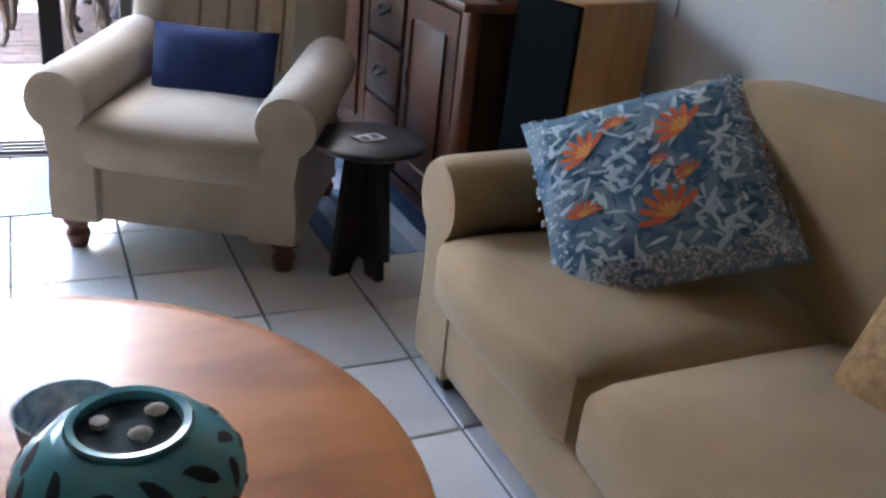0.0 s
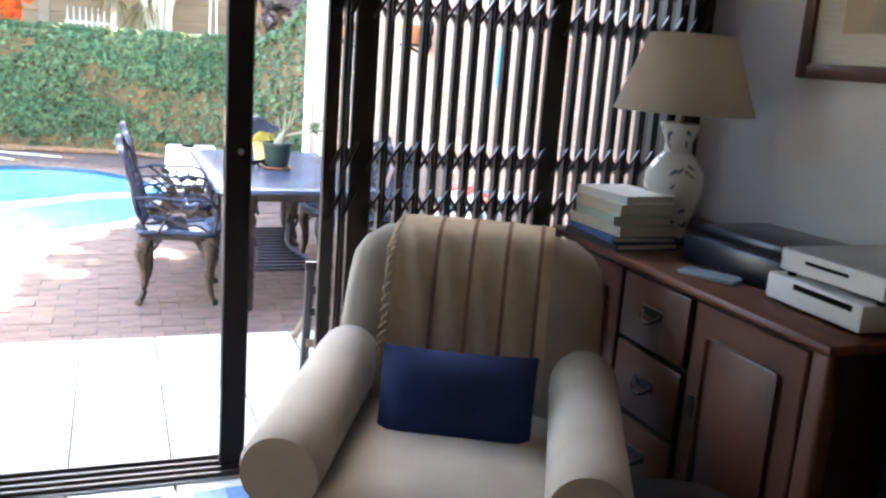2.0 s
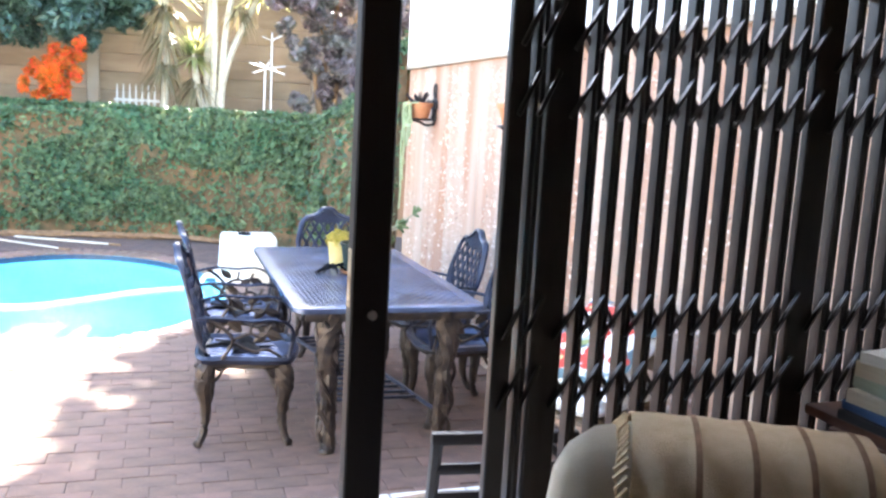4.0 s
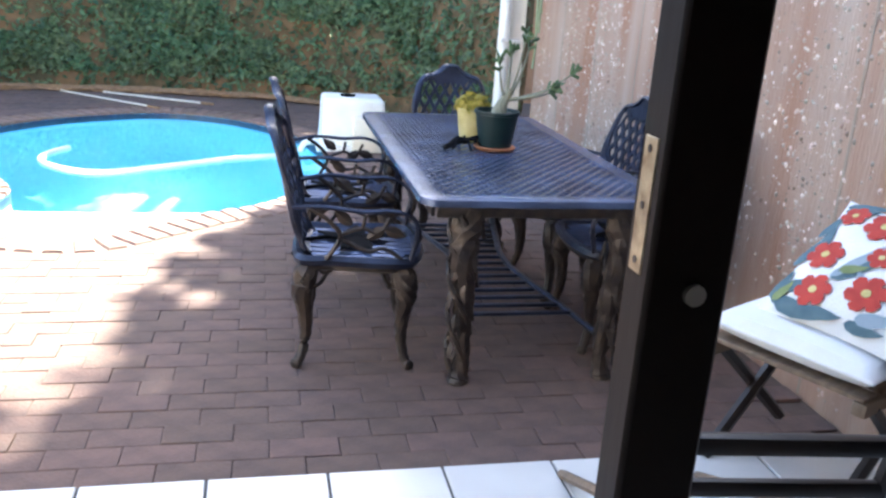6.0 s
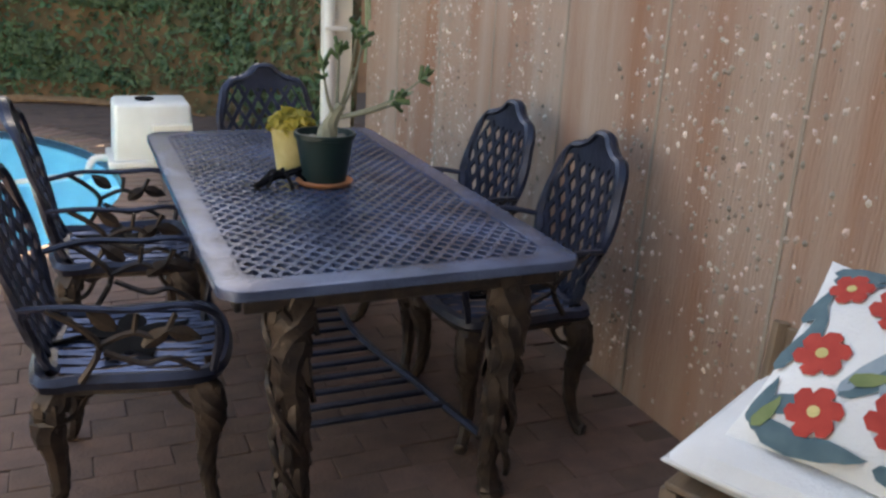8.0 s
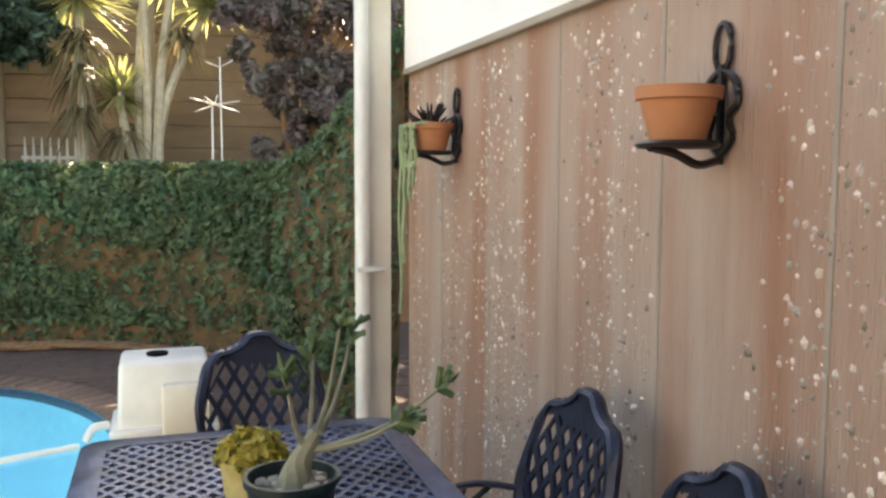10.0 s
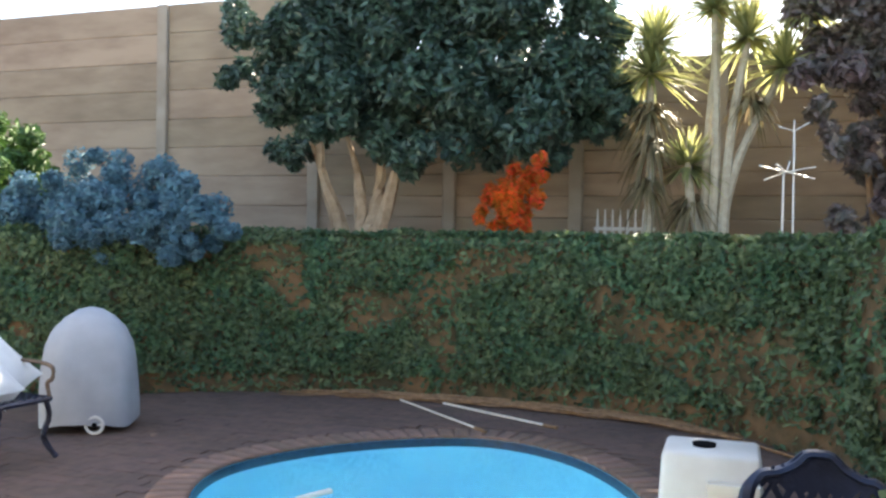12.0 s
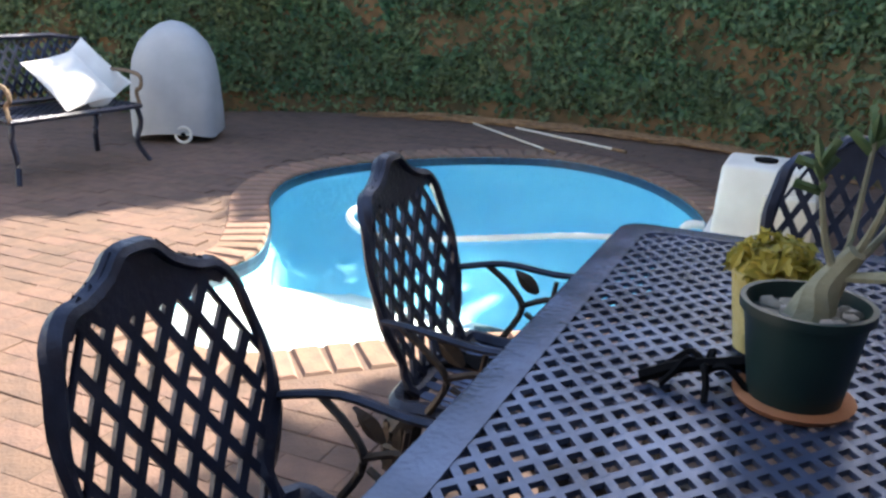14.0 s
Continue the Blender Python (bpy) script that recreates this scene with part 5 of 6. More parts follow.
def garden_bench():
    gb = thing("garden_bench", pose(-3.97, 9.54, ZP, 0, 0, 82.5), "dark cast metal lattice-back garden bench", "bench")
    hw = 0.50
    part("seat", lattice(bmesh.new(), lambda u, v: True, -hw, hw, -0.22, 0.22, 0.06, 0.06, 0.6, 0.012, lambda u, v, n: (u, v, 0.40 + n)), "iron", gb)
    part("seat_rim", sweep([(-hw, -0.25, 0.4), (hw, -0.25, 0.4), (hw, 0.25, 0.4), (-hw, 0.25, 0.4)], 0.02, 6, closed=True), "iron", gb)
    part("back_lattice", lattice(bmesh.new(), lambda u, z: z < 0.84 + 0.03 * math.cos(u * 3.2), -hw, hw, 0.48, 0.86, 0.075, 0.11, 0.68, 0.012, lambda u, z, n: (u, 0.25 + 0.25 * (z - 0.42) + n, z)), "iron", gb)
    part("back_rim", sweep([(-hw - 0.02, 0.255, 0.44), (hw + 0.02, 0.255, 0.44), (hw + 0.02, 0.35, 0.83), (0.25, 0.36, 0.87), (-0.25, 0.36, 0.87), (-hw - 0.02, 0.35, 0.83)], 0.02, 6, closed=True), "iron", gb)
    for sx in (-1, 1):
        for y0, y1 in ((-0.23, -0.29), (0.25, 0.31)):
            part("leg", sweep(spline([(sx * (hw - 0.02), y0, 0.4), (sx * hw, y0 * 1.05, 0.28), (sx * (hw - 0.03), y0 * 0.98, 0.14), (sx * (hw + 0.02), y1, 0.0)], 4), 0.02, 6), "iron", gb)
        part("armrest", sweep(spline([(sx * hw, 0.28, 0.62), (sx * (hw + 0.01), 0.0, 0.64), (sx * (hw + 0.01), -0.24, 0.62), (sx * hw, -0.27, 0.54), (sx * hw, -0.22, 0.50), (sx * hw, -0.25, 0.4)], 4), 0.015, 6), "weathered_wood", gb)


garden_bench()
for along, depth, lean, spin in ((0.33, 0.05, 55, 30), (0.10, -0.04, 42, 10)):
    c = thing("bench_cushion", pose(-3.97, 9.54, 0.50, 0, 0, 82.5) @ pose(along, depth, 0, lean, 0, 0) @ pose(0, 0, 0, 0, 0, spin), "white quilted square cushion leaning on the bench", "cushion", "cushions on the garden bench")
    part("cover", cushion_mesh(0.46, 0.46, 0.09, 10), "cotton", c)

hose = thing("pool_cleaner_hose", pose(0, 0, ZP - 0.050), "white ribbed hose floating on the pool", "hose")
hp = spline([(-1.61, 10.15, 0), (-1.72, 9.9, 0), (-1.70, 9.62, 0), (-1.47, 9.36, 0), (-1.22, 9.30, 0), (-0.79, 9.55, 0), (-0.37, 9.84, 0), (0.16, 10.05, 0)], 8)
part("tube", sweep(hp, [0.021 + 0.003 * (i % 2) for i in range(len(hp))], 8), "white", hose)
cl = thing("pool_cleaner", pose(-0.62, 9.15, -1.243), "dark blue suction cleaner on the pool floor", "pool cleaner")
part("body", lathe([(0, 0.0), (0.19, 0.0), (0.20, 0.04), (0.12, 0.10), (0.05, 0.16), (0, 0.17)], 18), "print_teal", cl)

# ---- door frame, sliding door post and folding gate ----
dfr = thing("door_1", pose(0, 0, 0), "dark stained frame of a wide sliding door, standing open", "door", kind="structure")
part("head", box(-1.25, WX, DOOR_Y - 0.06, DOOR_Y + 0.10, 1.99, 2.08, 0.004, 1), "frame", dfr)
part("jamb", box(WX - 0.13, WX - 0.002, DOOR_Y - 0.06, DOOR_Y + 0.10, 0.0, 1.99, 0.004, 1), "frame", dfr)
part("jamb", box(-1.248, -1.165, DOOR_Y - 0.06, DOOR_Y + 0.10, 0.0, 1.99, 0.004, 1), "frame", dfr)
part("door_stile", box(-0.598, -0.515, DOOR_Y - 0.045, DOOR_Y + 0.01, 0.022, 1.99, 0.004, 1), "frame", dfr)
post_ = part("door_post", box(0.196, 0.279, DOOR_Y - 0.014, DOOR_Y + 0.039, 0.022, 1.99, 0.005, 1), "frame", dfr, "dark wooden meeting post of the sliding door")
part("strike_plate", box(0.1945, 0.197, DOOR_Y + 0.001, DOOR_Y + 0.027, 1.108, 1.235, 0.001, 1), "brass", post_, "worn brass strike plate with screws")
for z in (1.120, 1.172, 1.224):
    part("screw", sweep([(0.1937, DOOR_Y + 0.014, z), (0.1948, DOOR_Y + 0.014, z)], 0.0038, 8), "gate", post_)
part("latch", sweep([(0.243, DOOR_Y - 0.020, 1.095), (0.243, DOOR_Y - 0.014, 1.095)], 0.0105, 14), "silver", post_, "small round metal latch button")
tr_ = bmesh.new()
for y0, z1 in ((DOOR_Y - 0.055, 0.022), (DOOR_Y - 0.015, 0.022), (DOOR_Y + 0.03, 0.022), (DOOR_Y + 0.075, 0.022)):
    box(-1.165, 1.77, y0 - 0.005, y0 + 0.005, 0.0, z1, 0.0, 1, tr_)
part("track", tr_, "gate", dfr, "dark metal sliding track")
M["track"] = mat("aluminium_sill", (0.34, 0.33, 0.32), (0.26, 0.25, 0.24), 20, 0.4, metal=0.7)
part("sill", box(-1.165, 1.77, DOOR_Y - 0.075, DOOR_Y + 0.10, -0.006, 0.008), "track", dfr)


def folding_gate():
    """A sliding trellis security gate in two leaves, half drawn."""
    fg = thing("security_gate", pose(0, DOOR_Y - 0.10, 0), "dark steel folding trellis security gate, partly drawn", "gate")
    leaves_ = ((0.507, 0.595, 2), (0.625, 1.262, 11), (1.292, WX - 0.03, 10))
    for x0, x1, n in leaves_:
        st = (x1 - x0) / n
        for i in range(n + 1):
            x = x0 + i * st
            wide = i in (0, n)
            if wide:
                part("stile", box(x - 0.022, x + 0.022, -0.014, 0.014, 0.03, 1.985, 0.004, 1), "gate", fg)
            else:
                pb_ = bmesh.new()
                box(x - 0.0115, x - 0.0022, -0.016, 0.016, 0.04, 1.86, 0.0, 1, pb_)
                box(x + 0.0022, x + 0.0115, -0.016, 0.016, 0.04, 1.86, 0.0, 1, pb_)
                part("picket", pb_, "gate", fg)
        for z0, z1 in ((0.16, 0.28), (0.38, 0.50), (0.905, 1.0), (1.06, 1.155), (1.535, 1.63), (1.675, 1.77)):
            for y_, a, b in ((-0.018, z0, z1), (0.018, z1, z0)):
                bar = None
                for i in range(n):
                    if bar is None:
                        bar = part("trellis_bar", sweep([(0, y_, a), (st, y_, b)], 0.0125, 5, flat=0.45), "gate", fg, "", pose(x0, 0, 0))
                    else:
                        again = new("trellis_bar", bar.data)
                        again.parent = fg
                        again.matrix_basis = pose(x0 + i * st, 0, 0)
    part("top_rail", box(0.48, WX - 0.01, -0.022, 0.022, 1.85, 1.99, 0.004, 1), "gate", fg)
    part("bottom_rail", box(0.48, WX - 0.01, -0.016, 0.016, 0.0, 0.03, 0.003, 1), "gate", fg)
    return fg


folding_gate()


# ---- living room ----
def slab(x0, x1, y0, y1, z0, z1, r, puff=0.0, seg=4, n=6):
    """A stuffed block: rounded edges, and faces that swell by puff."""
    bm = box(x0, x1, y0, y1, z0, z1)
    bmesh.ops.subdivide_edges(bm, edges=bm.edges[:], cuts=n, use_grid_fill=True)
    c = Vector(((x0 + x1) / 2, (y0 + y1) / 2, (z0 + z1) / 2))
    h = Vector(((x1 - x0) / 2, (y1 - y0) / 2, (z1 - z0) / 2))
    for v in bm.verts:
        d = v.co - c
        q = [max(abs(d[i]) - (h[i] - r), 0) for i in range(3)]
        ln_ = math.sqrt(sum(k * k for k in q))
        if ln_ > r:
            for i in range(3):
                if q[i] > 0:
                    d[i] = math.copysign(h[i] - r + q[i] * r / ln_, d[i])
        e = [1 - (d[i] / h[i]) ** 2 for i in range(3)]
        for i in range(3):
            j, k = (i + 1) % 3, (i + 2) % 3
            if abs(d[i]) > h[i] * 0.7:
                d[i] += math.copysign(puff * max(e[j], 0) * max(e[k], 0), d[i])
        v.co = c + d
    return bm


def scroll_arm(length, h, w, roll, lean=0.04):
    """A sofa arm: upright panel with a rolled top, running along y, swelling outwards (+x)."""
    sect = []
    for i in range(20):
        a = math.pi * (1.28 - 1.62 * i / 19)
        sect.append((roll * 0.30 + roll * math.cos(a), h - roll + roll * math.sin(a)))
    sect = [(-w * 0.5, 0.0), (-w * 0.5, h * 0.45)] + sect + [(w * 0.36, h * 0.45), (w * 0.42, h * 0.18), (w * 0.40, 0.0)]
    bm = bmesh.new()
    rows = []
    for t, k in ((0, 0.93), (0.03, 0.985), (0.08, 1.0), (0.5, 0.985), (0.92, 1.0), (0.97, 0.985), (1.0, 0.93)):
        rows.append([bm.verts.new((x * k + (1 - k) * 0.0, t * length, z * (1 - (1 - k) * 0.25) + lean * (t - 0.5) * (z / h))) for x, z in sect])
    for a, b in zip(rows, rows[1:]):
        for i in range(len(sect)):
            j = (i + 1) % len(sect)
            bm.faces.new((a[i], a[j], b[j], b[i]))
    bm.faces.new(rows[0])
    bm.faces.new(rows[-1][::-1])
    bmesh.ops.recalc_face_normals(bm, faces=bm.faces)
    return bm


def turned_foot():
    return lathe([(0, 0), (0.028, 0), (0.034, 0.02), (0.040, 0.045), (0.030, 0.065), (0.034, 0.075), (0.044, 0.085), (0.046, 0.115), (0, 0.115)], 16)


def armchair():
    m = pose(0.535, 2.497, 0, 0, 0, -28)
    ac = thing("armchair", m, "beige upholstered scroll-arm armchair by the door", "armchair")
    part("base", slab(-0.31, 0.31, -0.02, 0.74, 0.11, 0.29, 0.02, 0.004), "beige", ac)
    part("seat_cushion", slab(-0.295, 0.295, -0.055, 0.58, 0.285, 0.455, 0.045, 0.03, n=8), "beige", ac)
    bk = slab(-0.375, 0.375, 0.0, 0.17, 0.30, 0.905, 0.08, 0.02, n=9)
    for v in bk.verts:
        k = max((v.co.z - 0.3) / 0.68, 0)
        v.co.y += 0.60 + 0.16 * k
        v.co.x *= 1 - 0.03 * k
        v.co.z += 0.02 * (1 - (v.co.x / 0.34) ** 2) * k
        v.co.y -= 0.05 * (abs(v.co.x) / 0.335) ** 3
    part("backrest", bk, "beige", ac)
    for s in (-1, 1):
        arm = scroll_arm(0.70, 0.50, 0.17, 0.098, 0.05)
        bmesh.ops.transform(arm, matrix=pose(s * 0.318, -0.05, 0.115) @ Matrix.Diagonal((s, 1, 1, 1)), verts=arm.verts)
        bmesh.ops.recalc_face_normals(arm, faces=arm.faces)
        part("arm", arm, "beige", ac)
        for y in (0.02, 0.70):
            part("foot", turned_foot(), "redwood", ac, "turned dark wooden foot", pose(s * 0.335, y, 0))
    # throw over the back
    th_ = bmesh.new()
    prof = [(0.545, 0.50), (0.575, 0.62), (0.60, 0.72), (0.63, 0.84), (0.67, 0.907), (0.735, 0.938), (0.82, 0.942), (0.90, 0.905), (0.94, 0.82), (0.95, 0.68)]
    line = spline([(0, y, z) for y, z in prof], 4)
    cols = []
    for i in range(29):
        x = -0.225 + 0.45 * i / 28
        cols.append([th_.verts.new((x, p.y - 0.012 - 0.004 * math.sin(i * 1.1 + q * 0.3), p.z + 0.008 + 0.02 * (1 - (x / 0.34) ** 2) * min(max(p.z - 0.5, 0), 0.5))) for q, p in enumerate(line)])
    for a, b in zip(cols, cols[1:]):
        for q in range(len(line) - 1):
            th_.faces.new((a[q], b[q], b[q + 1], a[q + 1]))
    bmesh.ops.recalc_face_normals(th_, faces=th_.faces)
    bmesh.ops.solidify(th_, geom=th_.faces[:], thickness=0.006)
    throw = tagged(part("throw_blanket", th_, "throw", None, "", m), "cream woven throw with brown stripes over the armchair", "blanket")
    st = bmesh.new()
    for x in (-0.105, -0.005, 0.095, 0.19):
        rows = []
        for q, p in enumerate(line[:30]):
            rows.append([st.verts.new((x + d, p.y - 0.0205, p.z + 0.0135 + 0.02 * (1 - (x / 0.34) ** 2) * min(max(p.z - 0.5, 0), 0.5))) for d in (-0.006, 0.006)])
        for a, b in zip(rows, rows[1:]):
            st.faces.new((a[0], a[1], b[1], b[0]))
    part("stripes", st, "stripe_brown", throw)
    fr = bmesh.new()
    rr = random.Random(2)
    for q, p in enumerate(line[:26]):
        x = -0.232
        sweep([(x, p.y - 0.018, p.z + 0.01), (x - 0.012 - rr.uniform(0, 0.012), p.y - 0.024, p.z - 0.012), (x - 0.016, p.y - 0.022, p.z - 0.03)], 0.004, 4, fr)
    part("fringe", fr, "throw", throw)
    cm = m @ pose(0.005, 0.34, 0.475, 68, 0, 2)
    nc = thing("navy_cushion", cm, "plain navy blue rectangular cushion on the armchair", "cushion")
    part("cover", cushion_mesh(0.42, 0.42, 0.13, 12, 0.05), "navy", nc)


M["stripe_brown"] = mat("brown_stripe", (0.27, 0.16, 0.10), (0.20, 0.12, 0.07), 60, 0.95)
armchair()


def sofa():
    sf = thing("sofa", pose(0, 0, 0), "tan upholstered two-seat sofa against the white wall", "sofa")
    part("base", slab(1.03, 1.80, -0.95, 1.62, 0.07, 0.30, 0.025, 0.005), "tan", sf)
    part("seat_cushion", slab(0.985, 1.70, 0.955, 1.585, 0.27, 0.455, 0.05, 0.025, n=9), "tan", sf)
    part("seat_cushion", slab(0.985, 1.70, -0.60, 0.945, 0.27, 0.455, 0.05, 0.03, n=9), "tan", sf)
    bk = slab(1.62, 1.87, -0.95, 1.62, 0.25, 0.885, 0.09, 0.02, n=10)
    for v in bk.verts:
        k = max((v.co.z - 0.3) / 0.6, 0)
        v.co.x += 0.02 - 0.02 * k
        v.co.z -= 0.05 * max(0, (abs(v.co.y - 0.33) / 1.28)) ** 4 * k
    part("backrest", bk, "tan", sf)
    for s, y in ((1, 1.64), (-1, -0.86)):
        arm = scroll_arm(0.76, 0.565, 0.20, 0.105, 0.03)
        bmesh.ops.transform(arm, matrix=pose(1.03, y, 0.06) @ Matrix(((0, 1, 0, 0), (s, 0, 0, 0), (0, 0, 1, 0), (0, 0, 0, 1))), verts=arm.verts)
        bmesh.ops.recalc_face_normals(arm, faces=arm.faces)
        part("arm", arm, "tan", sf)
    for x in (1.08, 1.74):
        for y in (-0.85, 1.60):
            part("foot", box(x - 0.025, x + 0.025, y - 0.025, y + 0.025, 0, 0.08, 0.006, 1), "darkwood", sf)


sofa()


def print_pillow():
    tl, tr2, bl = Vector((1.233, 1.697, 0.686)), Vector((1.65, 1.474, 0.868)), Vector((1.167, 1.234, 0.424))
    u = (tr2 - tl).normalized()
    v = (tl - bl)
    v = (v - u * v.dot(u)).normalized()
    n = u.cross(v)
    c = (tr2 + bl) / 2
    m = Matrix.Translation(c - n * 0.02) @ Matrix((u, v, n)).transposed().to_4x4()
    W, T = 0.54, 0.17
    pw = thing("floral_throw_pillow", m, "large blue pillow printed with orange flowers and grey leaves", "pillow")
    part("cover", cushion_mesh(W, W, T, 16, 0.10), "pillow_blue", pw)
    rr = random.Random(6)
    oranges, cores, pale, dark, dots = [], [], [], [], []
    flowers = [(-0.125, 0.075, 0.07), (0.095, 0.085, 0.075), (0.02, -0.135, 0.08), (-0.05, 0.135, 0.038), (-0.165, -0.085, 0.045), (0.075, -0.045, 0.04), (0.02, 0.0, 0.028)]
    for cx, cy, r in flowers:
        a0 = rr.uniform(0.3, 1.2)
        oranges.append([])
        cores.append([])
        for k in range(7):
            oranges[-1].append(petal(cx, cy, a0 + (k - 3) * 0.42 + 1.2, r, r * 0.15, 8))
        for k in range(5):
            cores[-1].append(petal(cx, cy, a0 + (k - 2) * 0.45 + 1.2, r * 0.5, r * 0.09, 6))
    for _ in range(230):
        cx, cy = rr.uniform(-0.215, 0.2), rr.uniform(-0.215, 0.2)
        if any(math.hypot(cx - a, cy - b) < r * 0.8 for a, b, r in flowers):
            continue
        pale.append(petal(cx, cy, rr.uniform(0, 6.28), rr.uniform(0.022, 0.062), rr.uniform(0.005, 0.011), 8))
    for _ in range(130):
        dark.append(petal(rr.uniform(-0.22, 0.2), rr.uniform(-0.22, 0.2), rr.uniform(0, 6.28), rr.uniform(0.02, 0.06), rr.uniform(0.004, 0.014), 7))
    for _ in range(1500):
        e = rr.uniform(-0.255, 0.255)
        o = rr.uniform(0.205, 0.262)
        x, y = rr.choice(((e, -o), (o, e), (-o, e) if rr.random() < 0.4 else (e, -o)))
        dots.append(disc(x, y, rr.uniform(0.002, 0.005), 5))
    blooms = [("orange_flower", sh, "print_orange", 0.0046) for sh in oranges] + [("yellow_petal_mark", sh, "print_yellow", 0.0056) for sh in cores]
    for nm, sh, mt, up in blooms + [("dark_print", dark, "print_blue", 0.0026), ("pale_leaves", pale, "print_pale", 0.0036), ("border_print", dots, "print_dot", 0.0030)]:
        patches(nm, pw, sh, mt, bulge(W * 1.0, W * 1.0, T, up), pose(0, 0, 0))


M["pillow_blue"] = mat("teal_blue_print", (0.055, 0.125, 0.20), (0.24, 0.33, 0.37), 16, 0.85, bump=0.2, bscale=300, big=11)
M["print_blue"] = mat("deep_blue_print", (0.045, 0.10, 0.17), (0.06, 0.14, 0.20), 20, 0.9)
M["print_pale"] = mat("pale_leaf_print", (0.62, 0.68, 0.68), (0.40, 0.50, 0.53), 40, 0.9)
M["print_orange"] = mat("orange_print", (0.72, 0.17, 0.045), (0.60, 0.12, 0.06), 25, 0.9)
M["print_yellow"] = mat("yellow_print", (0.78, 0.42, 0.10), (0.7, 0.3, 0.08), 25, 0.9)
M["print_dot"] = mat("border_print", (0.75, 0.75, 0.75), (0.05, 0.06, 0.09), 110, 0.9)
print_pillow()

knit = thing("knitted_cushion", pose(1.56, 0.62, 0.58, 60, 0, -80), "tan fringed woven cushion on the sofa", "cushion")
part("cover", cushion_mesh(0.42, 0.36, 0.12, 10, 0.06), "throw_gold", knit)
fg_ = bmesh.new()
rk = random.Random(8)
for i in range(40):
    x = -0.2 + 0.4 * i / 39
    sweep([(x, 0.17, 0), (x + rk.uniform(-0.02, 0.02), 0.21, rk.uniform(0, 0.02)), (x + rk.uniform(-0.03, 0.03), 0.245, rk.uniform(-0.03, 0.03))], 0.006, 4, fg_)
part("fringe", fg_, "throw_gold", knit)


def coffee_table():
    ct = thing("coffee_table", pose(0.04, 0.93, 0), "round polished orange-brown wooden coffee table", "table")
    part("tabletop", lathe([(0, 0.385), (0.585, 0.385), (0.612, 0.392), (0.622, 0.403), (0.622, 0.410), (0.612, 0.418), (0.58, 0.421), (0, 0.421)], 72), "tablewood", ct)
    part("apron", lathe([(0.44, 0.31), (0.46, 0.31), (0.46, 0.385), (0.44, 0.385), (0.44, 0.31)], 48), "tablewood", ct)
    for a in (45, 135, 225, 315):
        x, y = 0.40 * math.cos(radians(a)), 0.40 * math.sin(radians(a))
        part("leg", lathe([(0, 0), (0.02, 0), (0.03, 0.03), (0.022, 0.07), (0.034, 0.2), (0.036, 0.38), (0, 0.38)], 14, m=pose(x, y, 0)), "tablewood", ct)


coffee_table()

M["glaze"] = mat("turquoise_glaze", (0.095, 0.32, 0.33), (0.06, 0.23, 0.25), 6, 0.25, big=4, coat=0.4)
# near-black colour for the shade inside the pot and its piercings
M["hole_shade"] = mat("dark_hollow", (0.015, 0.03, 0.035), (0.01, 0.02, 0.022), 10, 0.8)


def pierced_pot():
    """A squat glazed candle pot; its leaf-shaped piercings are dark patches on an uncut body."""
    pp = thing("pierced_candle_pot", pose(0.235, 0.86, 0.421), "turquoise glazed ceramic candle pot with leaf piercings", "candle holder")
    R = lambda z: 0.076 + 0.070 * math.sin(math.pi * min(max(z / 0.155, 0), 1)) ** 0.8
    body = lathe([(0, 0.0), (0.085, 0.0)] + [(R(z), z) for z in np.linspace(0.004, 0.150, 14)] + [(0.076, 0.151), (0.079, 0.158), (0.076, 0.163), (0.066, 0.161), (0.063, 0.150), (0.072, 0.138), (0.12, 0.08), (0.08, 0.01), (0, 0.01)], 40)
    part("body", body, "glaze", pp)
    rr = random.Random(3)
    for ring, z in enumerate((0.038, 0.072, 0.105, 0.130)):
        for k in range(11):
            a = 2 * math.pi * (k + 0.5 * (ring % 2)) / 11 + rr.uniform(-0.08, 0.08)
            an = rr.uniform(-0.9, 0.9)
            line = petal(0, 0, an, rr.uniform(0.038, 0.056), rr.uniform(0.009, 0.014), 9)
            mx, my = sum(p[0] for p in line) / len(line), sum(p[1] for p in line) / len(line)
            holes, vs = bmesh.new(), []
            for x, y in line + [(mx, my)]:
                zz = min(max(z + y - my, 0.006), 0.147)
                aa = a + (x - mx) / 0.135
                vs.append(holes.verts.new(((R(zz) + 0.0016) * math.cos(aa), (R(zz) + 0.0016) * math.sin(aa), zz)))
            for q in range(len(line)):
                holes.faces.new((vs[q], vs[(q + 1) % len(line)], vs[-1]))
            part("piercing", holes, "hole_shade", pp)
    part("hollow", lathe([(0.064, 0.146), (0, 0.143)], 30), "hole_shade", pp)
    part("pebble", lathe([(0, 0.147), (0.012, 0.150), (0.016, 0.158), (0.008, 0.164), (0, 0.165)], 8, m=pose(0.01, -0.025, 0)), "stone_pale", pp)
    part("pebble", lathe([(0, 0.147), (0.012, 0.150), (0.016, 0.158), (0.008, 0.164), (0, 0.165)], 7, m=pose(0.035, 0.02, 0)), "stone_pale", pp)
    part("pebble", lathe([(0, 0.147), (0.012, 0.150), (0.012, 0.158), (0, 0.162)], 7, m=pose(-0.035, 0.015, 0)), "stone_pale", pp)


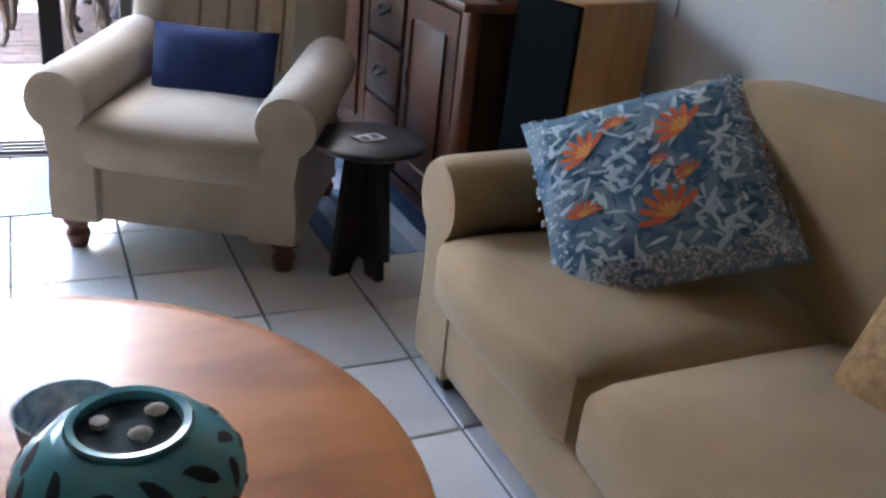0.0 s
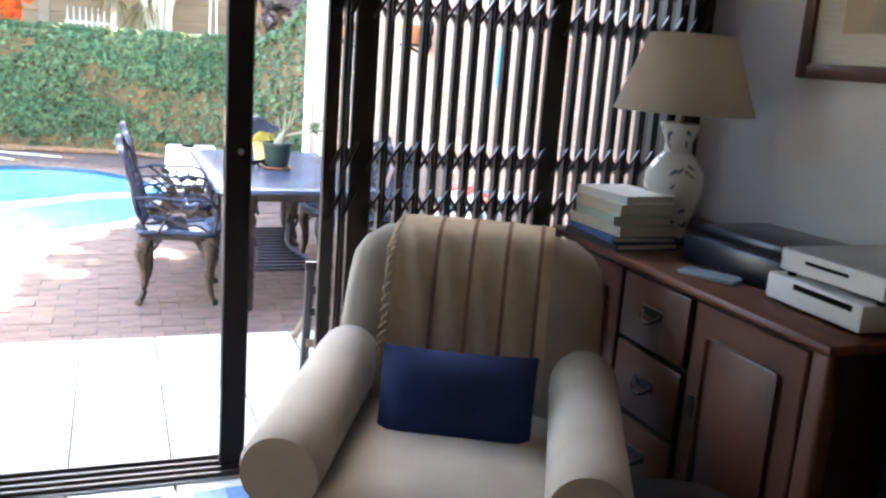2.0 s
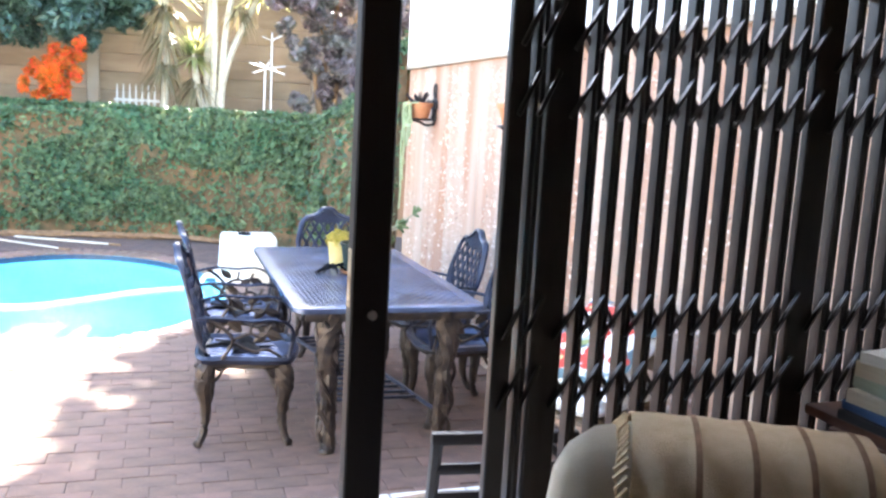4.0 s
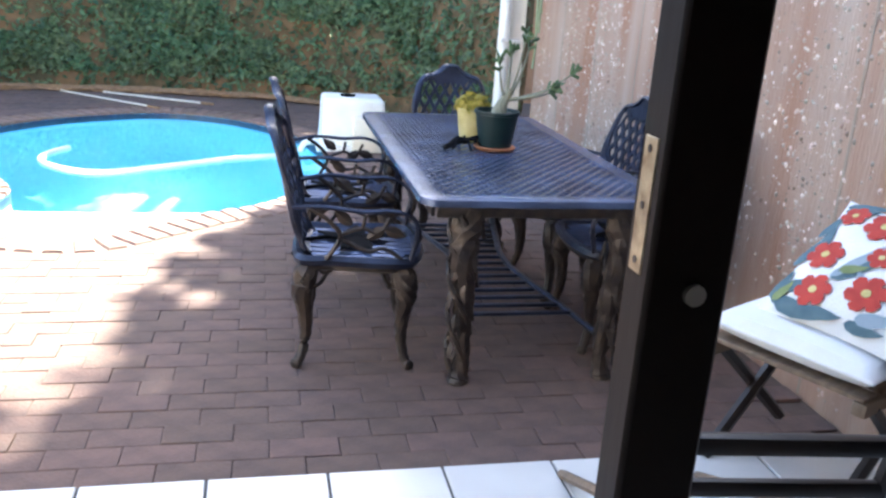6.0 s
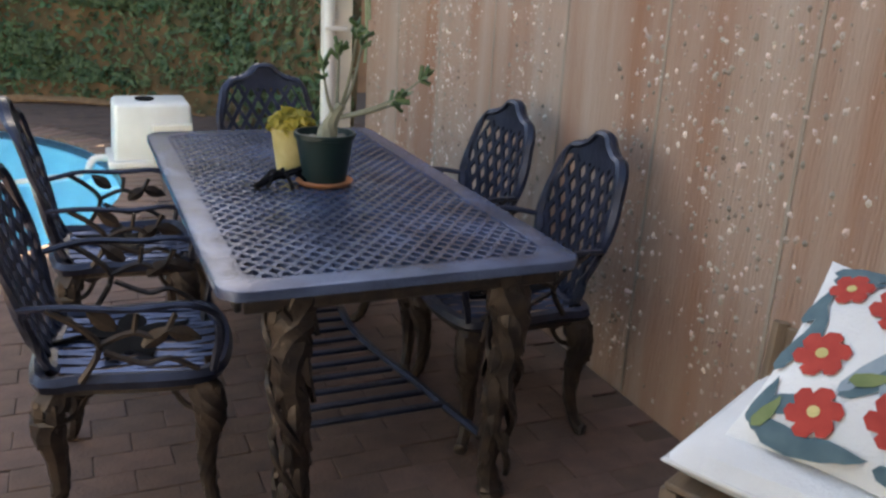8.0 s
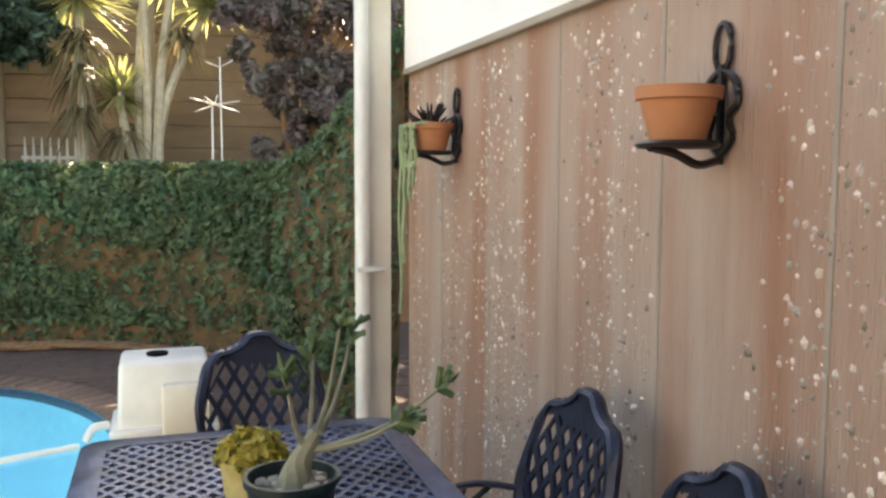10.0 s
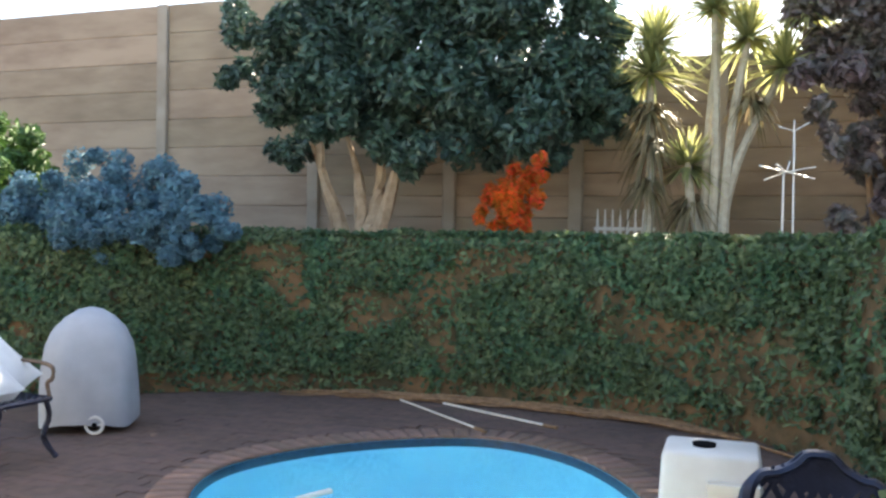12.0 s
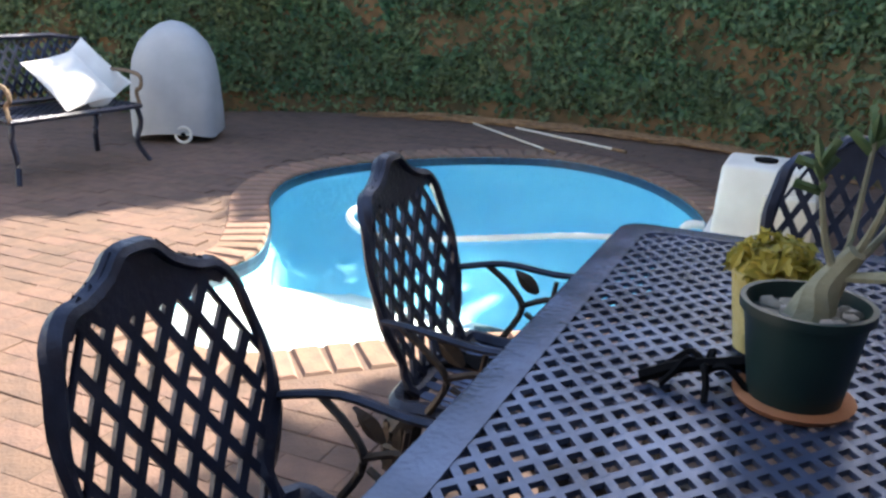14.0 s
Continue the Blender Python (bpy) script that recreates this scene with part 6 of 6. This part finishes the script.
pierced_pot()
M["smoke_glass"] = mat("smoked_glass", (0.62, 0.72, 0.76), (0.22, 0.36, 0.42), 45, 0.15, trans=0.35, ior=1.45)
gd = thing("glass_dish", pose(0.165, 1.0, 0.421), "round clear glass dish behind the candle pot", "dish")
part("bowl", lathe([(0, 0.006), (0.045, 0.006), (0.062, 0.07), (0.067, 0.10), (0.071, 0.10), (0.067, 0.068), (0.05, 0.0), (0, 0.0)], 30), "smoke_glass", gd)


def sideboard():
    sb = thing("sideboard", pose(0, 0, 0), "old red-brown wooden sideboard with doors and drawers", "sideboard")
    X0, X1, Y0, Y1 = 1.34, 1.87, 2.22, 3.47
    part("top", box(X0 - 0.035, X1 + 0.01, Y0 - 0.03, Y1 + 0.02, 0.858, 0.885, 0.008), "redwood", sb)
    part("carcass", box(X0 + 0.02, X1, Y0, Y1, 0.17, 0.858, 0.004, 1), "shaded_carcass", sb, "wooden side panel with its shade put into the colour")
    part("back_rail", box(X1 - 0.02, X1 + 0.005, Y0, Y1, 0.885, 0.93, 0.006), "redwood", sb)
    part("plinth_rail", box(X0 + 0.005, X1 - 0.03, Y0 + 0.03, Y1 - 0.03, 0.13, 0.172, 0.006), "redwood", sb)
    for x in (X0 + 0.03, X1 - 0.04):
        for y in (Y0 + 0.035, Y1 - 0.035):
            part("leg", box(x - 0.03, x + 0.03, y - 0.03, y + 0.03, 0, 0.172, 0.008), "redwood", sb)
    part("corner_post", box(X0, X0 + 0.05, Y0 - 0.003, Y0 + 0.055, 0.13, 0.858, 0.012, 3), "redwood", sb)
    cols = ((Y0 + 0.06, Y0 + 0.47, "door"), (Y0 + 0.49, Y0 + 0.82, "drawers"), (Y0 + 0.84, Y1 - 0.03, "door"))
    for a, b, kind in cols:
        if kind == "door":
            d = part("door", box(X0, X0 + 0.018, a, b, 0.19, 0.84, 0.004, 1), "redwood", sb)
            part("panel", box(X0 - 0.006, X0 + 0.002, a + 0.07, b - 0.07, 0.27, 0.76, 0.014, 2), "redwood", d)
            part("key_plate", box(X0 - 0.005, X0 + 0.001, b - 0.045, b - 0.025, 0.52, 0.58, 0.002, 1), "gate", d)
        else:
            for z0, z1 in ((0.19, 0.40), (0.415, 0.62), (0.635, 0.84)):
                d = part("drawer", box(X0 - 0.006, X0 + 0.018, a, b, z0, z1, 0.008, 2), "redwood", sb)
                kn = bmesh.new()
                ym = (a + b) / 2
                sweep(spline([(X0 - 0.008, ym - 0.04, (z0 + z1) / 2 + 0.01), (X0 - 0.028, ym - 0.03, (z0 + z1) / 2 - 0.008), (X0 - 0.032, ym, (z0 + z1) / 2 - 0.016), (X0 - 0.028, ym + 0.03, (z0 + z1) / 2 - 0.008), (X0 - 0.008, ym + 0.04, (z0 + z1) / 2 + 0.01)], 3), 0.005, 6, kn)
                box(X0 - 0.009, X0 - 0.004, ym - 0.05, ym + 0.05, (z0 + z1) / 2 - 0.004, (z0 + z1) / 2 + 0.026, 0.002, 1, kn)
                part("drawer_pull", kn, "gate", d, "dark metal drop handle")


sideboard()
SB = 0.885
spk = thing("loudspeaker", pose(1.51, 1.89, 0, 0, 0, 17), "tall wood-veneer loudspeaker with black cloth front", "loudspeaker")
part("cabinet", box(0.012, 0.34, 0, 0.24, 0.0, 0.944, 0.004, 1), "pine", spk)
part("grille", box(-0.008, 0.012, 0.004, 0.236, 0.01, 0.935, 0.004, 1), "black", spk, "black cloth grille")

stl = thing("side_table", pose(1.085, 2.31, 0, 0, 0, 12), "small round black-stained wooden stool table", "side table")
part("top", lathe([(0, 0.425), (0.165, 0.425), (0.180, 0.433), (0.180, 0.443), (0.170, 0.450), (0, 0.450)], 36), "darkwood", stl)
for a in (0, 90):
    pl_ = bmesh.new()
    for s in (-1, 1):
        v = [(s * 0.115, -0.014, 0.0), (s * 0.045, -0.014, 0.0), (s * 0.035, -0.014, 0.045), (0, -0.014, 0.06), (0, -0.014, 0.425), (s * 0.075, -0.014, 0.425)]
        fr_ = [pl_.verts.new(p) for p in v]
        bk_ = [pl_.verts.new((p[0], 0.014, p[2])) for p in v]
        pl_.faces.new(fr_)
        pl_.faces.new(bk_[::-1])
        for i in range(6):
            j = (i + 1) % 6
            pl_.faces.new((fr_[i], fr_[j], bk_[j], bk_[i]))
    bmesh.ops.recalc_face_normals(pl_, faces=pl_.faces)
    bmesh.ops.transform(pl_, matrix=pose(0, 0, 0, 0, 0, a + 4), verts=pl_.verts)
    part("plank_leg", pl_, "darkwood", stl)
co = thing("coaster", pose(1.085, 2.30, 0.451, 0, 0, 20), "small pale printed coaster on the stool table", "coaster")
part("card", box(-0.048, 0.048, -0.03, 0.03, 0, 0.004, 0.001, 1), "cotton", co)
part("mark", box(-0.03, -0.006, -0.016, 0.016, 0.004, 0.0048), "print_teal", co)
part("mark", box(0.008, 0.032, -0.016, 0.016, 0.004, 0.0048), "print_teal", co)


def books():
    z = SB
    spec = ((0.24, 0.30, 0.022, "book_dark", 3), (0.235, 0.29, 0.020, "book_blue", -2), (0.22, 0.28, 0.032, "book_cream", 4), (0.21, 0.27, 0.030, "book_green", -4), (0.205, 0.265, 0.036, "book_cream", 2), (0.20, 0.25, 0.026, "book_white", 8))
    for w, d, h, mt, rz in spec:
        bk = thing("book", pose(1.43, 3.235, z, 0, 0, rz), {"book_dark": "thin dark hardback book in the stack", "book_blue": "blue hardback book in the stack", "book_cream": "thick cream paper-covered book in the stack", "book_green": "pale green hardback book in the stack", "book_white": "white loose-leaf book on the stack"}[mt], "book", "stack of books on the sideboard")
        part("cover", box(-w / 2, w / 2, -d / 2, d / 2, 0, 0.004, 0.001, 1), mt, bk)
        part("cover", box(-w / 2, w / 2, -d / 2, d / 2, h - 0.004, h, 0.001, 1), mt, bk)
        part("spine", box(-w / 2, -w / 2 + 0.004, -d / 2, d / 2, 0.004, h - 0.004), mt, bk)
        part("page_block", box(-w / 2 + 0.0045, w / 2 - 0.006, -d / 2 + 0.006, d / 2 - 0.006, 0.0042, h - 0.0042), "paper", bk)
        z += h + 0.0005


for nm, c in (("book_dark", (0.03, 0.03, 0.035)), ("book_blue", (0.06, 0.13, 0.30)), ("book_cream", (0.58, 0.52, 0.40)), ("book_green", (0.40, 0.46, 0.36)), ("book_white", (0.70, 0.69, 0.66)), ("paper", (0.62, 0.57, 0.47))):
    M[nm] = mat(nm, c, tuple(v * 0.85 for v in c), 12, 0.7, stretch=(1, 1, 12))
books()


def lamp():
    lp = thing("table_lamp", pose(1.60, 3.22, SB), "blue-and-white porcelain vase lamp with cream shade", "lamp")
    part("plinth", lathe([(0, 0), (0.075, 0), (0.078, 0.012), (0.062, 0.022), (0, 0.022)], 24), "darkwood", lp)
    vase = part("vase", lathe([(0, 0.022), (0.055, 0.022), (0.058, 0.05), (0.082, 0.12), (0.098, 0.19), (0.095, 0.235), (0.07, 0.275), (0.046, 0.30), (0.045, 0.335), (0.055, 0.36), (0.066, 0.385), (0.068, 0.395), (0.05, 0.392), (0, 0.39)], 32), "porcelain", lp)
    fl_ = bmesh.new()
    rr = random.Random(12)
    def rad(z):
        return float(np.interp(z, [0.05, 0.12, 0.19, 0.235, 0.275, 0.30, 0.335, 0.36, 0.385], [0.058, 0.082, 0.098, 0.095, 0.07, 0.046, 0.045, 0.055, 0.066]))
    for _ in range(70):
        z, a = rr.uniform(0.06, 0.37), rr.uniform(0, 6.28)
        vs = []
        for x, y in petal(0, 0, rr.uniform(0, 6.28), rr.uniform(0.02, 0.045), rr.uniform(0.005, 0.010), 7):
            zz = min(max(z + y, 0.052), 0.383)
            vs.append(fl_.verts.new(((rad(zz) + 0.0015) * math.cos(a + x / 0.08), (rad(zz) + 0.0015) * math.sin(a + x / 0.08), zz)))
        fl_.faces.new(vs)
    part("painted_sprays", fl_, "print_grey_blue", vase, "blue painted flower sprays")
    part("stem", sweep([(0, 0, 0.39), (0, 0, 0.47)], 0.008, 8), "brass", lp)
    sh = lathe([(0.225, 0.43), (0.135, 0.675)], 40)
    bmesh.ops.solidify(sh, geom=sh.faces[:], thickness=0.003)
    part("shade", sh, "shade_cloth", lp, "cream cloth cone shade")
    part("finial", sweep([(0, 0, 0.47), (0, 0, 0.66)], 0.003, 6), "brass", lp)
    spd = bmesh.new()
    for a in (0, 120, 240):
        sweep([(0, 0, 0.655), (0.136 * math.cos(radians(a)), 0.136 * math.sin(radians(a)), 0.66)], 0.003, 5, spd)
    part("spider", spd, "brass", lp)


M["porcelain"] = mat("porcelain", (0.72, 0.71, 0.68), (0.64, 0.63, 0.61), 8, 0.15, coat=0.3)
M["print_grey_blue"] = mat("cobalt_painting", (0.10, 0.14, 0.24), (0.16, 0.19, 0.24), 30, 0.2)
M["shade_cloth"] = leaf_mat("lampshade_cloth", (0.60, 0.52, 0.40), (0.55, 0.47, 0.36), island=0.01, rough=0.9, through_light=0.35)
lamp()

M["grey_case"] = mat("grey_metal_case", (0.30, 0.29, 0.27), (0.25, 0.24, 0.23), 12, 0.45)
M["light_case"] = mat("pale_plastic_case", (0.52, 0.50, 0.47), (0.46, 0.44, 0.41), 12, 0.45)
pr = thing("media_recorder", pose(1.625, 2.385, SB, 0, 0, -2), "flat pale grey recorder box on the sideboard", "recorder")
part("case", box(-0.195, 0.20, -0.16, 0.16, 0.008, 0.075, 0.008, 2), "light_case", pr)
part("front_strip", box(-0.199, -0.194, -0.13, 0.06, 0.052, 0.066, 0.001, 1), "black", pr, "black display strip")
for x, y in ((-0.17, -0.13), (-0.17, 0.13), (0.17, -0.13), (0.17, 0.13)):
    part("foot", sweep([(x, y, 0), (x, y, 0.01)], 0.012, 8), "black", pr)
pr2 = thing("disc_player", pose(1.64, 2.375, SB + 0.083, 0, 0, 2), "flat grey disc player stacked on another box", "disc player")
part("case", box(-0.19, 0.19, -0.165, 0.155, 0.004, 0.062, 0.006, 2), "grey_case", pr2)
part("front", box(-0.194, -0.189, -0.16, 0.15, 0.008, 0.058, 0.001, 1), "light_case", pr2)
part("disc_slot", box(-0.1965, -0.1935, -0.06, 0.07, 0.035, 0.043), "black", pr2)
for x, y in ((-0.17, -0.14), (-0.17, 0.13), (0.17, -0.14), (0.17, 0.13)):
    part("foot", sweep([(x, y, -0.0085), (x, y, 0.005)], 0.012, 8), "black", pr2)
pj = thing("black_box_file", pose(1.66, 2.80, SB, 0, 0, 5), "low dark blue-black plastic box on the sideboard", "box")
part("body", box(-0.17, 0.17, -0.20, 0.18, 0, 0.085, 0.012, 2), "navy_plastic", pj)
part("lid", box(-0.12, 0.15, -0.18, 0.17, 0.085, 0.115, 0.012, 2), "navy_plastic", pj)
ph_ = thing("flat_case", pose(1.43, 2.76, SB, 0, 0, 24), "slim pale blue-grey case lying flat", "case")
part("shell", box(-0.04, 0.04, -0.085, 0.085, 0, 0.012, 0.004, 2), "print_grey", ph_)
rm = thing("remote_control", pose(1.52, 2.63, SB, 0, 0, 14), "slim black remote control on the sideboard", "remote")
part("shell", box(-0.022, 0.022, -0.08, 0.08, 0, 0.018, 0.006, 2), "black", rm)
cable = thing("cable_loop", pose(1.74, 2.17, SB), "loop of dark red cable behind the boxes", "cable")
part("cord", sweep(spline([(0.06, 0.05, 0.006), (0.0, 0.0, 0.05), (-0.02, -0.01, 0.085), (0.04, -0.02, 0.07), (0.07, 0.0, 0.01)], 5), 0.006, 6), "book_red", cable)

pic = thing("framed_picture", pose(WX - 0.002, 2.70, 1.72), "framed faded print in a dark wooden frame", "picture")
for nm, a in (("frame_side", (-0.03, 0, -0.345, -0.30, -0.27, 0.27)), ("frame_side", (-0.03, 0, 0.30, 0.345, -0.27, 0.27)), ("frame_side", (-0.03, 0, -0.30, 0.30, -0.27, -0.225)), ("frame_side", (-0.03, 0, -0.30, 0.30, 0.225, 0.27))):
    part(nm, box(*a, 0.008, 2), "redwood", pic)
part("mount", box(-0.014, -0.006, -0.30, 0.30, -0.225, 0.225), "paper", pic, "cream mount board")
part("print", box(-0.017, -0.0145, -0.19, 0.19, -0.135, 0.135), "print_faded", pic, "faded ochre print")
tagged(part("wall_trunking", box(WX - 0.012, WX - 0.001, 1.975, 1.99, 0.9, 2.5, 0.002, 1), "ceiling"), "thin white cable trunking up the wall", "trim", kind="structure")

# striped rug at the door
rug = thing("striped_rug", pose(0.2, 3.21, 0.0), "flat woven rug in pale blue and white stripes", "rug")
for i in range(30):
    x = -1.5 + i * 0.1
    bm_ = bmesh.new()
    xs = [x, x + 0.1]
    rows = []
    for q in range(9):
        y = -0.27 + 0.54 * q / 8
        z = 0.006 + 0.0015 * math.sin(7 * x + 5 * y)
        rows.append([bm_.verts.new((xx, y, z)) for xx in xs] + [bm_.verts.new((xx, y, 0.0)) for xx in xs[::-1]])
    for a, b in zip(rows, rows[1:]):
        for k in range(4):
            bm_.faces.new((a[k], a[(k + 1) % 4], b[(k + 1) % 4], b[k]))
    bm_.faces.new(rows[0])
    bm_.faces.new(rows[-1][::-1])
    bmesh.ops.recalc_face_normals(bm_, faces=bm_.faces)
    part("stripe", bm_, ("rug_blue", "rug_pale", "rug_mid")[i % 3], rug)


# flat blue striped sheet on the floor under the sideboard and the stool
floor_sheet = thing("blue_rug", pose(1.02, 2.38, 0.0), "flat blue striped sheet on the floor under the sideboard", "rug")
for i in range(11):
    wide = 0.075
    strip = box(i * wide, i * wide + wide, 0.0, 1.05, 0.0005, 0.0055, 0.0015, 1)
    part("stripe", strip, ("rug_blue", "rug_mid", "rug_blue", "rug_mid", "rug_pale")[i % 5], floor_sheet)


# ---- pieces of floors and paving, last ----
def tile_mesh(w, h, t, bev=0.003):
    me = bpy.data.meshes.new("tile")
    b = bmesh.new()
    lo = [b.verts.new((x * w / 2, y * h / 2, -t)) for x, y in ((-1, -1), (1, -1), (1, 1), (-1, 1))]
    md = [b.verts.new((x * w / 2, y * h / 2, -bev)) for x, y in ((-1, -1), (1, -1), (1, 1), (-1, 1))]
    hi = [b.verts.new((x * (w / 2 - bev), y * (h / 2 - bev), 0)) for x, y in ((-1, -1), (1, -1), (1, 1), (-1, 1))]
    for i in range(4):
        j = (i + 1) % 4
        b.faces.new((lo[i], lo[j], md[j], md[i]))
        b.faces.new((md[i], md[j], hi[j], hi[i]))
    b.faces.new(hi)
    b.to_mesh(me)
    b.free()
    return me


def pieces(name, me, material, places, parent):
    me.materials.append(M[material])
    for m in places:
        ob = new(name, me)
        ob.matrix_basis = m
        ob.parent = parent


def joined(name, w, h, t, places, material, parent, bev=0.003):
    """The same pieces, past those that can be picked apart, in one mesh."""
    verts, faces = [], []
    corners = ((-1, -1), (1, -1), (1, 1), (-1, 1))
    for m in places:
        base = len(verts)
        for k, z in ((0, -t), (0, -bev), (bev, 0)):
            verts += [tuple(m @ Vector((x * (w / 2 - k), y * (h / 2 - k), z))) for x, y in corners]
        for r in (0, 4):
            for i in range(4):
                j = (i + 1) % 4
                faces.append((base + r + i, base + r + j, base + r + 4 + j, base + r + 4 + i))
        faces.append((base + 8, base + 9, base + 10, base + 11))
    return soup(name, verts, faces, material, parent, kind="stuff")


rp = random.Random(77)
T = 0.331
near, rest = [], []
for i in range(-14, 4):
    for j in range(-14, 11):
        x, y = 1.04 - T / 2 + i * T + T, 1.75 + T / 2 + j * T
        if x - T / 2 < -3.6 or x + T / 2 > WX + 0.16 or y - T / 2 < -2.6 or y + T / 2 > 5.12:
            continue
        m = pose(x, y, rp.uniform(-0.0006, 0.0006), rp.uniform(-0.05, 0.05), rp.uniform(-0.05, 0.05), 0)
        (near if x > -1.1 and y > 0 else rest).append(m)
pieces("tile", tile_mesh(T - 0.008, T - 0.008, 0.008), "tile", near[:300], floor)
M["tile_rest"] = mat("floor_tile_far", (0.62, 0.60, 0.56), (0.54, 0.52, 0.49), 3, 0.25, island=0.06, big=1.5)
joined("tiles_beyond", T - 0.008, T - 0.008, 0.008, near[300:] + rest, "tile_rest", floor)

# brick paving of the yard, curving round the pool
paving = thing("paving", pose(0, 0, 0), "red-brown brick paving worn and stained by weather", "paving", kind="structure")
edge = grown(pool_line, 0.24)
near, rest = [], []
BW, BH = 0.222, 0.112
for j in range(0, 90):
    y = 5.14 + j * BH
    for i in range(-46, 12):
        x = i * BW + (BW / 2 if j % 2 else 0)
        if x < -8.5 or x > WX + 0.6 or y > 14.2 or (x > WX - 0.09 and y < 9.3):
            continue
        if inside(x, y, grown(pool_line, 0.30)):
            continue
        z = ZP + 0.004 * noise.noise((x * 1.5, y * 1.5, 0)) + rp.uniform(-0.0025, 0.0025)
        m = pose(x, y, z, rp.uniform(-0.5, 0.5), rp.uniform(-0.5, 0.5), rp.uniform(-0.8, 0.8))
        (near if -1.6 < x < 0.9 and y < 8.2 else rest).append(m)
near.sort(key=lambda m: m.translation.y)
pieces("brick", tile_mesh(BW - 0.002, BH - 0.002, 0.05, 0.0022), "paver", near[:300], paving)
joined("bricks_beyond", BW - 0.002, BH - 0.002, 0.05, near[300:] + rest, "paver_rest", paving, 0.0022)
bed = bmesh.new()
bed_in = [bed.verts.new((x, y, ZP - 0.008)) for x, y in grown(pool_line, 0.01)]
bed_out = [bed.verts.new((x, y, ZP - 0.008)) for x, y in grown(pool_line, 0.62)]
for i in range(len(bed_in)):
    q = (i + 1) % len(bed_in)
    bed.faces.new((bed_in[i], bed_out[i], bed_out[q], bed_in[q]))
bmesh.ops.recalc_face_normals(bed, faces=bed.faces)
part("mortar_bed", bed, "paver_rest", paving, "mortar bed round the pool", flat=True)
# the coping: bricks set on end round the water
cop = []
k = len(pool_line)
dist, last = 0.0, None
mid_line = grown(pool_line, 0.125)
dense = [(p.x, p.y) for p in spline([(x, y, 0) for x, y in mid_line], 12, closed=True)]
for q, (x, y) in enumerate(dense):
    if last is None or math.hypot(x - last[0], y - last[1]) >= 0.118:
        nx, ny = dense[(q + 1) % len(dense)]
        cop.append(pose(x, y, ZP + 0.004, rp.uniform(-0.6, 0.6), rp.uniform(-0.6, 0.6), math.degrees(math.atan2(ny - y, nx - x)) + 90))
        last = (x, y)
M["coping"] = mat("coping_brick", (0.25, 0.15, 0.105), (0.17, 0.108, 0.082), 12, 0.8, bump=0.4, bscale=70, vary=0.15, big=2.5)
coping = thing("pool_coping", pose(0, 0, 0), "red-brown brick coping round the pool edge", "coping", kind="structure")
pieces("brick", tile_mesh(0.245, 0.108, 0.07, 0.012), "coping", cop, coping)
